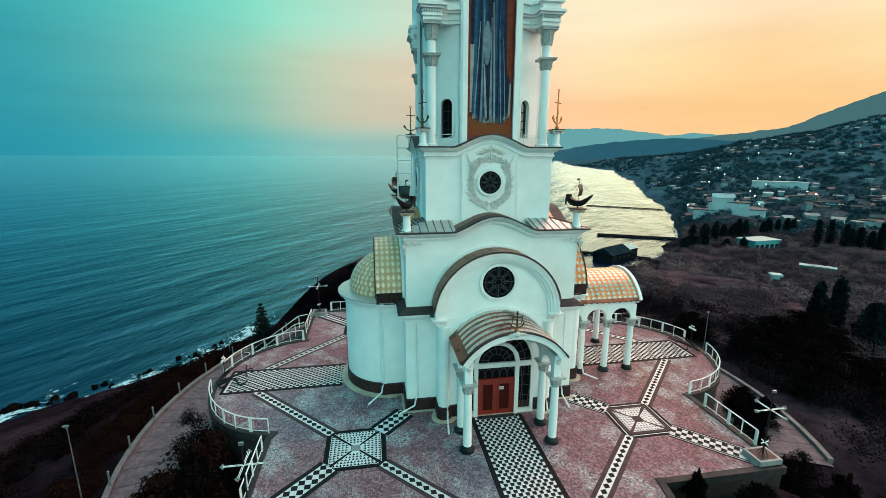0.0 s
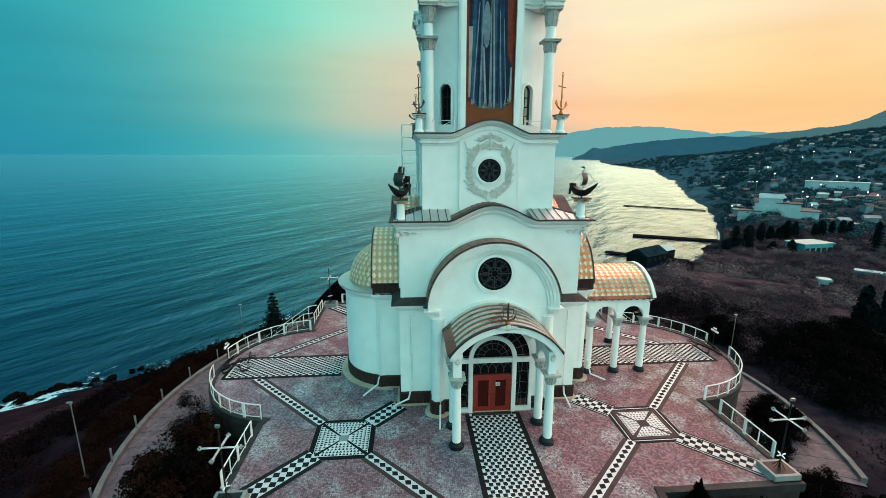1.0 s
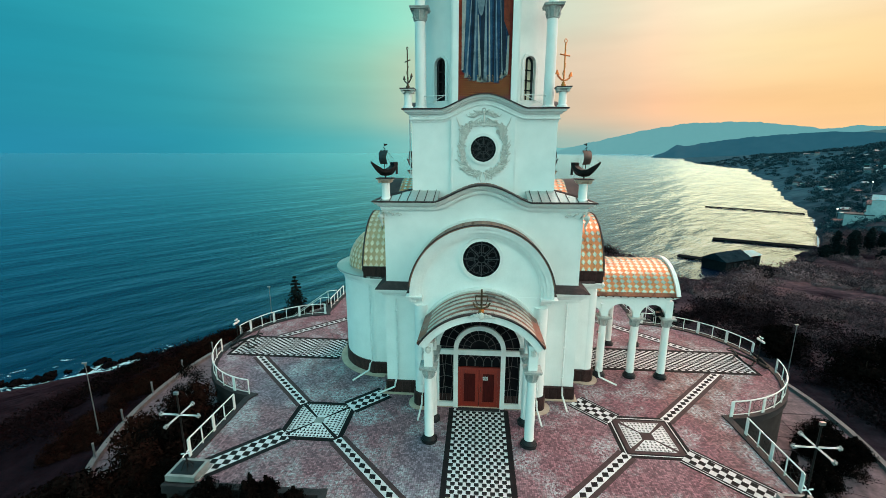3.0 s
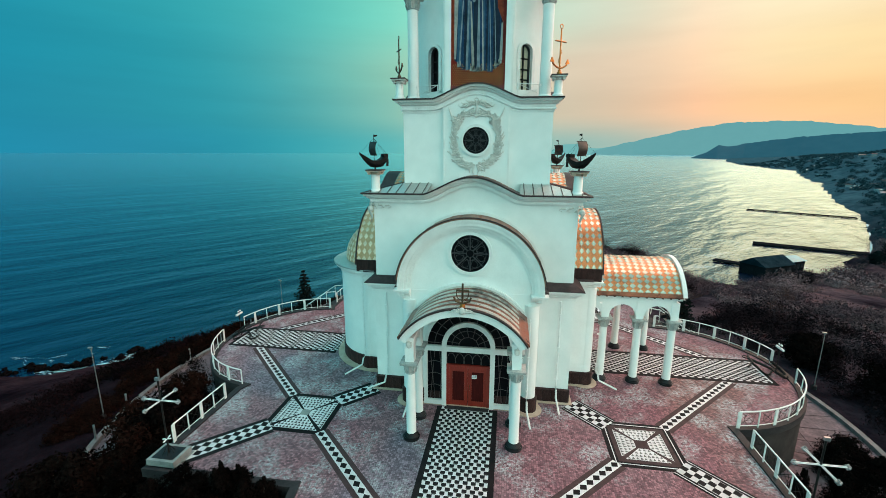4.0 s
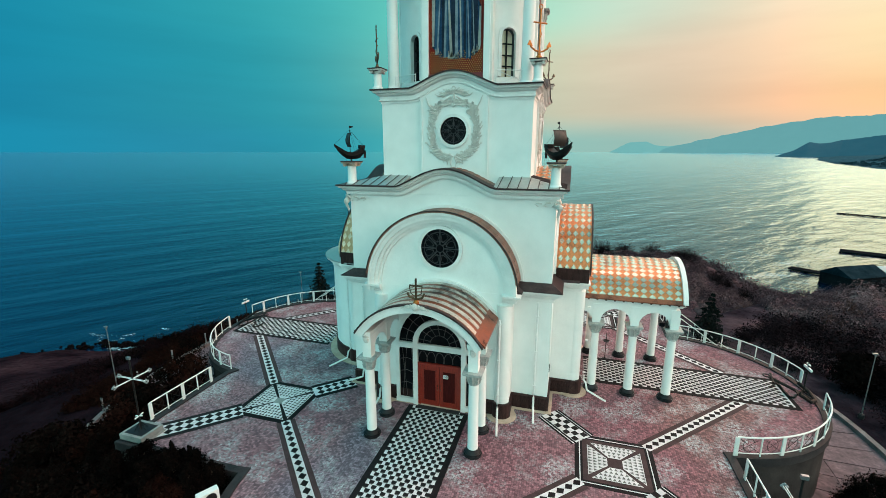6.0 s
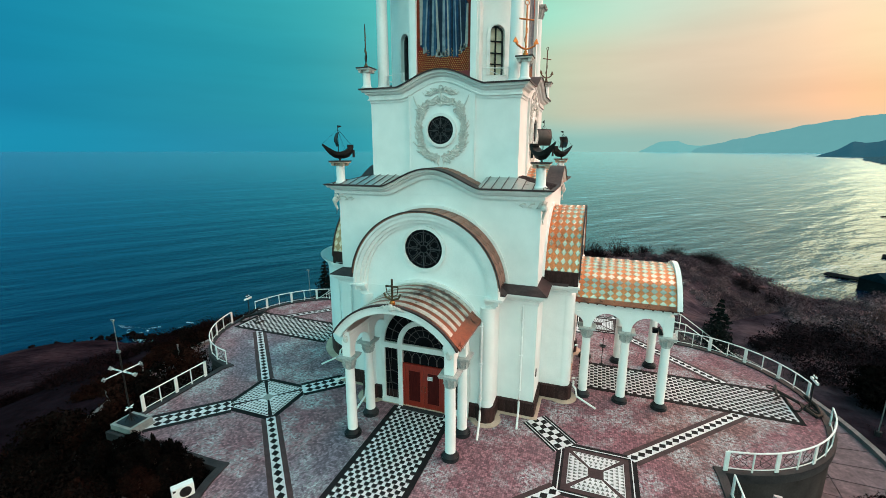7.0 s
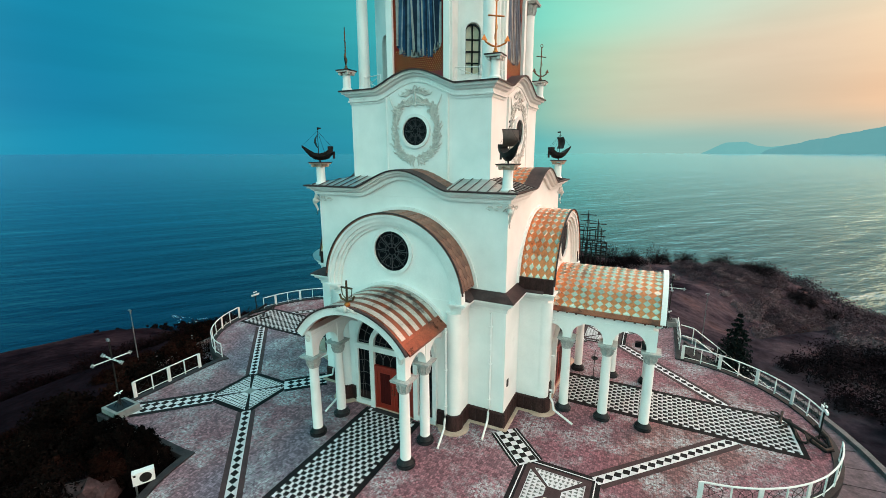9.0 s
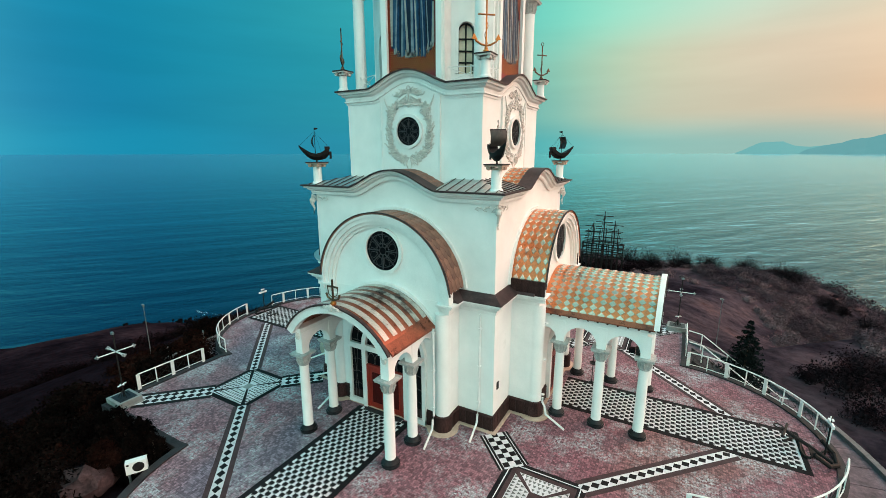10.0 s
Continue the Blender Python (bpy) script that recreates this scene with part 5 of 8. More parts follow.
    part("pale_oval", Shape(q).slab([(-0.24 + 0.20 * math.cos(t), 21.3 + 1.15 * math.sin(t)) for t in np.linspace(0, 2 * math.pi, 20, endpoint=False)], yy - 0.036, yy), pale, panel)

def capital(s_, x, y, z0, r, h, leaves=8):
    """A bell with leaves and a square slab on top."""
    s_.lathe([(r * 1.02, 0), (r * 1.15, 0.06 * h), (r * 1.02, 0.1 * h), (r * 1.08, 0.3 * h), (r * 1.22, 0.55 * h), (r * 1.6, 0.82 * h)], (x, y, z0), 16)
    for i in range(leaves):
        a = 2 * math.pi * i / leaves
        c, s2 = math.cos(a), math.sin(a)
        for zz, rr in ((0.1, 1.05), (0.42, 1.15)):
            s_.tube([(x + c * r * rr, y + s2 * r * rr, z0 + zz * h), (x + c * r * (rr + 0.22), y + s2 * r * (rr + 0.22), z0 + (zz + 0.26) * h), (x + c * r * (rr + 0.42), y + s2 * r * (rr + 0.42), z0 + (zz + 0.3) * h)], r * 0.2, 4, r * 0.1)
    w = r * 1.75
    s_.box((x - w, y - w, z0 + 0.82 * h), (x + w, y + w, z0 + 0.93 * h))
    s_.box((x - w * 1.06, y - w * 1.06, z0 + 0.93 * h), (x + w * 1.06, y + w * 1.06, z0 + h))
    return s_


for sx in (-1, 1):
    for sy in (-1, 1):
        x, y = sx * 3.37, sy * 3.18
        col = part("tower_column", Shape().lathe([(0.36, 15.62), (0.36, 15.8), (0.30, 15.86), (0.29, 16.0), (0.27, 20.0)], (x, y, 0), 18).lathe([(0.26, 20.65), (0.25, 21.35)], (x, y, 0), 18), PLASTER, church, "slender white tower column with leafy capitals")
        part("capital", capital(Shape(), x, y, 20.0, 0.27, 0.66), CAPITAL, col)
        part("capital", capital(Shape(), x, y, 21.35, 0.27, 0.95), CAPITAL, col)
        # pedestals of the anchors and of the ships
        for px, py, z0, z1, r, nm in ((sx * 3.95, sy * 3.9, 15.66, 16.42, 0.2, "anchor_pedestal"), (sx * 5.02, sy * 5.02, 11.0, 11.92, 0.22, "ship_pedestal")):
            ped = part(nm, Shape().lathe([(r * 1.35, z0), (r * 1.35, z0 + 0.1), (r * 1.1, z0 + 0.16), (r, z0 + 0.2), (r * 0.96, z1)], (px, py, 0), 16), PLASTER, church, "short white pedestal column")
            cp = Shape().lathe([(r, 0), (r * 1.15, 0.05), (r * 1.1, 0.1)], (px, py, z1), 16)
            for tx in (-1, 1):
                for ty in (-1, 1):
                    cp.tube([(px + tx * r * 1.15, py + ty * r * 0.4, z1 + 0.08), (px + tx * r * 1.15, py + ty * r * 1.35, z1 + 0.08)], r * 0.42, 8)
            cp.box((px - r * 1.75, py - r * 1.75, z1 + 0.14), (px + r * 1.75, py + r * 1.75, z1 + 0.2))
            part("scroll_capital", cp, RELIEF if nm == "anchor_pedestal" else BEIGE, ped)
            part("cap_slab", Shape().box((px - r * 1.9, py - r * 1.9, z1 + 0.2), (px + r * 1.9, py + r * 1.9, z1 + 0.25)), FLASH, ped)
        # scrolled bracket under the upper cornice corners
        bracket = part("scroll_bracket", Shape().tube([(sx * 5.22, sy * 5.22, 10.5), (sx * 5.3, sy * 5.3, 10.1), (sx * 5.2, sy * 5.2, 9.75), (sx * 5.24, sy * 5.24, 9.5)], 0.11, 6, 0.03), RELIEF, church, "scrolled plaster corner bracket")
        part("boss", Shape().ball((sx * 5.26, sy * 5.26, 10.2), 0.16), RELIEF, bracket)
        for (ux, uy) in ((1, 0), (0, 1)):
            for i in range(3):
                t0 = 0.38 * i
                part("scroll", Shape().tube([(sx * (5.24 - ux * t0), sy * (5.24 - uy * t0), 10.47 - 0.06 * i), (sx * (5.26 - ux * (t0 + 0.2)), sy * (5.26 - uy * (t0 + 0.2)), 10.38), (sx * (5.24 - ux * (t0 + 0.3)), sy * (5.24 - uy * (t0 + 0.3)), 10.2 + 0.05 * i), (sx * (5.24 - ux * (t0 + 0.14)), sy * (5.24 - uy * (t0 + 0.14)), 10.22)], 0.065 - 0.012 * i, 5, 0.02), RELIEF, bracket)
        # quarter-turn low railing bars on the drum roof
        for a, b in (((3.6, 3.1), (2.0, 3.75)), ((3.1, 3.6), (3.75, 2.0))):
            a3, b3 = (sx * a[0], sy * a[1]), (sx * b[0], sy * b[1])
            rail_ob = part("roof_railing", Shape().tube([(a3[0], a3[1], 16.35), (b3[0], b3[1], 16.35)], 0.02, 4), RAILPAINT, church, "thin white roof railing")
            part("brace", Shape().tube([(a3[0], a3[1], 15.7), (b3[0], b3[1], 16.35)], 0.015, 4), RAILPAINT, rail_ob)
            part("brace", Shape().tube([(a3[0], a3[1], 16.35), (b3[0], b3[1], 15.7)], 0.015, 4), RAILPAINT, rail_ob)
            for p in (a3, b3):
                part("rail_post", Shape().tube([(p[0], p[1], 15.6), (p[0], p[1], 16.38)], 0.02, 4), RAILPAINT, rail_ob)

# ---- apse on the west side ----
AX, AR = -5.75, 3.15
half = (math.pi / 2, 3 * math.pi / 2)
part("apse_wall", Shape().lathe([(0.0, 0.5), (AR, 0.5), (AR, 5.85), (0.0, 5.85)], (AX, 0, 0), 36, half), PLASTER, church, "rounded white apse wall")
part("apse_plinth", Shape().lathe([(AR - 0.3, 0.0), (AR + 0.08, 0.0), (AR + 0.08, 0.78), (AR - 0.3, 0.8)], (AX, 0, 0), 36, half), GRANITE, church)
part("apse_apron", Shape().lathe([(AR, 0.0), (AR + 0.5, 0.0), (AR + 0.5, 0.04), (AR, 0.052)], (AX, 0, 0.003), 36, half), BEIGE, church)
part("apse_cornice", Shape().lathe([(AR - 0.3, 5.7)] + [(AR + o, z + 0.02) for o, z in CORNICE[1:-1]] + [(AR - 0.3, 6.3)], (AX, 0, 0), 36, half), TRIM, church, "curved white cornice")
part("apse_ledge", Shape().lathe([(AR - 0.5, 6.3), (AR + 0.46, 6.3), (AR + 0.46, 6.36), (AR - 0.5, 6.45)], (AX, 0, 0), 36, half), SHEET, church)
DR = 2.72
dome_prof = [(DR * math.cos(radians(t)), 6.42 + DR * 0.92 * math.sin(radians(t))) for t in range(0, 86, 7)]
dome = part("half_dome", Shape().lathe(dome_prof, (AX - 0.1, 0, 0), 36, half), DOMEBASE, church, "half dome in gold and orange metal diamonds")
for i in range(11):
    t = radians(4 + 7.2 * i)
    rr = DR * math.cos(t)
    m = max(5, int(math.pi * rr / 0.36))
    tl = 0.36 if i < 7 else 0.3
    tile = mesh_of("dome_tile", Shape().add([(-0.15, 0, 0), (0, -0.17, 0), (0.15, 0, 0), (0, 0.17, 0), (-0.125, 0, 0.02), (0, -0.14, 0.02), (0.125, 0, 0.02), (0, 0.14, 0.02)], [(3, 2, 1, 0), (4, 5, 6, 7), (0, 1, 5, 4), (1, 2, 6, 5), (2, 3, 7, 6), (3, 0, 4, 7)]), CREAMTILE, 0)
    for j in range(m):
        a = math.pi / 2 + math.pi * (j + (0.5 if i % 2 else 0.25)) / m
        nrm = Vector((math.cos(t) * math.cos(a), math.cos(t) * math.sin(a), math.sin(t)))
        tan = Vector((-math.sin(a), math.cos(a), 0))
        upv = nrm.cross(tan)
        pos = Vector((AX - 0.1 + rr * math.cos(a), rr * math.sin(a), 6.43 + DR * 0.92 * math.sin(t)))
        rot = Matrix((tan, upv, nrm)).transposed().to_4x4()
        piece("dome_tile", tile, Matrix.Translation(pos) @ rot, dome)


# ---- porches ----
def porch_column(parent, m, x, y, h=3.93, r=0.225):
    col = part("column", Shape(m).lathe([(r * 1.02, 0.3), (r, 0.5), (r * 0.99, 1.6), (r * 0.9, h - 0.5)], (x, y, 0), 20), PLASTER, parent, "white round column with leafy capital")
    part("base", Shape(m).lathe([(r * 1.75, 0), (r * 1.75, 0.09), (r * 1.55, 0.1), (r * 1.62, 0.17), (r * 1.4, 0.22), (r * 1.2, 0.3), (r * 1.02, 0.33)], (x, y, 0), 18), BLACKSTONE, col, "black stone base")
    part("capital", capital(Shape(m), x, y, h - 0.6, r * 0.98, 0.6), CAPITAL, col, "grey leafy stone capital")
    part("pier", Shape(m).box((x - 0.2, y - 0.2, h), (x + 0.2, y + 0.2, 4.95)), PLASTER, col)
    return col


def side_arcade(parent, m, x, ys, z_spring=3.95, z_top=5.1, th=0.34):
    """A wall over a row of columns at x, with a round arch in each bay."""
    ys = sorted(ys)
    for a, b in zip(ys[:-1], ys[1:]):
        rad = (b - a) / 2 - 0.2
        c = (a + b) / 2
        n = 20
        lo = [(c - rad - 0.2, z_spring)] + [(c - rad * math.cos(math.pi * i / n), z_spring + 0.06 + rad * math.sin(math.pi * i / n)) for i in range(n + 1)] + [(c + rad + 0.2, z_spring)]
        hi = [(y, z_top) for y, _ in lo]
        turn_ = m @ Matrix.Rotation(math.pi / 2, 4, "Z")
        part("arcade_wall", Shape(turn_).band(lo, hi, -x - th / 2, -x + th / 2), PLASTER, parent)


def vault(parent, m, half_w, z_eave, rise, y0, y1, mat, label, thick=0.14):
    """A segmental roof whose axis runs along y."""
    R = (half_w ** 2 + rise ** 2) / (2 * rise)
    cz = z_eave + rise - R
    a = math.degrees(math.asin(half_w / R))
    inner = arc_pts(R - thick, 90 + a, 90 - a, 32, 0, cz)
    outer = arc_pts(R, 90 + a, 90 - a, 32, 0, cz)
    ob = part("roof", Shape(m).band(inner, outer, y0, y1), mat, parent, label)
    return ob, R, cz, a


def fascia(parent, m, half_w, z_eave, rise, y, depth=0.3, th=0.34):
    R = (half_w ** 2 + rise ** 2) / (2 * rise)
    cz = z_eave + rise - R
    a = math.degrees(math.asin(half_w / R))
    r0 = R - th
    outer = arc_pts(R - 0.02, 90 + a, 90 - a, 36, 0, cz)
    inner = []
    for x, z in outer:
        t = math.atan2(z - cz, x)
        xi = r0 * math.cos(t)
        inner.append((xi, cz + r0 * math.sin(t)))
    part("arch_fascia", Shape(m).band(inner, outer, y, y + depth), TRIM, parent, "white arched front")
    edge_r = [(x * 1.012, cz + (z - cz) * 1.012) for x, z in outer]
    part("arch_edge", Shape(m).band(outer, [(x * 1.02, cz + (z - cz) * 1.022) for x, z in outer], y - 0.06, y + 0.08), FLASH, parent, "dark metal edge")


porch = thing("entrance_porch", (0, -8, 0), "white entrance porch with striped barrel roof on four columns", "porch")
I4 = Matrix()
for x in (-2.35, 2.35):
    for y in (-9.22, -7.55):
        porch_column(porch, I4, x, y)
    side_arcade(porch, I4, x, (-9.22, -7.55, -5.9))
    part("eave_beam", Shape().box((x - 0.24, -9.5, 4.95), (x + 0.24, -6.25, 5.14)), TRIM, porch)
    # gutter board
    sgn = 1 if x > 0 else -1
    gb = Shape().add([(sgn * 2.3, -9.5, 5.60), (sgn * 2.85, -9.55, 5.16), (sgn * 2.85, -6.3, 5.16), (sgn * 2.3, -6.3, 5.60), (sgn * 2.3, -9.5, 5.52), (sgn * 2.85, -9.55, 5.06), (sgn * 2.85, -6.3, 5.06), (sgn * 2.3, -6.3, 5.52)], [(0, 1, 2, 3), (7, 6, 5, 4), (0, 4, 5, 1), (1, 5, 6, 2), (2, 6, 7, 3), (3, 7, 4, 0)])
    part("eave_board", gb, STRIPEROOF, porch, "russet metal eave board")
roof_ob, R_, cz_, a_ = vault(porch, I4, 2.72, 5.14, 1.47, -9.56, -6.3, STRIPEROOF, "barrel roof in russet and pale metal stripes")
fascia(porch, I4, 2.76, 5.10, 1.52, -9.66)
for i in range(6):
    y0 = -9.4 + 0.55 * i
    n_sheet = 10
    for j in range(n_sheet):
        b0 = 90 + a_ - 9 - (2 * a_ - 18) * j / n_sheet
        b1 = 90 + a_ - 9 - (2 * a_ - 18) * (j + 0.985) / n_sheet
        part("pale_stripe", Shape().band(arc_pts(R_ + 0.003, b0, b1, 3, 0, cz_), arc_pts(R_ + 0.02, b0, b1, 3, 0, cz_), y0, y0 + 0.275), PALETILE, roof_ob)
part("wall_fillet", Shape().band(arc_pts(R_ + 0.01, 90 + a_, 90 - a_, 32, 0, cz_), arc_pts(R_ + 0.13, 90 + a_, 90 - a_, 32, 0, cz_), -6.34, -6.16), TRIM, porch)
# carved cartouche and cross over the arch
ct = Shape()
for sx in (-1, 1):
    for i in range(5):
        a = radians(15 + 32 * i)
        ct.tube([(sx * 0.05, -9.72, 6.55), (sx * (0.12 + 0.28 * math.cos(a)), -9.76, 6.5 + 0.17 * math.sin(a)), (sx * (0.18 + 0.42 * math.cos(a)), -9.7, 6.42 + 0.2 * math.sin(a))], 0.06, 5, 0.02)
ct.ball((0, -9.74, 6.58), 0.14, (1, 0.6, 1.2))
part("cartouche", ct, RELIEF, porch, "carved plaster cartouche")
for x in (-2.35, 2.35):
    rs = Shape().ball((x, -9.45, 4.75), 0.13, (1, 0.5, 1.2)).tube([(x - 0.1, -9.45, 4.85), (x, -9.5, 4.95), (x + 0.1, -9.45, 4.85)], 0.05, 5)
    part("rosette", rs, RELIEF, porch)
pc = thing("porch_cross", (0, -9.55, 6.62), "dark bronze anchor cross over the porch arch", "cross")
part("stem", Shape().tube([(0, -9.55, 6.62), (0, -9.55, 7.72)], 0.045, 6), DARKBRONZE, pc)
part("arm", Shape().tube([(-0.27, -9.55, 7.42), (0.27, -9.55, 7.42)], 0.04, 6), DARKBRONZE, pc)
part("fluke", Shape().tube([(-0.36, -9.55, 7.12), (-0.28, -9.55, 6.95), (0, -9.55, 6.85), (0.28, -9.55, 6.95), (0.36, -9.55, 7.12)], 0.045, 6), DARKBRONZE, pc)
part("rope", Shape().tube([(-0.27, -9.55, 7.40), (-0.22, -9.55, 7.1), (0.0, -9.6, 6.98), (0.22, -9.55, 7.1), (0.27, -9.55, 7.40)], 0.02, 5), DARKBRONZE, pc)
part("foot", Shape().ball((0, -9.55, 6.72), 0.13), BRONZE, pc, "gilded ball foot")

# doorway wall inside the porch
DY = -6.24
doorway = part("doorway_surround", Shape().band([(-2.12, 0.0), (-2.12, 3.3)] + arc_pts(2.12, 180, 0, 28, 0, 3.3)[1:-1] + [(2.12, 3.3), (2.12, 0.0)], [(-2.3, 0.0), (-2.3, 3.3)] + arc_pts(2.3, 180, 0, 28, 0, 3.3)[1:-1] + [(2.3, 3.3), (2.3, 0.0)], DY - 0.16, DY + 0.04), TRIM, church, "white arched doorway surround")
part("glazing", Shape().slab(([(-2.12, 0.28), (-2.12, 3.3)] + arc_pts(2.12, 180, 0, 28, 0, 3.3)[1:-1] + [(2.12, 3.3), (2.12, 0.28)])[::-1], DY - 0.035, DY + 0.035), DARKGLASS, doorway, "dark glazing")
part("inner_arch", Shape().band([(-1.12, 0.0), (-1.12, 3.36)] + arc_pts(1.12, 180, 0, 24, 0, 3.36)[1:-1] + [(1.12, 3.36), (1.12, 0.0)], [(-1.36, 0.0), (-1.36, 3.36)] + arc_pts(1.36, 180, 0, 24, 0, 3.36)[1:-1] + [(1.36, 3.36), (1.36, 0.0)], DY - 0.22, DY - 0.01), TRIM, doorway, "white inner arch")
for x0, x1 in ((-2.12, -1.36), (-1.12, 1.12), (1.36, 2.12)):
    part("transom", Shape().box((x0, DY - 0.19, 3.08), (x1, DY - 0.012, 3.36)), TRIM, doorway, "white transom bar")
for x0, x1 in ((-2.3, -1.36), (1.36, 2.3)):
    part("sill", Shape().box((x0, DY - 0.2, 0.05), (x1, DY - 0.01, 0.28)), TRIM, doorway)


def leaded(q_parts, x0, x1, z0, z1):
    for i in range(3):
        x = x0 + (x1 - x0) * (i + 0.5) / 3
        q_parts.tube([(x, DY - 0.05, z0), (x + 0.12 * (-1) ** i, DY - 0.05, (z0 + z1) / 2), (x, DY - 0.05, z1)], 0.016, 4)
    for i in range(1, 4):
        z = z0 + (z1 - z0) * i / 4
        q_parts.tube([(x0, DY - 0.05, z), ((x0 + x1) / 2, DY - 0.05, z + 0.1), (x1, DY - 0.05, z)], 0.016, 4)


for x0, x1 in ((-2.1, -1.38), (1.38, 2.1)):
    g = Shape()
    leaded(g, x0, x1, 0.35, 3.05)
    part("grille", g, GRILLE, doorway, "dark curved grille")
g = Shape()
for rr in (0.5, 0.85):
    g.tube([(rr * math.cos(t), DY - 0.05, 3.36 + rr * math.sin(t)) for t in np.linspace(0, math.pi, 16)], 0.018, 4)
for t in np.linspace(0.3, math.pi - 0.3, 7):
    g.tube([(0.5 * math.cos(t), DY - 0.05, 3.36 + 0.5 * math.sin(t)), (1.1 * math.cos(t + 0.1), DY - 0.05, 3.36 + 1.1 * math.sin(t + 0.1))], 0.016, 4)
for t in np.linspace(0.08, math.pi - 0.08, 11):
    g.tube([(1.36 * math.cos(t), DY - 0.05, 3.36 + 1.36 * math.sin(t)), (2.1 * math.cos(t), DY - 0.05, 3.32 + 2.1 * math.sin(t))], 0.022, 4)
g.tube([(1.75 * math.cos(t), DY - 0.05, 3.34 + 1.75 * math.sin(t)) for t in np.linspace(0.05, math.pi - 0.05, 24)], 0.02, 4)
part("fan_grille", g, GRILLE, doorway, "dark fan-shaped grille")
g = Shape()
for i in range(5):
    x = -0.88 + 0.44 * i
    g.tube([(x + 0.24 * math.cos(t), DY - 0.05, 2.4 + 0.55 * math.sin(t)) for t in np.linspace(0, math.pi, 10)], 0.016, 4)
part("overlight_grille", g, GRILLE, doorway)
door = thing("entrance_door", (0, DY - 0.1, 0), "closed red varnished double door with dark panels", "door")
part("frame", Shape().band([(-0.98, 0.0), (-0.98, 2.24), (0.98, 2.24), (0.98, 0.0)], [(-1.12, 0.0), (-1.12, 2.36), (1.12, 2.36), (1.12, 0.0)], DY - 0.16, DY - 0.04), DOORWOOD, door)
for sx in (-1, 1):
    leaf = part("leaf", Shape().box((min(sx * 0.012, sx * 0.98), DY - 0.12, 0.03), (max(sx * 0.012, sx * 0.98), DY - 0.05, 2.24)), DOORWOOD, door, "red varnished door leaf")
    x0, x1 = sorted((sx * 0.2, sx * 0.8))
    part("panel", Shape().box((x0, DY - 0.135, 0.35), (x1, DY - 0.122, 2.0)), DOORPANEL, leaf, "dark red panel")
    for a, b in (((x0 - 0.03, 0.32), (x1 + 0.03, 0.35)), ((x0 - 0.03, 2.0), (x1 + 0.03, 2.03)), ((x0 - 0.03, 0.35), (x0, 2.0)), ((x1, 0.35), (x1 + 0.03, 2.0))):
        part("moulding", Shape().box((a[0], DY - 0.15, a[1]), (b[0], DY - 0.122, b[1])), DOORWOOD, leaf)
    part("handle", Shape().tube([(sx * 0.09, DY - 0.13, 0.95), (sx * 0.09, DY - 0.19, 1.0), (sx * 0.09, DY - 0.19, 1.2), (sx * 0.09, DY - 0.13, 1.25)], 0.016, 5), DARKBRONZE, leaf)
note = thing("paper_notice", (0.32, DY - 0.15, 1.75), "small white paper notice with printed bars", "notice")
part("sheet", Shape().box((0.2, DY - 0.146, 1.64), (0.46, DY - 0.138, 1.84)), WHITEPLASTIC, note)
for i in range(3):
    part("text_bar", Shape().box((0.23, DY - 0.15, 1.69 + 0.05 * i), (0.43, DY - 0.1465, 1.71 + 0.05 * i)), KERB, note)
part("threshold", Shape().box((-1.1, DY - 0.5, 0.0), (1.1, DY, 0.03)), BLACKSTONE, church)

# the long east porch
eporch = thing("side_porch", (9, 0, 0), "white arcaded side porch with orange diamond roof", "porch")
QE = quarter(1)
for sy in (-1, 1):
    xs = (7.4, 9.25, 11.08)
    for x in xs:
        # the quarter turn sends (x, y) to (-y, x)
        porch_column(eporch, I4, x, sy * 2.28)
    turn_y = Matrix.Rotation(math.pi / 2, 4, "Z")
    side_arcade(eporch, QE, sy * 2.28, tuple(-x for x in (*xs, 6.0)), 3.95, 5.1)
    part("eave_beam", Shape().box((6.5, sy * 2.28 - 0.26, 5.1), (11.35, sy * 2.28 + 0.26, 5.28)), TRIM, eporch)
    for i in range(11):
        part("eave_block", Shape().box((6.9 + 0.42 * i, min(sy * 2.54, sy * 2.64), 5.2), (6.98 + 0.42 * i, max(sy * 2.54, sy * 2.64), 5.27)), FLASH, eporch)
    gy = Shape().add([(6.5, sy * 2.55, 5.5), (11.36, sy * 2.55, 5.5), (11.36, sy * 2.68, 5.31), (6.5, sy * 2.68, 5.31), (6.5, sy * 2.55, 5.42), (11.36, sy * 2.55, 5.42), (11.36, sy * 2.68, 5.27), (6.5, sy * 2.68, 5.27)], [(0, 1, 2, 3), (7, 6, 5, 4), (0, 4, 5, 1), (1, 5, 6, 2), (2, 6, 7, 3), (3, 7, 4, 0)])
    part("eave_board", gy, STRIPEROOF, eporch, "russet metal eave board")
er, RE, CE, AE = vault(eporch, QE, 2.62, 5.3, 1.62, -11.36, -6.5, COPPER, "barrel roof in orange metal with gold diamonds")
fascia(eporch, QE, 2.66, 5.24, 1.7, -11.5, 0.24, 0.3)
part("end_coping", Shape(QE).band(arc_pts(RE - 0.05, 90 + AE, 90 - AE, 36, 0, CE), arc_pts(RE + 0.14, 90 + AE, 90 - AE, 36, 0, CE), -11.52, -11.3), TRIM, eporch, "white coping on the roof end")
rows_n, cols_n = 20, 12
arc_len = radians(2 * AE - 4) * RE
st, cl = arc_len / rows_n, 4.7 / cols_n
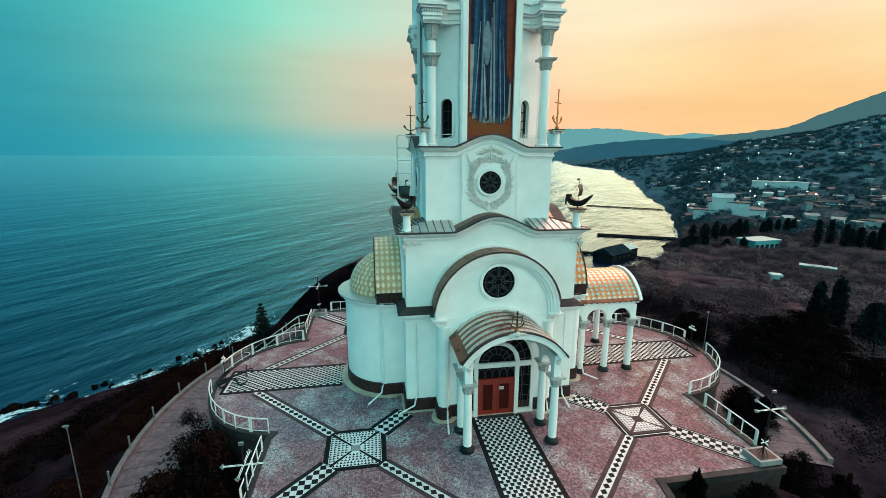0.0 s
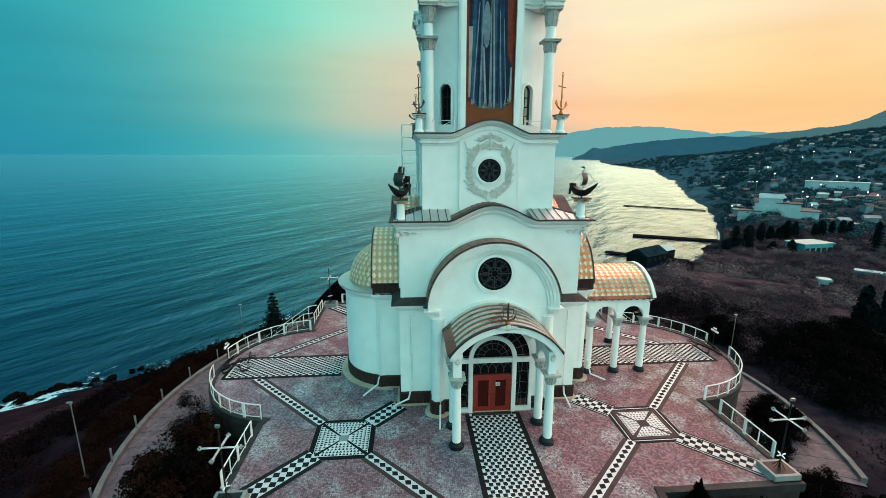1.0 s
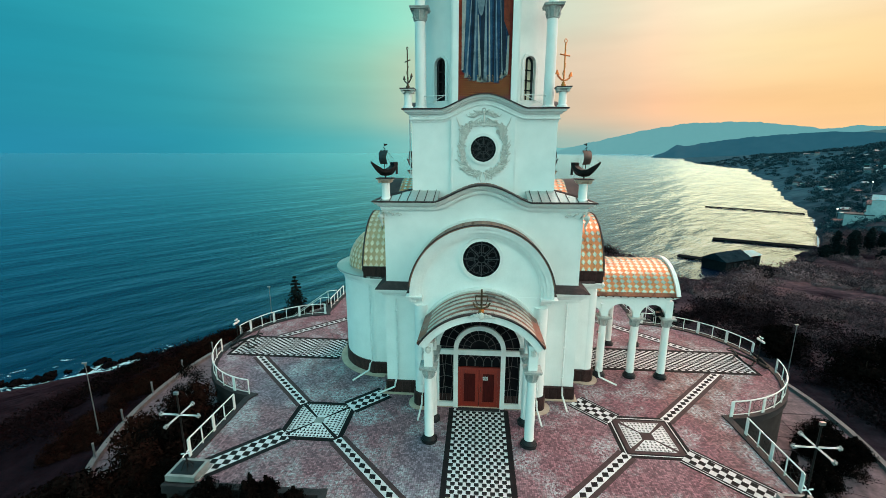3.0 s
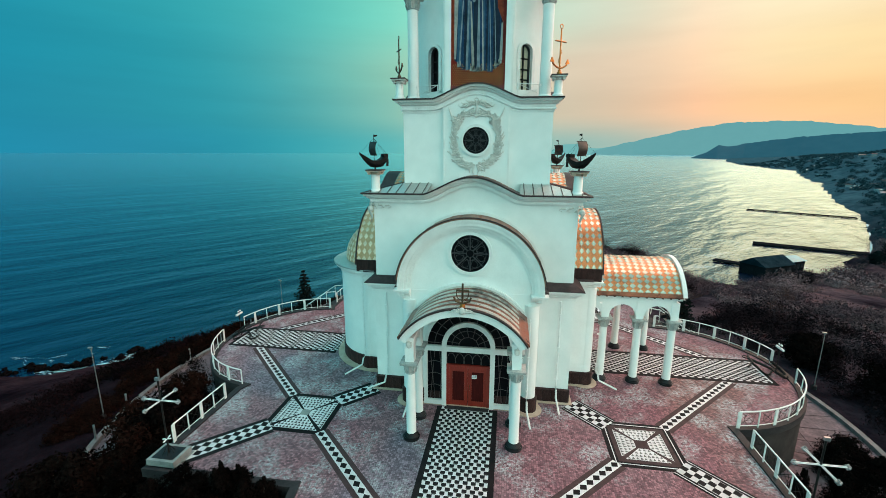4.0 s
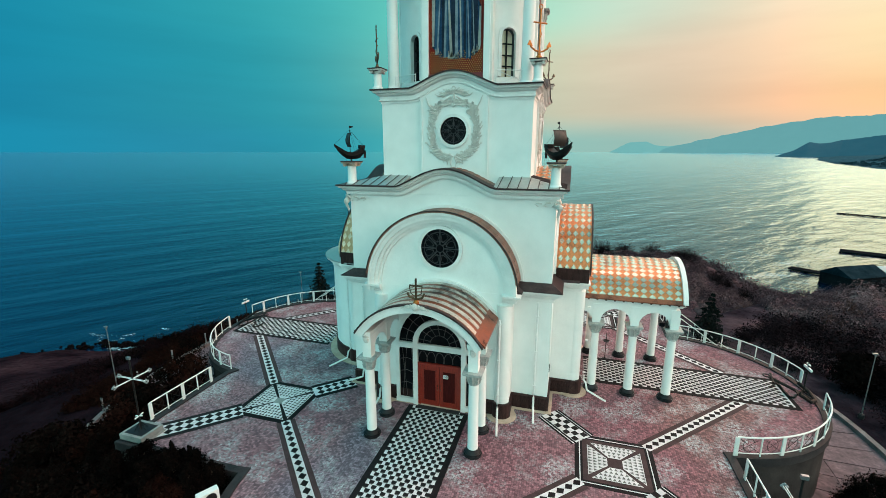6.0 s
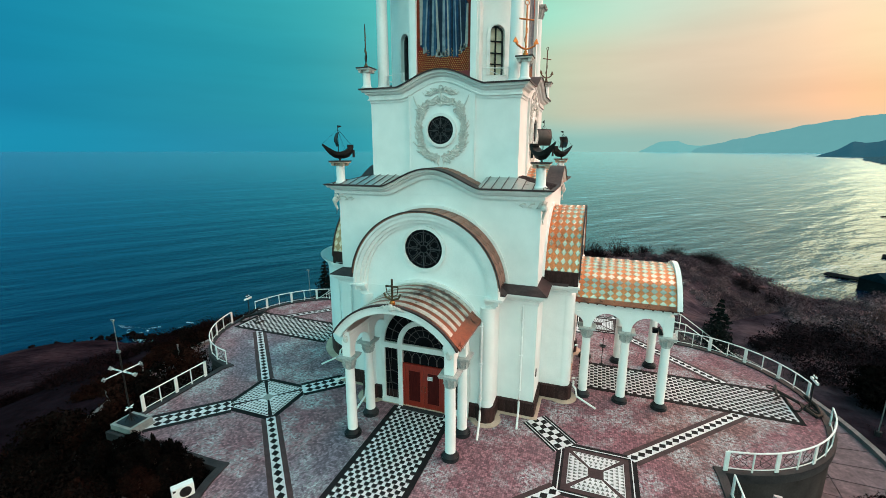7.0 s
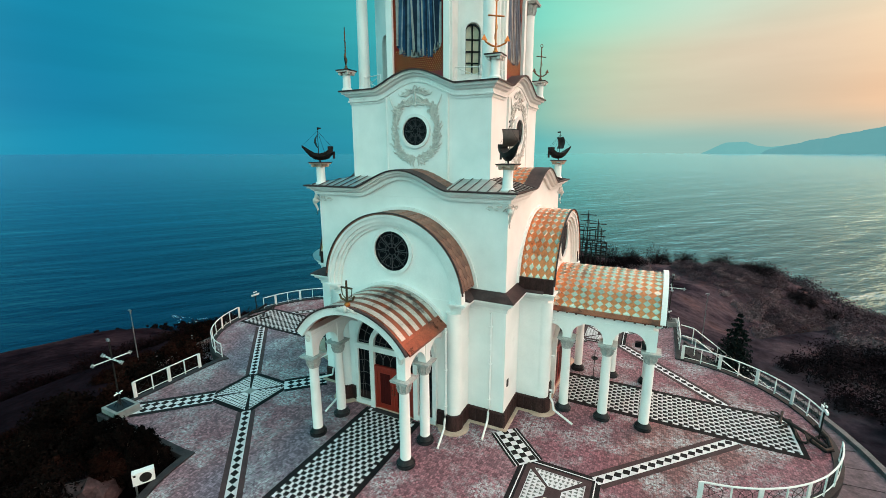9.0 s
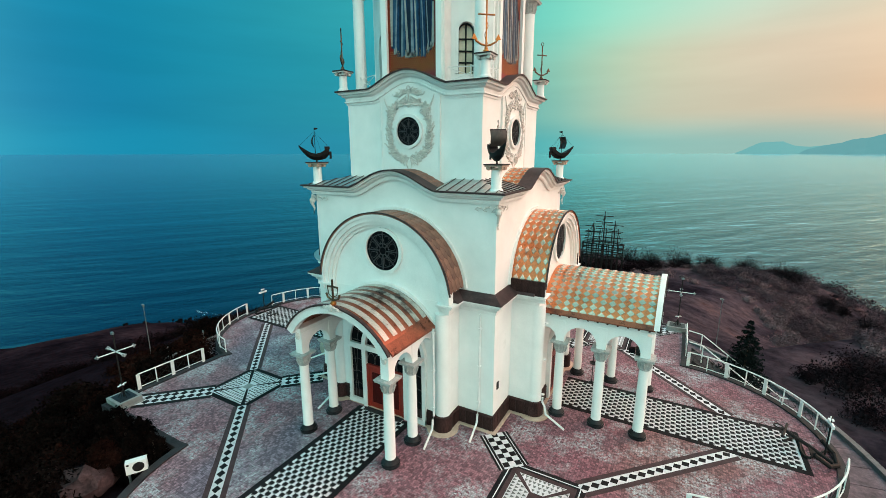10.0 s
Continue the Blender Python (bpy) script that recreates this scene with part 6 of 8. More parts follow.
dia = mesh_of("diamond_tile", Shape().add([(-cl * 0.45, 0, 0), (0, -st * 0.52, 0), (cl * 0.45, 0, 0), (0, st * 0.52, 0), (-cl * 0.41, 0, 0.014), (0, -st * 0.47, 0.014), (cl * 0.41, 0, 0.014), (0, st * 0.47, 0.014)], [(3, 2, 1, 0), (4, 5, 6, 7), (0, 1, 5, 4), (1, 2, 6, 5), (2, 3, 7, 6), (3, 0, 4, 7)]), GOLDTILE, 0)
for i in range(rows_n):
    ang = radians(90 - AE + 2) + arc_len / RE * (i + 0.5) / rows_n
    axes = Matrix(((0, -math.sin(ang), math.cos(ang), 0), (1, 0, 0, 0), (0, math.cos(ang), math.sin(ang), 0), (0, 0, 0, 1)))
    for j in range(cols_n):
        y = -6.6 - cl * (j + 0.5)
        piece("diamond_tile", dia, QE @ Matrix.Translation((RE * math.cos(ang), y, CE + RE * math.sin(ang))) @ axes, er)

# side doorway under the east porch
sd = thing("side_door", (6.5, 0, 0), "red varnished side door in a white arch", "door")
part("surround", Shape(QE).band([(-1.0, 0.0), (-1.0, 2.6)] + arc_pts(1.0, 180, 0, 20, 0, 2.6)[1:-1] + [(1.0, 2.6), (1.0, 0.0)], [(-1.25, 0.0), (-1.25, 2.6)] + arc_pts(1.25, 180, 0, 20, 0, 2.6)[1:-1] + [(1.25, 2.6), (1.25, 0.0)], -6.72, -6.45), TRIM, sd)
part("fanlight", Shape(QE).slab(([(-1.0, 2.35)] + arc_pts(1.0, 180, 0, 20, 0, 2.6) + [(1.0, 2.35)])[::-1], -6.60, -6.47), DARKGLASS, sd, "dark glass fanlight")
for sx in (-1, 1):
    leaf = part("leaf", Shape(QE).box((min(sx * 0.01, sx * 0.99), -6.64, 0.03), (max(sx * 0.01, sx * 0.99), -6.5, 2.34)), DOORWOOD, sd)
    part("panel", Shape(QE).box((min(sx * 0.2, sx * 0.8), -6.66, 0.3), (max(sx * 0.2, sx * 0.8), -6.642, 2.05)), DOORPANEL, leaf)


# ---- paving pattern ----
def flat_quad(a, b, w, z0, z1):
    """A bar of width w on the ground from a to b."""
    a, b = Vector(a), Vector(b)
    d = (b - a).normalized()
    nrm = Vector((-d.y, d.x)) * (w / 2)
    return Shape().prism([tuple(a - nrm), tuple(b - nrm), tuple(b + nrm), tuple(a + nrm)], z0, z1)


paths = {}
for name, k, start, stop in (("south", 0, 6.55, 18.4), ("east", 1, 7.1, 17.3), ("west", 3, 9.3, 16.9), ("north", 2, 6.8, 17.3)):
    q = quarter(k)
    base = structure("walk_" + name, Shape(q).box((-1.32, -stop, 0.0), (1.32, -start, 0.012)), MARBLE, "pale tiled walk with black and grey blocks", "walkway", 0)
    paths[name] = base
    for sx in (-1, 1):
        part("border", Shape(q).box((min(sx * 1.32, sx * 1.57), -stop, 0.0), (max(sx * 1.32, sx * 1.57), -start, 0.016)), DARKTILE, base, "black stone border", 0)
    if name != "south":
        part("border", Shape(q).box((-1.57, -stop - 0.2, 0.0), (1.57, -stop, 0.017)), DARKTILE, base, "black stone border", 0)
    black = mesh_of("black_tile", Shape().box((-0.1, -0.084, 0.0), (0.1, 0.084, 0.006)), DARKTILE, 0)
    grey = mesh_of("grey_tile", Shape().box((-0.07, -0.02, 0.0), (0.07, 0.02, 0.005)), GREYTILE, 0)
    cols = 8
    cw = 2.64 / cols
    rows_p = int((stop - start) / 0.22)
    many = Shape(q)
    many_g = Shape(q)
    count = 0
    for j in range(rows_p):
        y = -start - 0.09 - 0.22 * j
        for i in range(cols):
            x = -1.32 + cw * (i + (0.28 if j % 2 else 0.72))
            if count < 150:
                piece("black_tile", black, q @ Matrix.Translation((x, y, 0.0125)), base)
                piece("grey_tile", grey, q @ Matrix.Translation((x, y - 0.108, 0.0125)), base)
                count += 1
            else:
                many.box((x - 0.1, y - 0.084, 0.0125), (x + 0.1, y + 0.084, 0.0185))
                many_g.box((x - 0.07, y - 0.128, 0.0125), (x + 0.07, y - 0.088, 0.0175))
    for sh_, mt, nm in ((many, DARKTILE, "black_tiles"), (many_g, GREYTILE, "grey_tiles")):
        if sh_.v:
            tagged(part(nm, sh_, mt, base, "", 0), kind="stuff")

square_black = mesh_of("black_square", Shape().box((-0.132, -0.132, 0), (0.132, 0.132, 0.006)), DARKTILE, 0)
square_slant = mesh_of("black_square", Shape().box((-0.145, -0.145, 0), (0.145, 0.145, 0.006)), DARKTILE, 0)
rhomb = mesh_of("black_rhomb", Shape().prism([(-0.2, 0), (0, -0.165), (0.2, 0), (0, 0.165)], 0, 0.006), DARKTILE, 0)
for k in range(4):
    q = quarter(k)
    c = Vector((8.15, -8.15))
    out, side = Vector((1, -1)).normalized(), Vector((1, 1)).normalized()
    # dark frame and pale field of the square
    fr = Shape(q).prism([(c.x - 1.35, c.y - 1.6), (c.x + 1.6, c.y - 1.6), (c.x + 1.6, c.y + 1.35), (c.x + 1.35, c.y + 1.6), (c.x - 1.6, c.y + 1.6), (c.x - 1.6, c.y - 1.35)], 0.0, 0.008)
    frame_ob = structure("paving_square", fr, DARKTILE, "square paving ornament framed in black stone", "paving", 0)
    plain_edge = k in (2, 3)
    if not plain_edge:
        part("inner_band", Shape(q).prism([(c.x - 1.28, c.y - 1.28), (c.x + 1.28, c.y - 1.28), (c.x + 1.28, c.y + 1.28), (c.x - 1.28, c.y + 1.28)], 0.0, 0.012), BROWNBAND, frame_ob, "", 0)
    line_s = Shape(q)
    for a, b in (((-1.4, -1.4), (1.4, -1.4)), ((1.4, -1.4), (1.4, 1.4)), ((1.4, 1.4), (-1.4, 1.4)), ((-1.4, 1.4), (-1.4, -1.4))):
        lo_x, hi_x = min(a[0], b[0]) - 0.02, max(a[0], b[0]) + 0.02
        lo_y, hi_y = min(a[1], b[1]) - 0.02, max(a[1], b[1]) + 0.02
        line_s.box((c.x + lo_x, c.y + lo_y, 0.006), (c.x + hi_x, c.y + hi_y, 0.014))
    if not plain_edge:
        part("white_line", line_s, MARBLE, frame_ob, "", 0)
    ins, mid = (1.34, 0.24) if plain_edge else (1.08, 0.3)
    g = 0.07
    for e in range(4):
        qq = Matrix.Translation((c.x, c.y, 0)) @ quarter(e)
        field = part("pale_field", Shape(q @ qq).prism([(-ins + g * 2, -ins), (ins - g * 2, -ins), (mid - g, -mid), (-mid + g, -mid)], 0.0, 0.016), MARBLE, frame_ob, "pale field of small blocks", 0)
        bits = Shape(q @ qq)
        for jr in range(5 if plain_edge else 4):
            yy_ = -ins + 0.1 + 0.195 * jr
            halfw = abs(yy_) - 0.1
            nn = int(halfw * 2 / 0.17)
            for ii in range(nn):
                xx = -halfw + (ii + 0.5) * halfw * 2 / nn
                bits.prism([(xx - 0.07, yy_ - 0.07), (xx + 0.07, yy_ - 0.07), (xx, yy_ + 0.08)], 0.0165, 0.0205)
        tagged(part("grey_blocks", bits, GREYTILE if k in (0, 1) else DARKTILE, field, "", 0), kind="stuff")
    part("centre_stone", Shape(q).box((c.x - mid + 0.02, c.y - mid + 0.02, 0), (c.x + mid - 0.02, c.y + mid - 0.02, 0.018)), BROWNBAND if k in (0, 1) else STONEBLOCK, frame_ob, "", 0)
    # wide chequered strips along the diagonal
    for d0, d1 in ((-4.0, -1.75), (1.75, 5.45)):
        a, b = c + out * d0, c + out * d1
        bed = Shape(q)
        tmp = flat_quad(a, b, 1.34, 0.0, 0.007)
        bed.add(tmp.v, tmp.f)
        strip_ob = structure("paving_strip", bed, DARKTILE, "black-bordered chequered paving strip", "paving", 0)
        pale = Shape(q)
        tmp = flat_quad(a, b, 0.84, 0.0, 0.012)
        pale.add(tmp.v, tmp.f)
        part("white_bed", pale, MARBLE, strip_ob, "", 0)
        for off_ in () if plain_edge else (-0.55, 0.55):
            tmp = flat_quad(a + side * off_, b + side * off_, 0.035, 0.0, 0.0115)
            edge_line = Shape(q)
            edge_line.add(tmp.v, tmp.f)
            part("white_line", edge_line, MARBLE, strip_ob, "", 0)
        if plain_edge:
            for i in range(int((d1 - d0) / 0.42)):
                for v_ in (-0.21, 0.21):
                    p = a + out * (0.42 * (i + 0.5)) + side * v_
                    piece("black_square", square_slant, q @ Matrix.Translation((p.x, p.y, 0.0125)), strip_ob)
            continue
        nn = int((d1 - d0) / 0.27)
        for i in range(nn):
            for j in range(3):
                if (i + j) % 2:
                    p = a + out * (0.27 * (i + 0.5)) + side * (0.27 * (j - 1))
                    piece("black_square", square_black, q @ Matrix.Translation((p.x, p.y, 0.0125)) @ Matrix.Rotation(math.pi / 4, 4, "Z"), strip_ob)
    # narrow strips of rhombs to the walks on either side
    for sgn in (-1, 1):
        a, b = c + side * (sgn * 1.95), c + side * (sgn * 9.4)
        bed = Shape(q)
        tmp = flat_quad(a, b, 0.86, 0.0, 0.005)
        bed.add(tmp.v, tmp.f)
        strip_ob = structure("paving_strip", bed, BROWNBAND, "brown-bordered strip of black rhombs on white", "paving", 0)
        pale = Shape(q)
        tmp = flat_quad(a, b, 0.42, 0.0, 0.010)
        pale.add(tmp.v, tmp.f)
        part("white_bed", pale, MARBLE, strip_ob, "", 0)
        nn = int((b - a).length / 0.43)
        for i in range(nn):
            p = a + side * (sgn * 0.43 * (i + 0.5))
            piece("black_rhomb", rhomb, q @ Matrix.Translation((p.x, p.y, 0.0105)) @ Matrix.Rotation(math.pi / 4, 4, "Z"), strip_ob)


# ---- railings ----
def railing(line_, label, height=0.95, spacing=1.0):
    """A white metal railing along plan points."""
    P = [Vector(p) for p in line_]
    seg = [(b - a).length for a, b in zip(P[:-1], P[1:])]
    total = sum(seg)
    n = max(2, int(round(total / spacing)))

    def at(s_):
        for a, b, l in zip(P[:-1], P[1:], seg):
            if s_ <= l + 1e-6:
                return a + (b - a) * min(1, s_ / l)
            s_ -= l
        return P[-1]

    ob = thing("railing", (P[0].x, P[0].y, 0), label, "railing", "terrace railings")
    z0 = 0.07
    for z, r in ((height, 0.035), (0.2, 0.02)):
        pts = [at(total * i / (n * 3)) for i in range(n * 3 + 1)]
        part("top_rail" if z > 0.5 else "bottom_rail", Shape().tube([(p.x, p.y, z) for p in pts], r, 6), RAILPAINT, ob)
    for i in range(n + 1):
        p = at(total * i / n)
        q_ = at(min(total, total * i / n + 0.05)) - at(max(0, total * i / n - 0.05))
        ang = math.atan2(q_.y, q_.x)
        wide = i % 2 == 0
        w = 0.085 if wide else 0.022
        m = Matrix.Translation((p.x, p.y, 0)) @ Matrix.Rotation(ang, 4, "Z")
        part("post" if wide else "baluster", Shape(m).box((-w, -0.022, z0), (w, 0.022, height)), RAILPAINT, ob)
    for i in range(n):
        a, b = at(total * i / n), at(total * (i + 1) / n)
        c = (a + b) / 2
        d = (b - a).normalized()
        orn = Shape()
        ring_ = [(c.x + d.x * 0.24 * math.cos(t), c.y + d.y * 0.24 * math.cos(t), 0.57 + 0.3 * math.sin(t)) for t in np.linspace(0, 2 * math.pi, 13)]
        orn.tube(ring_, 0.011, 4)
        orn.tube([(a.x, a.y, 0.2), (b.x, b.y, height)], 0.01, 4)
        orn.tube([(b.x, b.y, 0.2), (a.x, a.y, height)], 0.01, 4)
        part("scrollwork", orn, IRON, ob, "thin dark scrollwork")
    return ob


def lobe_part(name, t0, t1, n=16):
    k, c, a, b = LOBES[name]
    out = []
    for i in range(n + 1):
        t = radians(t0 + (t1 - t0) * i / n)
        v = quarter(k) @ Vector((c + (a - 0.1) * math.cos(t), (b - 0.1) * math.sin(t), 0))
        out.append((v.x, v.y))
    return out


CURVED, STRAIGHT = "white metal railing curving along the terrace edge", "straight white metal railing at the terrace edge"
for nm in ("east", "west", "north"):
    railing(lobe_part(nm, -83, -11), CURVED)
    railing(lobe_part(nm, 11, 83), CURVED)
for x, y0, y1 in ((-12.95, -11.3, -7.7), (12.95, -11.3, -7.7), (12.95, 7.7, 11.3), (-12.95, 7.7, 11.3)):
    railing([(x, y0), (x, y1)], STRAIGHT)
for x0, x1 in ((-11.3, -7.7), (7.7, 11.3)):
    railing([(x0, 12.95), (x1, 12.95)], STRAIGHT)


# ---- crosses on stone blocks ----
def lit_cross(x, y):
    block = thing("stone_block", (x, y, 0), "pale stone block plinth with dark top inlay", "plinth", "corner plinths")
    part("lower_step", Shape().box((x - 0.70, y - 0.60, -0.3), (x + 0.70, y + 0.60, 0.07)), STONEBLOCK, block)
    part("upper_step", Shape().box((x - 0.64, y - 0.54, 0.07), (x + 0.64, y + 0.54, 0.34)), STONEBLOCK, block)
    part("top_inlay", Shape().box((x - 0.50, y - 0.40, 0.34), (x + 0.50, y + 0.40, 0.355)), BLACKSTONE, block, "dark stone inlay")
    ob = thing("lamp_cross", (x, y, 0.355), "thin dark mast with white tubular cross arms", "cross", "corner crosses")
    part("mast", Shape().tube([(x, y, 0.35), (x, y, 3.85)], 0.035, 8), IRON, ob, "dark iron mast")
    for dx, dy in ((1, 0), (0, 1)):
        arm = part("arm", Shape().tube([(x - 0.8 * dx - 0.03 * dy, y - 0.8 * dy - 0.03 * dx, 2.86), (x + 0.8 * dx - 0.03 * dy, y + 0.8 * dy - 0.03 * dx, 2.86)], 0.014, 6).tube([(x - 0.8 * dx + 0.03 * dy, y - 0.8 * dy + 0.03 * dx, 2.86), (x + 0.8 * dx + 0.03 * dy, y + 0.8 * dy + 0.03 * dx, 2.86)], 0.014, 6), LEDTUBE, ob, "pair of white tubes")
        part("arm_core", Shape().box((x - 0.8 * dx - 0.022 * dy, y - 0.8 * dy - 0.022 * dx, 2.835), (x + 0.8 * dx + 0.022 * dy, y + 0.8 * dy + 0.022 * dx, 2.855)), IRON, arm)
        for s_ in (-1, 1):
            ex, ey = x + s_ * 0.8 * dx, y + s_ * 0.8 * dy
            tip = Shape()
            for vx, vy, vz in ((s_ * dx, s_ * dy, 0), (dy, dx, 0), (-dy, -dx, 0), (0, 0, 1), (0, 0, -1)):
                tip.ball((ex + 0.075 * vx, ey + 0.075 * vy, 2.86 + 0.075 * vz), 0.042, seg=6, rings=4)
            part("trefoil_tip", tip, STEEL, arm, "trefoil steel tip")
    low = Shape().tube([(x - 0.2, y, 0.98), (x + 0.2, y, 1.06)], 0.03, 6)
    part("lower_bar", low, LEDTUBE, ob)
    part("lower_bar", Shape().tube([(x, y - 0.2, 0.98), (x, y + 0.2, 1.06)], 0.03, 6), LEDTUBE, ob)
    head = Shape().box((x - 0.09, y - 0.07, 3.80), (x + 0.09, y + 0.02, 3.92))
    part("floodlight", head, STEEL, ob, "small steel floodlight")
    for i in range(6):
        a = 2 * math.pi * i / 6
        part("guy", Shape().tube([(x, y, 0.75), (x + 0.25 * math.cos(a), y + 0.25 * math.sin(a), 0.35)], 0.018, 4), IRON, ob)


for x, y in ((-12.36, -12.3), (12.36, -12.3), (12.36, 12.3), (-12.36, 12.3)):
    lit_cross(x, y)


# ---- stairs from the terrace down to the promenade ----
def stair(sx):
    ob = thing("stair_flight", (sx * 13.0, 8.4, -3.1), "grey concrete stair from the terrace down to the promenade", "stairs", "terrace stairs")
    n, rise, going = 18, 3.1 / 18, 0.28
    for i in range(n):
        x0, x1, z = 13.3 + going * i, 13.3 + going * (i + 1), -rise * (i + 1)
        part("step", Shape().box((min(sx * x0, sx * (x1 + 0.02)), 7.5, z - 0.34), (max(sx * x0, sx * (x1 + 0.02)), 9.3, z)), KERB, ob, "", 0)
    for y in (7.42, 9.38):
        line_ = [(sx * 13.05, y + 0.25, 1.05), (sx * 13.8, y, 1.02), (sx * 18.3, y, -2.15), (sx * 18.7, y, -2.15)]
        rail_ = part("handrail", Shape().tube(line_, 0.035, 6), RAILPAINT, ob, "white tubular handrail")
        for x, top in ((13.8, 1.02), (15.3, -0.03), (16.8, -1.09), (18.3, -2.15)):
            part("post", Shape().tube([(sx * x, y, top - 1.1), (sx * x, y, top)], 0.03, 6), RAILPAINT, rail_)
        part("stringer", Shape().add([(sx * 13.3, y - 0.06, 0.0), (sx * 18.4, y - 0.06, -3.1), (sx * 17.6, y - 0.06, -3.1), (sx * 13.3, y - 0.06, -0.45), (sx * 13.3, y + 0.06, 0.0), (sx * 18.4, y + 0.06, -3.1), (sx * 17.6, y + 0.06, -3.1), (sx * 13.3, y + 0.06, -0.45)], [(0, 1, 2, 3), (7, 6, 5, 4), (0, 4, 5, 1), (1, 5, 6, 2), (2, 6, 7, 3), (3, 7, 4, 0)]), KERB, ob, "", 0)


stair(1)
stair(-1)


# ---- anchors at the ends of the walks ----
def ground_anchor(x, y, ang):
    m = Matrix.Translation((x, y, 0)) @ Matrix.Rotation(ang, 4, "Z")
    ob = thing("ship_anchor", (x, y, 0), "old black iron ship anchor lying with its chain", "anchor", "terrace anchors")
    part("shank", Shape(m).tube([(-0.1, -0.9, 0.12), (0, 0.0, 0.42), (0.05, 0.95, 0.72)], 0.08, 8), IRON, ob)
    part("crown", Shape(m).tube([(-0.8, -0.35, 0.55), (-0.62, -0.85, 0.2), (-0.1, -1.05, 0.1), (0.5, -0.85, 0.2), (0.72, -0.35, 0.5)], 0.09, 8), IRON, ob)
    for sx in (-1, 1):
        part("fluke", Shape(m).add([(sx * 0.72, -0.5, 0.3), (sx * 0.95, -0.3, 0.5), (sx * 0.75, -0.1, 0.8), (sx * 0.55, -0.35, 0.55), (sx * 0.7, -0.42, 0.36), (sx * 0.9, -0.24, 0.52)], [(0, 1, 2, 3), (4, 3, 2, 5), (0, 3, 4), (1, 5, 2), (0, 4, 5, 1)]), IRON, ob)
    part("stock", Shape(m).tube([(-0.7, 0.75, 0.75), (0.75, 0.85, 0.62)], 0.055, 8), IRON, ob)
    part("ring", Shape(m).tube([(0.06 + 0.16 * math.cos(t), 1.05 + 0.16 * math.sin(t), 0.75) for t in np.linspace(0, 2 * math.pi, 13)], 0.035, 5), IRON, ob)
    rng = random.Random(int(x * 10))
    chain = [(0.1 + 0.6 * math.sin(t * 1.7) + 0.2 * rng.random(), 0.8 - 0.32 * t, 0.07) for t in np.linspace(0, 6, 22)]
    for a, b in zip(chain[:-1], chain[1:]):
        mid_ = tuple((p + q_) / 2 for p, q_ in zip(a, b))
        part("chain_link", Shape(m).tube([a, mid_, b], 0.05, 5), IRON, ob)
    cr = thing("wooden_cross", (x, y, 0), "slim dark post with white crossboard by the anchor", "cross", "walk end crosses")
    part("post", Shape().tube([(x * 1.035, y, -0.05), (x * 1.035, y, 1.95)], 0.035, 6), IRON, cr)
    part("crossboard", Shape(Matrix.Translation((x * 1.035, y, 0))).box((-0.04, -0.36, 1.58), (0.04, 0.36, 1.7)), WHITEPLASTIC, cr, "white painted crossboard")
    part("short_board", Shape(Matrix.Translation((x * 1.035, y, 0))).box((-0.03, -0.16, 1.82), (0.03, 0.16, 1.89)), WHITEPLASTIC, cr)


ground_anchor(17.5, 0.0, radians(70))
ground_anchor(-16.6, 0.1, radians(-80))


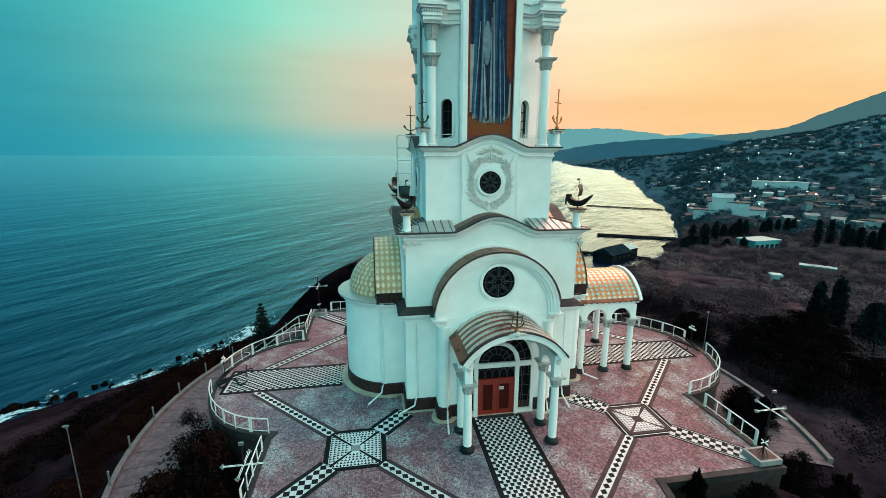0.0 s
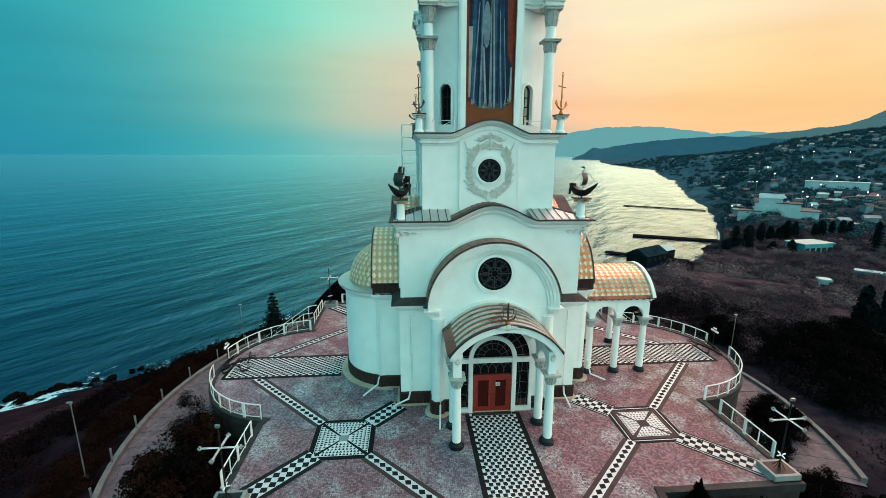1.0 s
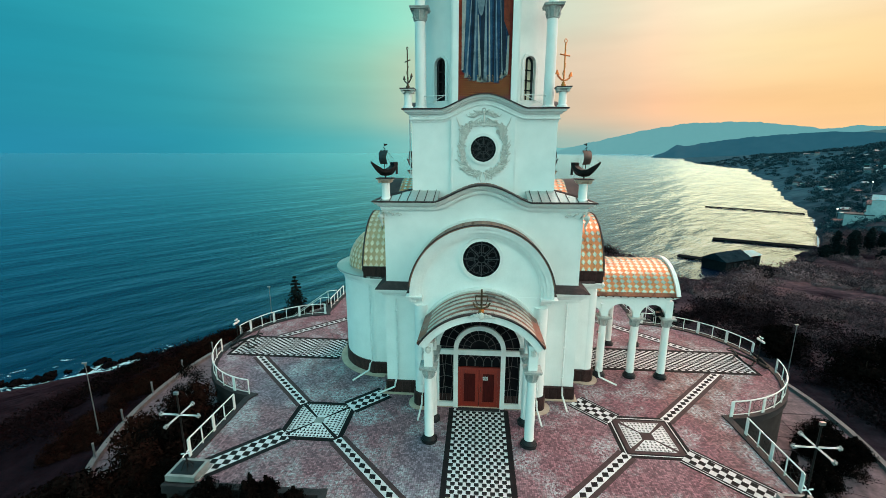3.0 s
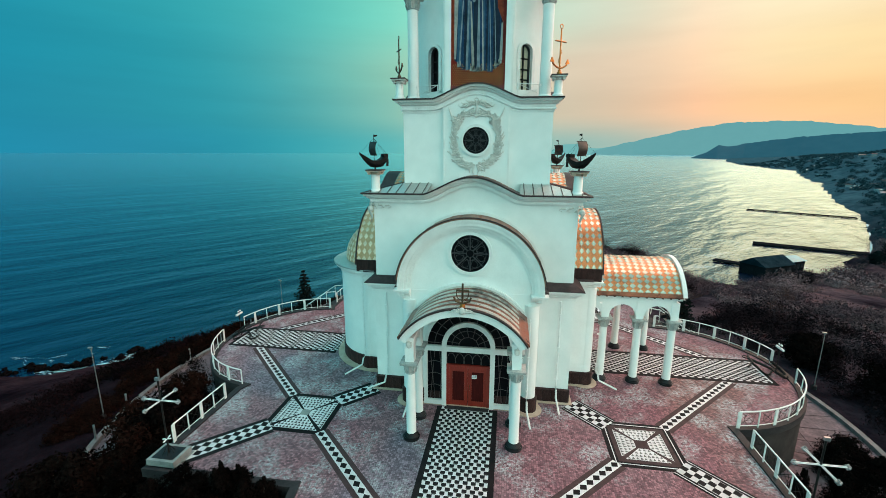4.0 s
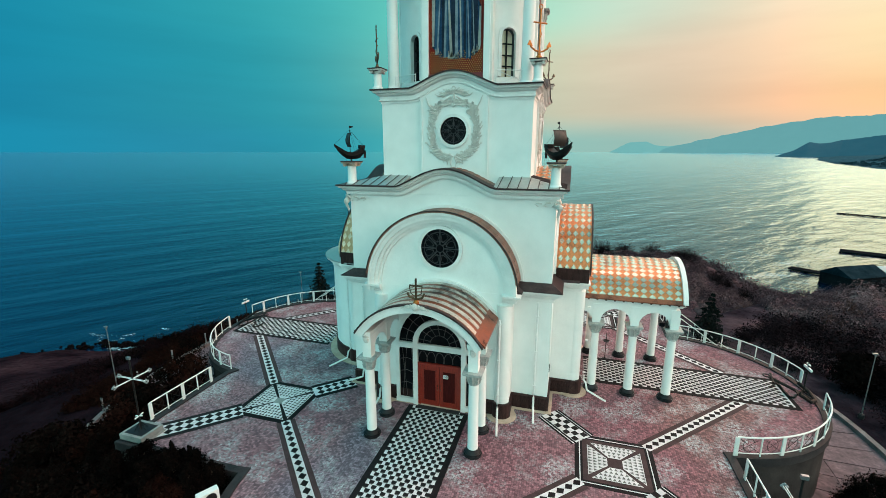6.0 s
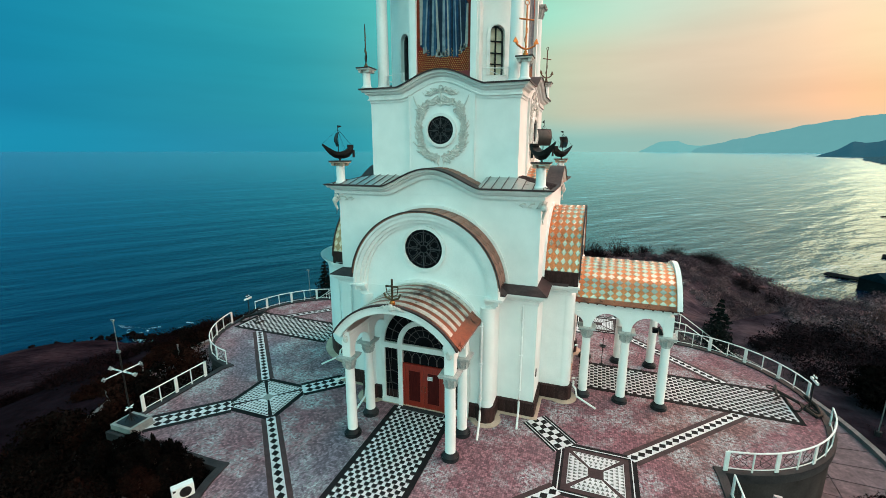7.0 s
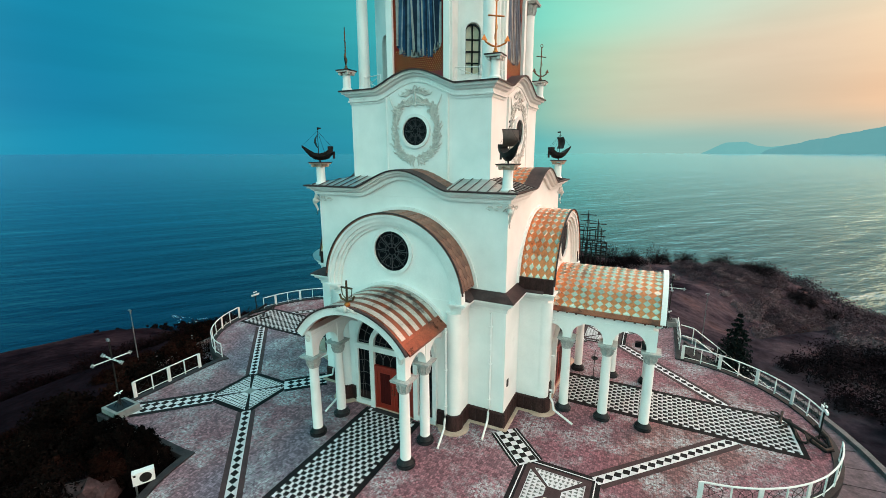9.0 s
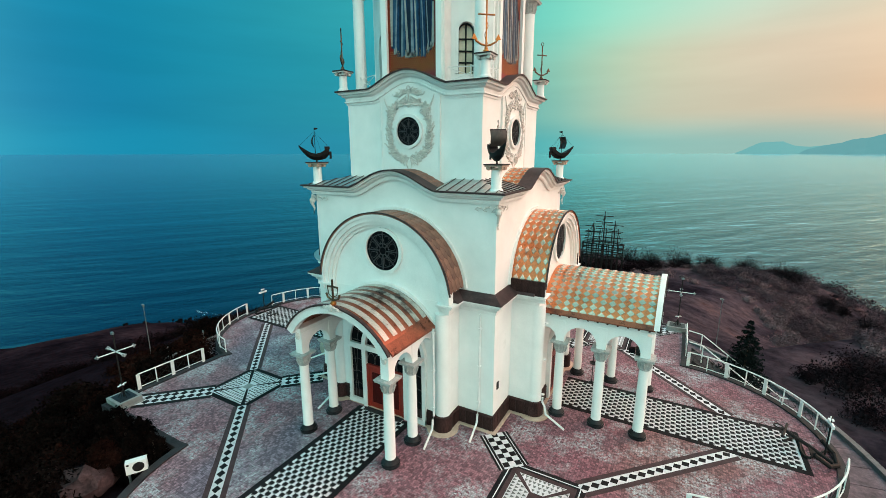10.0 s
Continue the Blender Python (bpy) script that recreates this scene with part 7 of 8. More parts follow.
# ---- ships and anchor crosses on the roofs ----
def ship_model():
    ob = thing("ship_sculpture", (0, 0, 0), "black metal sailing ship sculpture on a pedestal column", "sculpture", "roof ships")
    secs = []
    for i, (x, w, zb, zt) in enumerate(((-0.78, 0.20, 0.36, 0.62), (-0.55, 0.24, 0.16, 0.60), (-0.3, 0.26, 0.10, 0.46), (0.0, 0.27, 0.08, 0.40), (0.3, 0.24, 0.12, 0.44), (0.55, 0.17, 0.26, 0.56), (0.78, 0.09, 0.46, 0.68), (1.0, 0.02, 0.70, 0.80))):
        secs.append([(x, -w, zt), (x, -w * 0.85, (zb + zt) / 2), (x, 0, zb), (x, w * 0.85, (zb + zt) / 2), (x, w, zt)])
    pts = [p for s_ in secs for p in s_]
    fs = [(i * 5 + j, (i + 1) * 5 + j, (i + 1) * 5 + j + 1, i * 5 + j + 1) for i in range(len(secs) - 1) for j in range(4)]
    fs += [(i * 5 + 4, (i + 1) * 5 + 4, (i + 1) * 5, i * 5) for i in range(len(secs) - 1)]
    fs += [(0, 1, 2, 3, 4), tuple(len(pts) - 5 + j for j in (4, 3, 2, 1, 0))]
    part("hull", Shape().add(pts, fs), IRON, ob, "black riveted hull")
    part("stern_castle", Shape().box((-0.8, -0.2, 0.6), (-0.5, 0.2, 0.74)), IRON, ob)
    part("rudder", Shape().box((-0.9, -0.03, 0.15), (-0.77, 0.03, 0.5)), IRON, ob)
    part("stand", Shape().tube([(0, 0, 0), (0, 0, 0.14)], 0.05, 6), IRON, ob)
    mast = part("mast", Shape().tube([(0.05, 0, 0.35), (0.05, 0, 1.62)], 0.022, 6, 0.012), IRON, ob)
    part("yard", Shape().tube([(0.05, -0.42, 1.28), (0.05, 0.42, 1.28)], 0.016, 5), IRON, mast)
    part("pennant", Shape().add([(0.05, 0.0, 1.62), (0.05, 0.0, 1.50), (-0.16, 0.05, 1.55), (-0.16, 0.05, 1.6), (0.05, 0.012, 1.62), (0.05, 0.012, 1.50), (-0.16, 0.06, 1.55), (-0.16, 0.06, 1.6)], [(0, 1, 2, 3), (7, 6, 5, 4), (0, 4, 5, 1), (1, 5, 6, 2), (2, 6, 7, 3), (3, 7, 4, 0)]), IRON, mast)
    sp = []
    for i in range(6):
        z = 1.27 - 0.62 * i / 5
        bow = 0.2 * math.sin(math.pi * i / 5)
        for j in range(5):
            yv = -0.42 + 0.84 * j / 4
            sp.append((0.07 + bow * (1 - (yv / 0.6) ** 2), yv * (1 - 0.06 * i / 5), z))
    n0 = len(sp)
    sp += [(x + 0.018, y, z) for x, y, z in sp]
    fs = [(i * 5 + j, i * 5 + j + 1, (i + 1) * 5 + j + 1, (i + 1) * 5 + j) for i in range(5) for j in range(4)]
    fs += [tuple(n0 + v for v in f[::-1]) for f in fs]
    part("sail", Shape().add(sp, fs), SAIL, ob, "bellied dark metal sail")
    rg = Shape()
    for p in ((-0.75, 0.15, 0.7), (-0.75, -0.15, 0.7), (0.95, 0, 0.78), (-0.3, 0.25, 0.46), (-0.3, -0.25, 0.46)):
        rg.tube([p, (0.05, 0, 1.45)], 0.006, 3)
    part("rigging", rg, IRON, ob)
    return ob


def set_on(ob, m):
    ob.matrix_basis = m


ship = ship_model()
for i, (sx, sy) in enumerate(((1, -1), (-1, -1), (1, 1), (-1, 1))):
    m = Matrix.Translation((sx * 5.02, sy * 5.02, 12.17)) @ Matrix.Rotation(math.atan2(sy, sx), 4, "Z") @ Matrix.Diagonal((0.85, 0.85, 1.06, 1.0))
    if i == 0:
        first_ship = m
    else:
        copy_thing(ship, m)
set_on(ship, first_ship)


def anchor_model(mat, label):
    ob = thing("anchor_cross", (0, 0, 0), label, "cross", "roof anchor crosses")
    part("foot", Shape().lathe([(0.11, 0), (0.11, 0.12), (0.07, 0.14), (0.07, 0.22)], (0, 0, 0), 10), mat, ob)
    part("stem", Shape().tube([(0, 0, 0.2), (0, 0, 1.95)], 0.035, 6), mat, ob)
    part("arm", Shape().tube([(-0.34, 0, 1.42), (0.34, 0, 1.42)], 0.032, 6), mat, ob)
    part("ring", Shape().tube([(0.09 * math.cos(t), 0, 2.04 + 0.09 * math.sin(t)) for t in np.linspace(0, 2 * math.pi, 13)], 0.02, 5), mat, ob)
    part("anchor_arm", Shape().tube([(-0.5, 0, 0.62), (-0.42, 0, 0.45), (-0.2, 0, 0.33), (0, 0, 0.28), (0.2, 0, 0.33), (0.42, 0, 0.45), (0.5, 0, 0.62)], 0.04, 6), mat, ob)
    for s_ in (-1, 1):
        part("fluke_tip", Shape().add([(s_ * 0.36, -0.03, 0.5), (s_ * 0.6, -0.03, 0.52), (s_ * 0.5, -0.03, 0.72), (s_ * 0.36, 0.03, 0.5), (s_ * 0.6, 0.03, 0.52), (s_ * 0.5, 0.03, 0.72)], [(0, 1, 2), (5, 4, 3), (0, 3, 4, 1), (1, 4, 5, 2), (2, 5, 3, 0)]), mat, ob)
    coil = [(0.06 * math.cos(t * 9), 0.06 * math.sin(t * 9), 0.35 + t) for t in np.linspace(0, 0.8, 40)]
    part("rope", Shape().tube(coil, 0.014, 4), mat, ob, "coiled rope")
    return ob


gold = anchor_model(BRONZE, "gilded bronze anchor cross on a pedestal")
dark = anchor_model(DARKBRONZE, "weathered bronze anchor cross on a pedestal")
set_on(gold, Matrix.Translation((3.95, -3.9, 16.67)) @ Matrix.Rotation(0.70, 4, "Z") @ Matrix.Scale(1.05, 4))
set_on(dark, Matrix.Translation((-3.95, -3.9, 16.67)) @ Matrix.Rotation(-1.0, 4, "Z") @ Matrix.Scale(0.94, 4))
copy_thing(dark, Matrix.Translation((3.95, 3.9, 16.67)) @ Matrix.Rotation(0.9, 4, "Z"))
copy_thing(dark, Matrix.Translation((-3.95, 3.9, 16.67)) @ Matrix.Rotation(0.2, 4, "Z"))


# ---- rain pipes, ladder frame, small fixtures ----
def rainpipe(x, y, out_x, out_y, top=5.7):
    ob = thing("rain_pipe", (x, y, 0), "white rain pipe bent away at the foot of the wall", "pipe", "rain pipes")
    part("pipe", Shape().tube([(x, y, top), (x, y, 1.0), (x + out_x * 0.12, y + out_y * 0.12, 0.85), (x + out_x * 0.2, y + out_y * 0.2, 0.45)], 0.05, 8), RAILPAINT, ob)
    part("spout", Shape().tube([(x + out_x * 0.2, y + out_y * 0.2, 0.45), (x + out_x * 1.15, y + out_y * 1.15, 0.09)], 0.05, 8), RAILPAINT, ob)
    for z in (1.4, 3.2, 5.0):
        part("bracket", Shape().box((x - 0.07, y - 0.07, z), (x + 0.07, y + 0.07, z + 0.04)), RAILPAINT, ob)


rainpipe(4.55, -5.36, 0.1, -1.0)
rainpipe(-4.55, -5.36, -1.0, -0.2)
rainpipe(2.98, -6.75, 0.15, -1.0, 5.2)
rainpipe(-2.98, -6.75, -0.1, -1.0, 5.2)
rainpipe(-6.5, -3.5, -0.9, -0.7)
rainpipe(6.95, -3.3, 1.0, -0.25, 1.25)
lad = thing("access_ladder", (-4.5, 3.3, 11.2), "thin white steel access ladder beside the drum", "ladder")
for x in (-5.0, -3.98):
    part("upright", Shape().tube([(x, 3.3, 11.2), (x, 3.3, 16.55)], 0.045, 6), RAILPAINT, lad)
for z in (12.1, 13.0, 13.9, 14.8, 15.7, 16.55):
    part("rung", Shape().tube([(-5.0, 3.3, z), (-3.98, 3.3, z)], 0.035, 6), RAILPAINT, lad)
vent = thing("wall_vent", (5.22, -4.7, 2.0), "small dark wall vent", "vent")
part("grille", Shape().box((5.2, -4.82, 1.95), (5.235, -4.62, 2.3)), IRON, vent)

ac = thing("air_conditioner", (-6.35, -14.6, -0.3), "white outdoor air-conditioner unit with round fan grille", "air conditioner")
mac = Matrix.Translation((-6.35, -14.6, 0.0)) @ Matrix.Rotation(radians(-30), 4, "Z")
part("case", Shape(mac).box((-0.14, -0.36, 0.05), (0.14, 0.36, 0.56)), WHITEPLASTIC, ac)
part("fan_grille", Shape(mac @ Matrix.Translation((0.145, 0.07, 0.31)) @ Matrix.Rotation(math.pi / 2, 4, "Y")).lathe([(0.02, 0.0), (0.2, 0.0), (0.2, 0.012), (0.02, 0.02)], (0, 0, 0), 24), IRON, ac, "round dark fan grille")
part("panel_bar", Shape(mac).box((0.141, -0.32, 0.43), (0.148, -0.23, 0.51)), KERB, ac)
part("foot", Shape(mac).box((-0.12, -0.31, -0.4), (0.12, -0.26, 0.05)), STEEL, ac)
part("foot", Shape(mac).box((-0.12, 0.26, -0.4), (0.12, 0.31, 0.05)), STEEL, ac)



def pole(x, y, z0, h, label="slim grey street lamp pole"):
    ob = thing("street_lamp", (x, y, z0), label, "street lamp", "street lamps")
    part("pole", Shape().tube([(x, y, z0), (x, y, z0 + h)], 0.034, 8, 0.022), STEEL, ob)
    part("base", Shape().lathe([(0.16, -0.5), (0.16, 0.25), (0.1, 0.3)], (x, y, z0), 10), KERB, ob)
    part("lamp_head", Shape().box((x - 0.17, y - 0.06, z0 + h), (x + 0.09, y + 0.06, z0 + h + 0.07)).box((x - 0.035, y - 0.04, z0 + h - 0.12), (x + 0.035, y + 0.04, z0 + h)), STEEL, ob, "flat lamp head")


for x, y, h in ((-22.8, -6.1, 4.7), (-20.9, 12.3, 3.7), (23.5, 4.5, 4.2), (15.5, 19.2, 4.3)):
    z = max(-3.1, land_height(x, y)) if math.hypot(x, y) < 23.5 else land_height(x, y)
    pole(x, y, z, h)


# ---- planting ----
def clump_arrays(rng, centre, radii, n, size, twig=False):
    """Points and triangles of one leafy or twiggy clump."""
    d = rng.normal(size=(n, 3))
    d /= np.linalg.norm(d, axis=1)[:, None]
    d[:, 2] = np.abs(d[:, 2]) * 1.0 - 0.12
    lump = 0.75 + 0.35 * np.sin(d[:, 0] * 5 + centre[0]) * np.cos(d[:, 1] * 4 + centre[1]) + 0.25 * rng.random(n)
    depth = rng.random(n) ** 0.45
    p = np.array(centre) + d * np.array(radii) * (lump * depth)[:, None]
    if twig:
        root = np.array(centre) + (d * np.array(radii) * 0.25 * rng.random((n, 1)))
        ax = p - root
        ln = np.linalg.norm(ax, axis=1)[:, None] + 1e-6
        ax = ax / ln * size * (0.6 + 0.8 * rng.random((n, 1)))
        side = np.cross(ax, rng.normal(size=(n, 3)))
        side /= np.linalg.norm(side, axis=1)[:, None] + 1e-6
        w = 0.045 * size
        v = np.stack([p - ax * 0.5 - side * w, p - ax * 0.5 + side * w, p + ax * 0.5], 1)
    else:
        a, b = rng.normal(size=(n, 3)), rng.normal(size=(n, 3))
        # most leaves lie across the way out of the clump
        out = d + 0.4 * b
        a = np.cross(out, a)
        a /= np.linalg.norm(a, axis=1)[:, None]
        b = np.cross(out, a)
        b /= np.linalg.norm(b, axis=1)[:, None]
        s_ = size * (0.6 + 0.8 * rng.random((n, 1)))
        v = np.stack([p - a * s_ * 0.5, p + b * s_ * 0.42, p + a * s_ * 0.5], 1)
    return v.reshape(-1, 3)


def clump_mesh(name, chunks, mat):
    v = np.concatenate(chunks)
    me = bpy.data.meshes.new(name)
    n = len(v)
    me.vertices.add(n)
    me.vertices.foreach_set("co", v.astype(np.float32).ravel())
    me.loops.add(n)
    me.loops.foreach_set("vertex_index", np.arange(n, dtype=np.int32))
    me.polygons.add(n // 3)
    me.polygons.foreach_set("loop_start", np.arange(0, n, 3, dtype=np.int32))
    me.update(calc_edges=True)
    me.validate()
    me.materials.append(mat)
    return me


def scatter(name, label, seed, count, r0, r1, az0, az1, rad, dens, size, mat, twig=False, zmin=-26.5, flat=0.75, gaps=-0.22):
    rng = np.random.default_rng(seed)
    chunks = []
    made = 0
    while made < count:
        a = az0 + (az1 - az0) * rng.random()
        r = math.sqrt(r0 ** 2 + (r1 ** 2 - r0 ** 2) * rng.random())
        x, y = r * math.sin(radians(a)), r * math.cos(radians(a))
        made += 1
        z = land_height(x, y)
        if z < zmin or noise.noise((x * 0.045, y * 0.045, 11.0)) < gaps:
            continue
        s_ = rad * (0.55 + 0.9 * rng.random())
        chunks.append(clump_arrays(rng, (x, y, z + 0.2 * s_), (s_, s_, s_ * flat), dens, size, twig))
    ob = new(name, clump_mesh(name, chunks, mat))
    tagged(ob, label, "shrubs", "", "stuff")


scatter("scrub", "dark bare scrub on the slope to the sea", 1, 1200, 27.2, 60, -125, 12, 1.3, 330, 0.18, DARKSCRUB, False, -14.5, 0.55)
scatter("scrub", "bare brown scrub on the hillside", 2, 760, 30, 110, -5, 100, 2.2, 760, 0.2, SCRUB, False, -26.5, 0.55, 0.0)
scatter("bare_twigs", "leafless twiggy bushes on the hillside", 3, 900, 36, 88, -10, 100, 1.4, 330, 0.42, SCRUB, True, -26.5, 0.6, -0.08)
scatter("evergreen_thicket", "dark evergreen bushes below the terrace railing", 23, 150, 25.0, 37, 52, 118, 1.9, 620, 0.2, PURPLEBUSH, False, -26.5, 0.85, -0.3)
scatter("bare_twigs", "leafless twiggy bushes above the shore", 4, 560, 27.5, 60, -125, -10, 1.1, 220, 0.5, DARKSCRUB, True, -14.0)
scatter("hill_thicket", "rounded grey-brown bare thickets on the hillside", 41, 460, 52, 200, 40, 84, 2.7, 420, 0.42, THICKET, False, -26.5, 0.62, -0.12)
scatter("hill_thicket", "low grey-brown thickets on the cape", 43, 330, 34, 84, 8, 66, 1.35, 330, 0.24, THICKET, False, -26.5, 0.6, -0.3)
scatter("scrub", "low brown scrub farther along the valley", 5, 1700, 85, 230, 14, 75, 3.0, 170, 0.42, SCRUB, False, -26.5, 0.55)
scatter("far_wood", "dark woods round the town, blued by haze", 6, 3200, 215, 900, 38, 62, 3.6, 90, 1.3, FARWOOD, False, -25.5, 0.8)
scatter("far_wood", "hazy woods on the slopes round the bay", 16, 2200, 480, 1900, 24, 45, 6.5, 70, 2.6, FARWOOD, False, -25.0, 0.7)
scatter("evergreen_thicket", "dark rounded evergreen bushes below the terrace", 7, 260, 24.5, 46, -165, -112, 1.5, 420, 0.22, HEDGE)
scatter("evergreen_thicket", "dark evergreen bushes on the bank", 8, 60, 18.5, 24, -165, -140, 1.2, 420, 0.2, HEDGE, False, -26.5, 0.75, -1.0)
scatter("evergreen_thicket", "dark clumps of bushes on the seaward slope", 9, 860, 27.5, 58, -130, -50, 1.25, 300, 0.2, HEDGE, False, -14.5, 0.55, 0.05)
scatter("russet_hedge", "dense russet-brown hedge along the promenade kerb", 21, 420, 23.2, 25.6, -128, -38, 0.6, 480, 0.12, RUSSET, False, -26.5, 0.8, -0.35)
# the row of bare bushes on the cape's edge
rng = np.random.default_rng(12)
for i in range(30):
    a = -3 + 46 * i / 29 + rng.normal() * 1.4
    r = table(a, [(0, 47), (8, 56), (15, 70), (22, 74), (30, 78), (40, 74)]) + rng.normal() * 3.0
    x, y = r * math.sin(radians(a)), r * math.cos(radians(a))
    z = land_height(x, y)
    h = 1.5 + 2.8 * rng.random() ** 1.5
    bush = thing("bare_bush", (x, y, z), "leafless brown bush on the cape's edge", "bush", "cape bushes")
    ob = new("crown", clump_mesh("crown", [clump_arrays(rng, (x, y, z + 0.1), (h * 0.95, h * 0.95, h), 1900, 0.5, True), clump_arrays(rng, (x, y, z + 0.1), (h * 0.9, h * 0.9, h * 0.75), 2200, 0.13)], CRESTBUSH))
    tagged(ob, kind="stuff")
    ob.parent = bush
    ob.matrix_parent_inverse = home(bush).inverted()
    part("stem", Shape().tube([(x, y, z - 0.2), (x + 0.1, y, z + h * 0.5)], 0.07, 5, 0.03), BARK, bush)


for x, y, h in ((25.7, 28.5, 2.2), (29.0, 20.0, 1.8), (33.5, 26.0, 2.0)):
    z = land_height(x, y)
    bush = thing("bare_bush", (x, y, z), "pale russet leafless bush on the hillside", "bush", "hillside bushes")
    ob = new("crown", clump_mesh("crown", [clump_arrays(rng, (x, y, z + 0.3), (h * 0.8, h * 0.8, h), 1600, 0.4, True)], RUSSETTWIG))
    tagged(ob, kind="stuff")
    ob.parent = bush
    ob.matrix_parent_inverse = home(bush).inverted()
    part("stem", Shape().tube([(x, y, z - 0.2), (x + 0.1, y, z + h * 0.5)], 0.07, 5, 0.03), BARK, bush)


def evergreen(x, y, z, h, rad, mat, label, seed, cone=True, n=1500, size=0.16, category="shrub", group=""):
    """A dense conical or rounded evergreen with a stem."""
    r_ = np.random.default_rng(seed)
    ob = thing("evergreen_shrub", (x, y, z), label, category, group)
    chunks = []
    lobes = 9
    for i in range(lobes):
        t = (i + 0.5) / lobes
        rr = rad * ((1 - t) ** 0.7 if cone else math.sqrt(max(0.05, 1 - (t - 0.3) ** 2 * 1.6)))
        for j in range(4 if t < 0.75 else 2):
            a = r_.random() * 6.28
            off_ = rr * (0.25 + 0.5 * r_.random())
            chunks.append(clump_arrays(r_, (x + off_ * math.cos(a), y + off_ * math.sin(a), z + h * t * 0.9), (rr * 0.62, rr * 0.62, h * 0.17), n // (lobes * 3), size))
    leaf = new("foliage", clump_mesh("foliage", chunks, mat))
    leaf.parent = ob
    leaf.matrix_parent_inverse = home(ob).inverted()
    part("stem", Shape().tube([(x, y, z - 0.3), (x, y, z + h * 0.7)], 0.09, 6, 0.03), BARK, ob)
    return ob


DARKEV, RUSTEV = "dark green conical evergreen shrub by the terrace", "russet-tipped evergreen shrub by the terrace"
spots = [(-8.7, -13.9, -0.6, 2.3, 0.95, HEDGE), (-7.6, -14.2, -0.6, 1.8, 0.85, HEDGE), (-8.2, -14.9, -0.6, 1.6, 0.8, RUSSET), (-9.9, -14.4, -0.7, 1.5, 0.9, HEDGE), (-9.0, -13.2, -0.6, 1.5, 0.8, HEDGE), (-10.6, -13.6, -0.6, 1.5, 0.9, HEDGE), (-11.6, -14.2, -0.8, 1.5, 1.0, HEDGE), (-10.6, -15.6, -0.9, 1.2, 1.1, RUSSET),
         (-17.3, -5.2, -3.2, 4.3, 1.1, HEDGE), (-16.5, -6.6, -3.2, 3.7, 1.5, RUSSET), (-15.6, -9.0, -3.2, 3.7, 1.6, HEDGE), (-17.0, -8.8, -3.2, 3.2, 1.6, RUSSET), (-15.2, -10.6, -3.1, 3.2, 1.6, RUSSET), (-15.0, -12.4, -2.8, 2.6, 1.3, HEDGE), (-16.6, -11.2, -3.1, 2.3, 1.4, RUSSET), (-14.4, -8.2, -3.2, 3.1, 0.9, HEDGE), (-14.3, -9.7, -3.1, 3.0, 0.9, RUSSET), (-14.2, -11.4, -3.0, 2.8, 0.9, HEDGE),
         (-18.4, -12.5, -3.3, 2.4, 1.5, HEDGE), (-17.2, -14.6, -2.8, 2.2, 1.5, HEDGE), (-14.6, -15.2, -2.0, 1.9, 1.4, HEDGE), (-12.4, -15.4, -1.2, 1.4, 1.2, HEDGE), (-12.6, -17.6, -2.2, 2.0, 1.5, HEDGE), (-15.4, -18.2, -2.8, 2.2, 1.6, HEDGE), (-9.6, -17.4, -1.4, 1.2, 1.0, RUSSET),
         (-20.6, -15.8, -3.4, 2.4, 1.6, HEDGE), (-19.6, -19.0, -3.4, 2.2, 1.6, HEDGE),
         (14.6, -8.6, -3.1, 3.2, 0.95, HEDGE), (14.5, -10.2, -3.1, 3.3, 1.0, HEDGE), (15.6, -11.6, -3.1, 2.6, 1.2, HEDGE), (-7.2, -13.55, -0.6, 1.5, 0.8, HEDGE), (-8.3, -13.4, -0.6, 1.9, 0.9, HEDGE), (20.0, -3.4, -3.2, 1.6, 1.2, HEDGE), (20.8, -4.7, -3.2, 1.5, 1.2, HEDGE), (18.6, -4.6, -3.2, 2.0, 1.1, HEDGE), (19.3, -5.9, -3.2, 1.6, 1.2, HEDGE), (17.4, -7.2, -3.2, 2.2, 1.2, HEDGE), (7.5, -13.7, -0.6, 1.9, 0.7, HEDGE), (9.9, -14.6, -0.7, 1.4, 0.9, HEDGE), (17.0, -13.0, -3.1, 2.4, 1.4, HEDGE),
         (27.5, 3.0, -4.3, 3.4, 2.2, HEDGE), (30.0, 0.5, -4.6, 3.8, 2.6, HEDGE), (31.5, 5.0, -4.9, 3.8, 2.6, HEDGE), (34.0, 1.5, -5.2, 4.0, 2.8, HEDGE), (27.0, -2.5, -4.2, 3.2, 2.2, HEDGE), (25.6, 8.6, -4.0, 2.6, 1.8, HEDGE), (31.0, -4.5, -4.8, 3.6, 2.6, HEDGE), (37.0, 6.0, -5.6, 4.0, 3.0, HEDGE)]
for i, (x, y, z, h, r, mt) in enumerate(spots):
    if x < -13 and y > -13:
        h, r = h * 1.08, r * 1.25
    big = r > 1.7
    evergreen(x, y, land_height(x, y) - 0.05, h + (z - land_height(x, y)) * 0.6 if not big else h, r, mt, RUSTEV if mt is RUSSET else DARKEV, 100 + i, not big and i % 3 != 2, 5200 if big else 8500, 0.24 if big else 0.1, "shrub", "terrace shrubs")


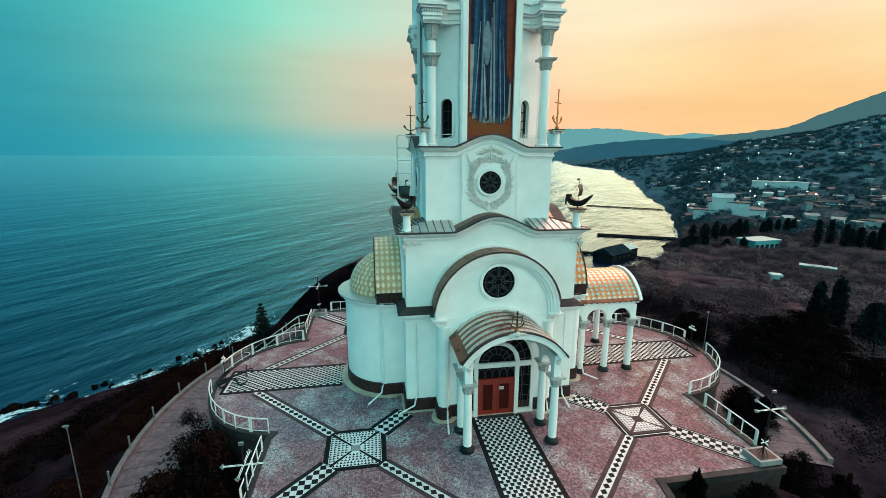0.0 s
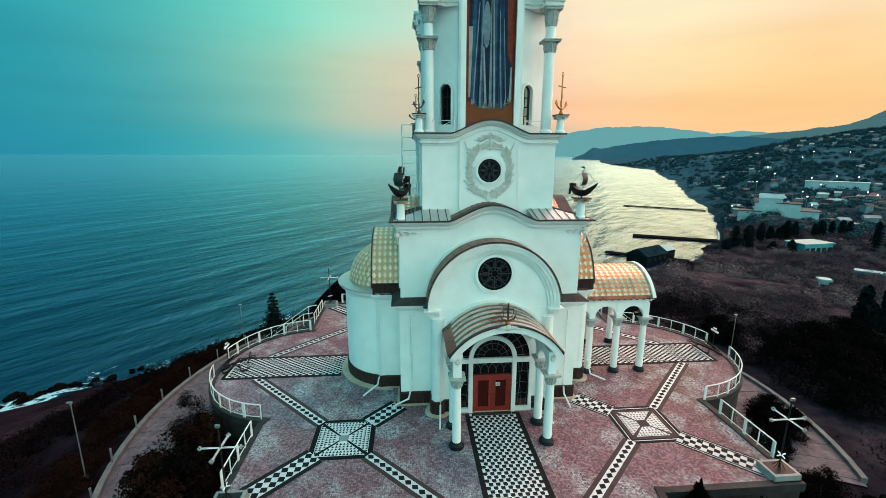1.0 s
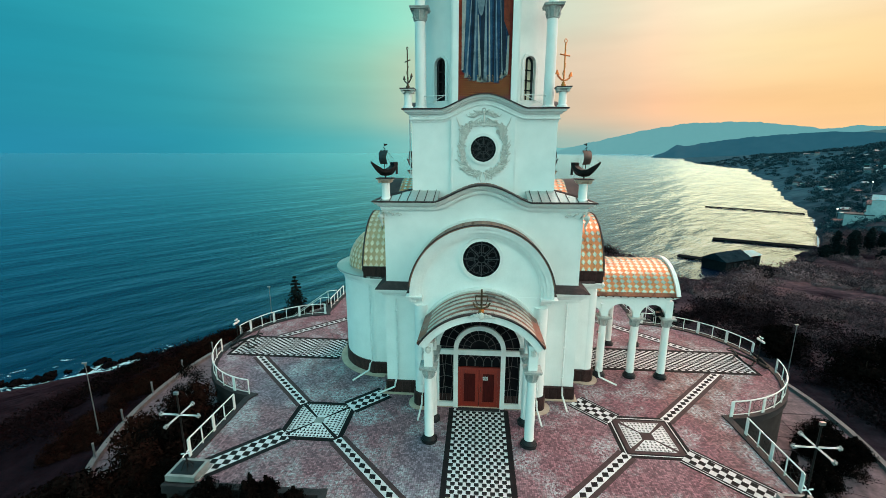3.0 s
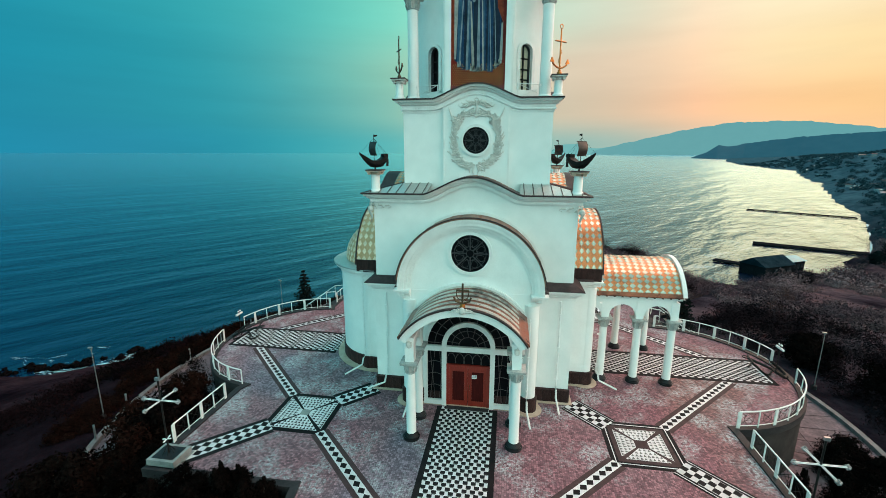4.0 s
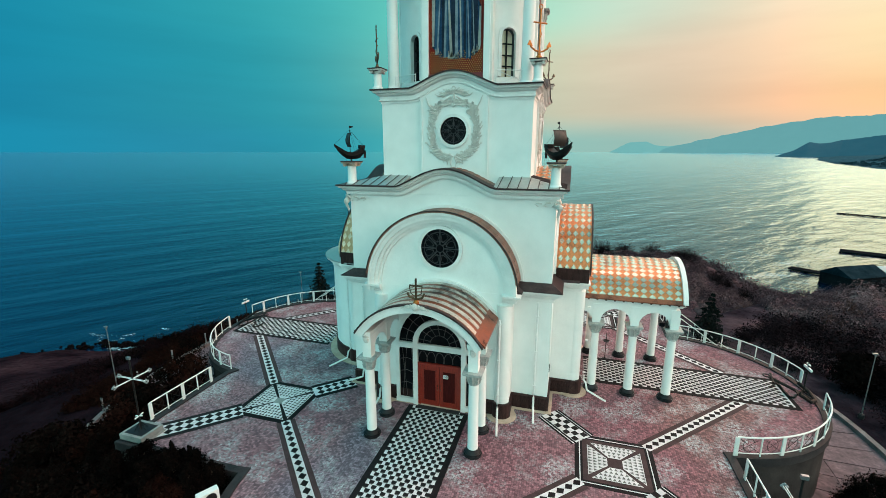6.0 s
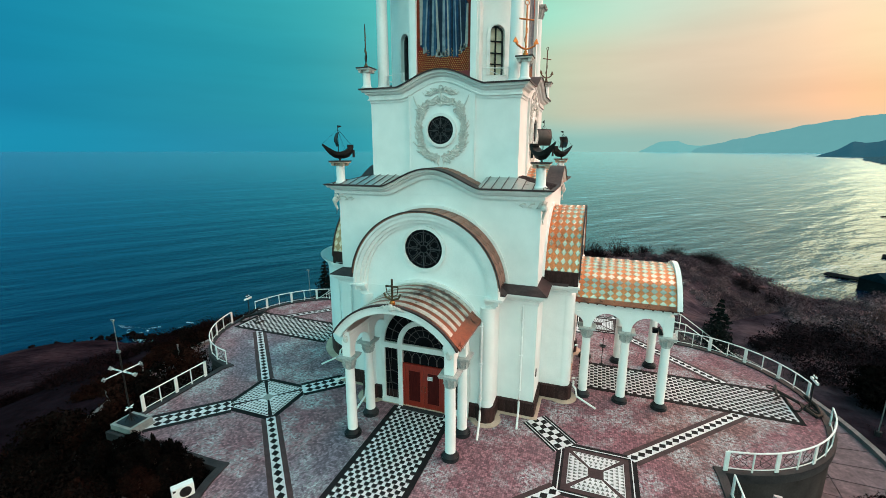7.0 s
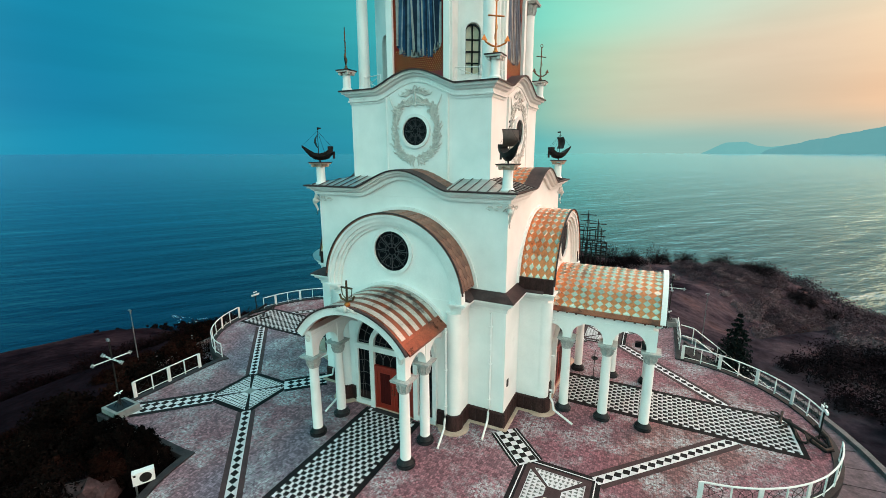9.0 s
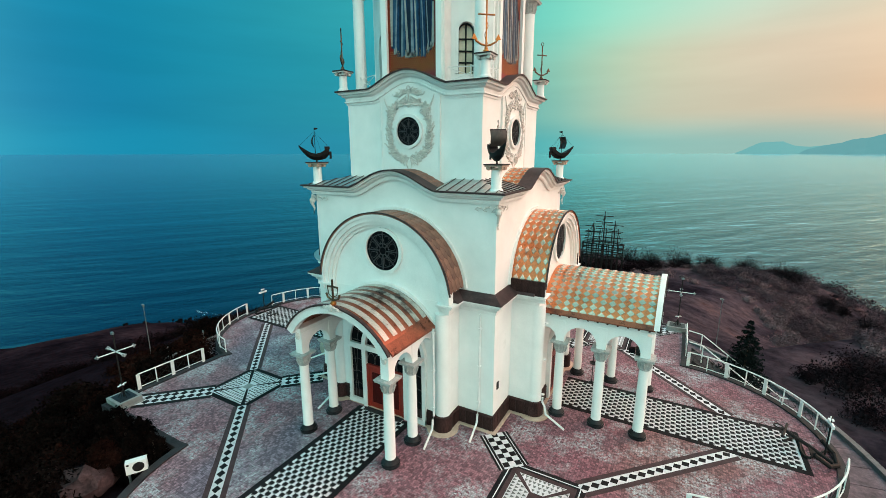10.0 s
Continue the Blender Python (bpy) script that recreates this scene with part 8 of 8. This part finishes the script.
def spruce(x, y, z, h, rad, seed):
    """A spruce: trunk, and whorls of drooping boughs."""
    r_ = np.random.default_rng(seed)
    ob = thing("spruce", (x, y, z), "dark young spruce with drooping boughs", "tree")
    part("trunk", Shape().tube([(x, y, z - 0.2), (x, y, z + h * 0.97)], 0.11, 7, 0.015), BARK, ob)
    chunks = []
    tiers = 16
    for i in range(tiers):
        t = i / (tiers - 1)
        zz = z + h * (0.08 + 0.9 * t)
        reach = rad * (1 - t) ** 0.85 + 0.08
        nb = max(4, int(11 * (1 - t) + 3))
        for j in range(nb):
            a = 6.283 * (j + r_.random() * 0.6) / nb
            L = reach * (0.75 + 0.4 * r_.random())
            for s_ in np.linspace(0.25, 1.0, 4):
                c = (x + L * s_ * math.cos(a), y + L * s_ * math.sin(a), zz - 0.22 * L * s_ ** 1.5)
                chunks.append(clump_arrays(r_, c, (0.22 * L + 0.06, 0.22 * L + 0.06, 0.09), 12, 0.2))
    crown = new("crown", clump_mesh("crown", chunks, NEEDLES))
    crown.parent = ob
    crown.matrix_parent_inverse = home(ob).inverted()


spruce(-17.1, 9.9, -3.1, 5.3, 1.5, 31)
spruce(16.3, 9.6, -3.1, 5.5, 1.7, 32)


def cypress(x, y, h, r, seed):
    z = land_height(x, y) - 0.3
    r_ = np.random.default_rng(seed)
    ob = thing("cypress", (x, y, z), "tall dark columnar cypress in the valley", "tree", "cypresses")
    part("trunk", Shape().tube([(x, y, z - 0.3), (x, y, z + h * 0.6)], 0.2, 6, 0.08), BARK, ob)
    chunks = [clump_arrays(r_, (x, y, z + h * t), (r * math.sin(math.pi * min(0.98, 0.2 + 0.75 * t)) ** 0.8, r * math.sin(math.pi * min(0.98, 0.2 + 0.75 * t)) ** 0.8, h * 0.12), 150, 0.7) for t in np.linspace(0.04, 0.92, 10)]
    crown = new("crown", clump_mesh("crown", chunks, DARKWOOD))
    crown.parent = ob
    crown.matrix_parent_inverse = home(ob).inverted()


for i, (x, y, h, r) in enumerate(((38.6, 7.0, 6.6, 0.9), (41.0, 8.2, 4.6, 0.7), (44.3, 9.4, 6.6, 0.95), (36.6, 6.6, 3.4, 0.6), (43.5, 5.2, 5.2, 1.5), (46.2, 5.4, 6.2, 1.6), (49.2, 6.0, 6.6, 1.7), (52.2, 6.8, 7.0, 1.8), (48.0, 2.8, 5.6, 1.7), (55.2, 7.0, 7.0, 1.8), (51.6, 2.6, 6.2, 1.8))):
    cypress(x, y, h, r, 60 + i)
tree_rng = random.Random(14)
for x0, y0, x1, y1, n, h in ((124, 126, 150, 131, 9, 7.5), (150, 134, 180, 136, 9, 7.0), (154, 100, 196, 96, 13, 9.0), (112, 118, 128, 110, 5, 5.0)):
    for i in range(n):
        t = (i + tree_rng.uniform(-0.3, 0.3)) / (n - 1)
        cypress(x0 + (x1 - x0) * t, y0 + (y1 - y0) * t + tree_rng.uniform(-3, 3), h * tree_rng.uniform(0.75, 1.15), tree_rng.uniform(1.5, 2.4), 90 + i + int(x0))

# ---- shore ----
rr = random.Random(5)


def boulder(x, y, z, r, mat, label, group, seed, name="boulder"):
    g_ = random.Random(seed)
    s_ = Shape().ball((0, 0, 0), 1.0, seg=9, rings=6)
    pts = []
    for p in s_.v:
        k_ = 1 + 0.75 * noise.noise((p.x * 1.3 + seed * 3.7, p.y * 1.3, p.z * 1.3)) + 0.4 * noise.noise((p.x * 3 + seed * 1.9, p.y * 3, p.z * 3))
        pts.append(Vector((x + p.x * k_ * r * (0.9 + 0.5 * g_.random() * 0), y + p.y * k_ * r, z + p.z * k_ * r * 0.62)))
    s_.v = pts
    ob = new(name, mesh_of(name, s_, mat, 40))
    tagged(ob, label, "rock", group)
    return ob


WSHORE = [(-117, 9), (-110, 17), (-102, 25), (-94, 31), (-89, 36), (-81, 37), (-75, 44), (-69, 49), (-62, 50), (-57, 55), (-50, 61), (-42, 71), (-32, 87)]
for i in range(92):
    j = rr.choice((2, 3, 3, 4, 4, 5, 5, 6, 6, 7, 8, 9, 10))
    t = rr.random()
    x = WSHORE[j][0] * (1 - t) + WSHORE[j + 1][0] * t
    y = WSHORE[j][1] * (1 - t) + WSHORE[j + 1][1] * t
    k_ = 1 + rr.uniform(-0.012, 0.03)
    boulder(x * k_, y * k_, SEA_Z + 0.2, rr.uniform(0.35, 0.85) * (1.25 if 3 < j < 8 else 0.8), WETROCK, "wet black rock in the surf", "shore rocks", i)
def foam_material():
    m = bpy.data.materials.new("broken_surf_foam")
    m.use_nodes = True
    nt = m.node_tree
    nt.nodes.clear()
    out = nt.nodes.new("ShaderNodeOutputMaterial")
    co = nt.nodes.new("ShaderNodeTexCoord")
    sep = nt.nodes.new("ShaderNodeSeparateXYZ")
    nt.links.new(co.outputs["UV"], sep.inputs[0])
    mp = nt.nodes.new("ShaderNodeMapping")
    mp.inputs["Scale"].default_value = (3.4, 8.0, 1.0)
    nt.links.new(co.outputs["UV"], mp.inputs[0])
    fine = nt.nodes.new("ShaderNodeTexNoise")
    fine.inputs["Scale"].default_value, fine.inputs["Detail"].default_value, fine.inputs["Roughness"].default_value, fine.inputs["Distortion"].default_value = 0.9, 8.0, 0.75, 1.2
    nt.links.new(mp.outputs[0], fine.inputs["Vector"])
    big = nt.nodes.new("ShaderNodeTexNoise")
    big.inputs["Scale"].default_value, big.inputs["Detail"].default_value = 0.11, 2.0
    nt.links.new(co.outputs["Object"], big.inputs["Vector"])
    across = ramp_node(nt, [(0.0, (0.12, 0.12, 0.12)), (0.18, (0.17, 0.17, 0.17)), (0.45, (0.08, 0.08, 0.08)), (1.0, (-0.2, -0.2, -0.2))], "EASE")
    nt.links.new(sep.outputs[1], across.inputs[0])
    body = math_node(nt, "ADD", math_node(nt, "ADD", fine.outputs[0], math_node(nt, "MULTIPLY", big.outputs[0], 0.55)), across.outputs[0])
    cover = ramp_node(nt, [(0.925, (0, 0, 0)), (0.985, (1, 1, 1))])
    nt.links.new(body, cover.inputs[0])
    clear = nt.nodes.new("ShaderNodeBsdfTransparent")
    white = nt.nodes.new("ShaderNodeBsdfDiffuse")
    white.inputs[0].default_value = (0.32, 0.54, 0.62, 1)
    both = nt.nodes.new("ShaderNodeMixShader")
    nt.links.new(cover.outputs[0], both.inputs[0])
    nt.links.new(clear.outputs[0], both.inputs[1])
    nt.links.new(white.outputs[0], both.inputs[2])
    nt.links.new(both.outputs[0], out.inputs[0])
    return m


def surf_sheet():
    pts, fs, uvs = [], [], []
    line_ = []
    for (x0, y0), (x1, y1) in zip(WSHORE[4:-1], WSHORE[5:]):
        for t in np.linspace(0, 1, 8, endpoint=False):
            line_.append((x0 + (x1 - x0) * t, y0 + (y1 - y0) * t))
    run = 0.0
    for i, (x, y) in enumerate(line_):
        if i:
            run += math.dist(line_[i - 1], line_[i])
        for v_, k_ in ((0.0, 0.955), (0.5, 1.02), (1.0, 1.10)):
            pts.append((x * k_, y * k_, SEA_Z + 0.16))
            uvs.append((run * 0.12, v_))
    for i in range(len(line_) - 1):
        for e in (0, 1):
            fs.append((3 * i + e, 3 * i + e + 3, 3 * i + e + 4, 3 * i + e + 1))
    me = bpy.data.meshes.new("surf_foam")
    me.from_pydata(pts, [], fs)
    layer = me.uv_layers.new(name="UVMap")
    for lp in me.loops:
        layer.data[lp.index].uv = uvs[lp.vertex_index]
    me.materials.append(foam_material())
    tagged(new("surf_foam", me), "white surf breaking along the rocks", "foam", "", "stuff")


surf_sheet()
BAY = [(97, 122), (106, 128), (120, 139), (138, 155), (156, 176), (182, 212), (214, 260)]
bs, bf = Shape(), Shape()
for (x0, y0), (x1, y1) in zip(BAY[:-1], BAY[1:]):
    d = (Vector((x1, y1)) - Vector((x0, y0))).normalized()
    nrm = Vector((d.y, -d.x))
    w = 4 + math.hypot(x0, y0) * 0.012
    bs.add([(x0, y0, -27.7), (x1, y1, -27.7), (x1 + nrm.x * w * 1.6, y1 + nrm.y * w * 1.6, -26.2), (x0 + nrm.x * w * 1.6, y0 + nrm.y * w * 1.6, -26.2)], [(0, 1, 2, 3)])
    for e in range(1):
        o = -1.2 - 2.6 * e
        bf.add([(x0 + nrm.x * o, y0 + nrm.y * o, -27.86), (x1 + nrm.x * o, y1 + nrm.y * o, -27.86), (x1 + nrm.x * (o + 1.0 - 0.2 * e), y1 + nrm.y * (o + 1.0 - 0.2 * e), -27.82), (x0 + nrm.x * (o + 0.5), y0 + nrm.y * (o + 0.5), -27.82)], [(0, 1, 2, 3)])
structure("beach", bs, SHINGLE, "grey shingle beach round the bay", "beach", 0)
tagged(structure("bay_foam", bf, FOAM, "white wash along the beach", "foam", 0), kind="stuff")


def pier(a, b, w, label):
    ob = thing("pier", (a[0], a[1], SEA_Z), label, "pier", "piers")
    d = (Vector(b) - Vector(a))
    m = Matrix.Translation((a[0], a[1], 0)) @ Matrix.Rotation(math.atan2(d.y, d.x), 4, "Z")
    part("deck", Shape(m).box((0, -w / 2, SEA_Z + 0.35), (d.length, w / 2, SEA_Z + 0.75)), PIERMAT, ob)
    n = int(d.length / 7)
    for i in range(n + 1):
        part("support", Shape(m).box((i * 7 - 0.4, -w / 2 + 0.3, SEA_Z - 1.5), (i * 7 + 0.4, w / 2 - 0.3, SEA_Z + 0.35)), PIERMAT, ob)


pier((225, 285), (178, 322), 4.0, "long dark concrete pier in the bay")
pier((150, 170), (115, 188), 6.0, "broad dark breakwater pier")
pier((108, 131), (82, 150), 4.0, "short dark pier by the boathouse")


# ---- houses ----
def house(x, y, ang, w, d, h, roof_h, roof_mat, label, group="town houses", wins=(3, 1), z=None, category="house", wall_mat=None):
    z = land_height(x, y) - 0.6 if z is None else z
    m = Matrix.Translation((x, y, z)) @ Matrix.Rotation(ang, 4, "Z")
    ob = thing("house", (x, y, z), label, category, group)
    part("wall", Shape(m).box((-w / 2, -d / 2, -2.0), (w / 2, d / 2, h)), wall_mat or TOWNWALL, ob)
    e = 0.4
    if roof_h > 0.5:
        part("roof", Shape(m).add([(-w / 2 - e, -d / 2 - e, h), (w / 2 + e, -d / 2 - e, h), (w / 2 + e, d / 2 + e, h), (-w / 2 - e, d / 2 + e, h), (-w / 2 - e, 0, h + roof_h), (w / 2 + e, 0, h + roof_h)], [(0, 1, 5, 4), (2, 3, 4, 5), (0, 4, 3), (1, 2, 5), (3, 2, 1, 0)]), roof_mat, ob)
    else:
        part("roof", Shape(m).box((-w / 2 - e, -d / 2 - e, h), (w / 2 + e, d / 2 + e, h + 0.4)), roof_mat, ob)
    nx, nz = wins
    for i in range(nx):
        for j in range(nz):
            wx = -w / 2 + w * (i + 0.5) / nx
            wz = h * (j + 0.5) / nz
            ww, wh = min(1.2, w / nx * 0.5) / 2 + 0.2, min(1.5, h / nz * 0.5) / 2
            part("window", Shape(m).box((wx - ww, -d / 2 - 0.06, wz - wh), (wx + ww, -d / 2 + 0.02, wz + wh)), DARKPANE, ob)
    return ob


face = lambda x, y: math.atan2(y + 28, x + 3) + math.pi / 2
house(92, 134, radians(28), 14, 9, 3.0, 2.6, DARKROOF, "dark boathouse with a broad gabled roof on the shore", "", (4, 1), -27.4, "boathouse", PIERMAT)
house(101.5, 139, radians(28), 6.5, 7, 3.4, 1.2, TEALROOF, "low boathouse wing with a turquoise roof", "", (3, 1), -27.2, "boathouse", PIERMAT)
house(137.0, 109.5, radians(6.5), 12, 7, 3.8, 0.3, TEALROOF, "long low building with a flat turquoise roof", "", (5, 1), None, "building", TEALROOF)
house(77.2, 46.8, radians(-30), 1.3, 1.3, 2.7, 0.3, PALETEAL, "small pale hut with a turquoise roof", "", (1, 1), None, "hut", PALETEAL)
house(126.5, 78, radians(-50), 8, 2.6, 2.2, 0.3, TEALROOF, "pale turquoise storage container", "", (1, 1), None, "container")
hotel = [(194, 181.5, 27, 9, 4.2), (190.5, 183, 19, 8, 7.2), (187.5, 184.5, 10, 7, 10.0), (203, 190, 20, 8, 5.2), (181, 190, 10, 7, 3.6)]
for i, (x, y, w, d, h) in enumerate(hotel):
    house(x, y, face(x, y), w, d, h, 2.2 if i == 2 else 0.3, TEALROOF if i == 2 else TOWNROOF, "white stepped seaside hotel block with flat roofs", "hotel blocks", (int(w / 3), max(1, int(h / 3.2))), None, "hotel", HOTELWALL)
tr = random.Random(21)
PALEROOF = material("pale_sheet_roof", (0.14, 0.18, 0.20), (0.26, 0.31, 0.33), 0.1, 0.6, bump=0.0, fine=1.0, speck=0.1, rand=0.3)
REDROOF = material("faded_red_roof", (0.09, 0.04, 0.045), (0.15, 0.065, 0.07), 0.1, 0.7, bump=0.0, fine=1.0, speck=0.1, rand=0.3)
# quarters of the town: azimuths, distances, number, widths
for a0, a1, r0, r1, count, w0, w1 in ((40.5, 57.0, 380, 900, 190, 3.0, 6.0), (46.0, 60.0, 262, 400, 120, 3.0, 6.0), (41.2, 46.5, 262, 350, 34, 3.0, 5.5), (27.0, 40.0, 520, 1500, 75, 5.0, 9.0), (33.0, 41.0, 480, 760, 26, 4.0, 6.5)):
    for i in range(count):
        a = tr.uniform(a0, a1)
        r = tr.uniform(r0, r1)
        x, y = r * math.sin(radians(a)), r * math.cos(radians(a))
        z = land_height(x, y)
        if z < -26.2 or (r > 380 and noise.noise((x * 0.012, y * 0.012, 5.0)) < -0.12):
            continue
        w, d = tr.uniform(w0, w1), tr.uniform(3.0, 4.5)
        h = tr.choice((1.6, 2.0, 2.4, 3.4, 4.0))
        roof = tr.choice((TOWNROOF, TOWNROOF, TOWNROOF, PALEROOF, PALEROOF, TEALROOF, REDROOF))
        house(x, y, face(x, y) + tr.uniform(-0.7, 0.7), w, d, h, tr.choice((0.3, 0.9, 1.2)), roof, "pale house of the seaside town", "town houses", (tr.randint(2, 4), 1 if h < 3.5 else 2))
# street lamps already lit
LAMPGLOW = plain("lit_lamp_glass", (0.8, 0.8, 0.75))
LAMPGLOW.node_tree.nodes["Principled BSDF"].inputs["Emission Color"].default_value = (1.0, 0.93, 0.85, 1)
LAMPGLOW.node_tree.nodes["Principled BSDF"].inputs["Emission Strength"].default_value = 5.0
for i in range(20):
    a, r = tr.uniform(41, 54), tr.uniform(270, 620)
    if i > 15:
        a, r = tr.uniform(28, 38), tr.uniform(650, 1100)
    x, y = r * math.sin(radians(a)), r * math.cos(radians(a))
    z = land_height(x, y)
    if z < -26:
        continue
    lamp = thing("street_lamp", (x, y, z), "lit street lamp on a tall pole in the town", "street lamp", "town lamps")
    part("pole", Shape().tube([(x, y, z - 0.5), (x, y, z + 8.0)], 0.12, 6, 0.07), STEEL, lamp)
    part("lantern", Shape().ball((x, y, z + 8.2), 0.22 + r * 0.00055, (1, 1, 0.7), 8, 5), LAMPGLOW, lamp, "glowing lantern")
house(317, 272, face(317, 272), 36, 8, 4.4, 0.3, HOTELWALL, "very long white sanatorium block on the hillside", "", (20, 1), None, "sanatorium", HOTELWALL)


# ---- rigged ship frame behind the church, posts, boulder ----
sh_x, sh_y = 1.9, 45.0
ship2 = thing("model_ship", (sh_x, sh_y, -3.1), "black timber ship frame with masts and rigging", "ship model")
zb = land_height(sh_x, sh_y) - 0.1
for i in range(9):
    t = i / 8
    x = sh_x - 2.9 + 5.8 * t
    w = 1.1 * math.sin(math.pi * (0.12 + 0.8 * t))
    part("rib", Shape().tube([(x, sh_y - w, -0.6), (x, sh_y - w * 0.9, -2.6), (x, sh_y, zb), (x, sh_y + w * 0.9, -2.6), (x, sh_y + w, -0.6)], 0.08, 5), IRON, ship2)
for z, k_ in ((-0.6, 1.0), (-1.3, 0.99), (-2.0, 0.96), (-2.7, 0.9)):
    for s_ in (-1, 1):
        part("plank", Shape().tube([(sh_x - 2.9 + 5.8 * t, sh_y + s_ * 1.1 * math.sin(math.pi * (0.12 + 0.8 * t)) * k_, z) for t in np.linspace(0, 1, 10)], 0.09, 5), IRON, ship2)
for i in range(6):
    part("frame_post", Shape().tube([(sh_x - 2.1 + 0.84 * i, sh_y - 0.6, -0.6), (sh_x - 2.1 + 0.84 * i, sh_y - 0.6, 1.5 + 0.3 * (i % 2))], 0.06, 5), IRON, ship2)
for z in (-0.1, 0.45, 1.2):
    part("frame_rail", Shape().tube([(sh_x - 2.5, sh_y - 0.6, z), (sh_x + 2.5, sh_y - 0.6, z)], 0.06, 5), IRON, ship2)
for i, (dx, h) in enumerate(((-1.5, 2.6), (0.0, 4.2), (1.5, 2.9))):
    mast = part("mast", Shape().tube([(sh_x + dx, sh_y, zb), (sh_x + dx, sh_y, h)], 0.09, 6, 0.05), IRON, ship2)
    for z in (h - 0.7, h - 1.6, h - 2.6):
        part("yard", Shape().tube([(sh_x + dx - 1.2, sh_y, z), (sh_x + dx + 1.2, sh_y, z)], 0.06, 5), IRON, mast)
for i in range(12):
    t = i / 11
    part("shroud", Shape().tube([(sh_x - 2.8 + 5.6 * t, sh_y - 0.8, -0.6), (sh_x + (-1.5, 0, 1.5)[min(2, i // 4)], sh_y, (2.4, 3.9, 2.6)[min(2, i // 4)])], 0.03, 4), IRON, ship2)

for i in range(13):
    a = -112 + 8.2 * i
    x, y = 22.45 * math.sin(radians(a)), 22.45 * math.cos(radians(a))
    post = thing("bollard_post", (x, y, -2.85), "short pale post on the promenade kerb", "post", "promenade posts")
    part("shaft", Shape().lathe([(0.05, 0), (0.05, 0.85), (0.06, 0.86), (0.06, 0.92), (0.02, 0.95)], (x, y, -2.86), 8), STEEL, post)
boulder(-7.9, -15.7, -0.3, 0.95, ROCK, "reddish brown boulder beside the terrace kerb", "", 3)
boulder(-10.1, -16.4, -0.6, 0.6, ROCK, "brown boulder among the shrubs", "", 9)


# a candle stand under the east porch, and floodlights on its outer capitals
stand = thing("candle_stand", (8.38, 1.5, 0.0), "black iron candle stand with a round dish", "candle stand")
part("stem", Shape().lathe([(0.16, 0.0), (0.16, 0.03), (0.03, 0.06), (0.018, 0.3), (0.018, 1.68), (0.03, 1.7), (0.0, 1.74)], (8.38, 1.5, 0.013), 12), IRON, stand)
part("dish", Shape().lathe([(0.0, 1.16), (0.14, 1.18), (0.2, 1.25), (0.17, 1.25), (0.12, 1.21), (0.0, 1.2)], (8.38, 1.5, 0.0), 18), IRON, stand)
for sy in (-1, 1):
    flood = thing("floodlight", (10.83, sy * 2.28, 4.0), "small black floodlight on a porch capital", "floodlight", "porch floodlights")
    part("housing", Shape().add([(10.70, sy * 2.28 - 0.16, 3.98), (10.90, sy * 2.28 - 0.16, 3.98), (10.70, sy * 2.28 + 0.16, 3.98), (10.90, sy * 2.28 + 0.16, 3.98), (10.66, sy * 2.28 - 0.14, 4.26), (10.74, sy * 2.28 - 0.14, 4.28), (10.66, sy * 2.28 + 0.14, 4.26), (10.74, sy * 2.28 + 0.14, 4.28)], [(0, 2, 3, 1), (4, 5, 7, 6), (0, 1, 5, 4), (2, 6, 7, 3), (0, 4, 6, 2), (1, 3, 7, 5)]), IRON, flood)
    part("glass", Shape().box((10.65, sy * 2.28 - 0.12, 4.02), (10.4, sy * 2.28 + 0.12, 4.22)), DARKGLASS, flood)


# ---- paving slabs of the promenade ----
for ang in range(-136, 116, 4):
    for r0, r1 in ((16.2, 19.2), (19.26, 22.3)):
        slab_pts = [(rad * math.sin(radians(a)), rad * math.cos(radians(a))) for rad, a in ((r0, ang + 0.1), (r0, ang + 2), (r0, ang + 3.9), (r1, ang + 3.9), (r1, ang + 2), (r1, ang + 0.1))]
        part("slab", Shape().prism(slab_pts, -3.1, -3.07 + 0.012 * noise.noise((ang * 0.7, r0, 3.3))), PROMENADE, promenade_ob, "", 0)
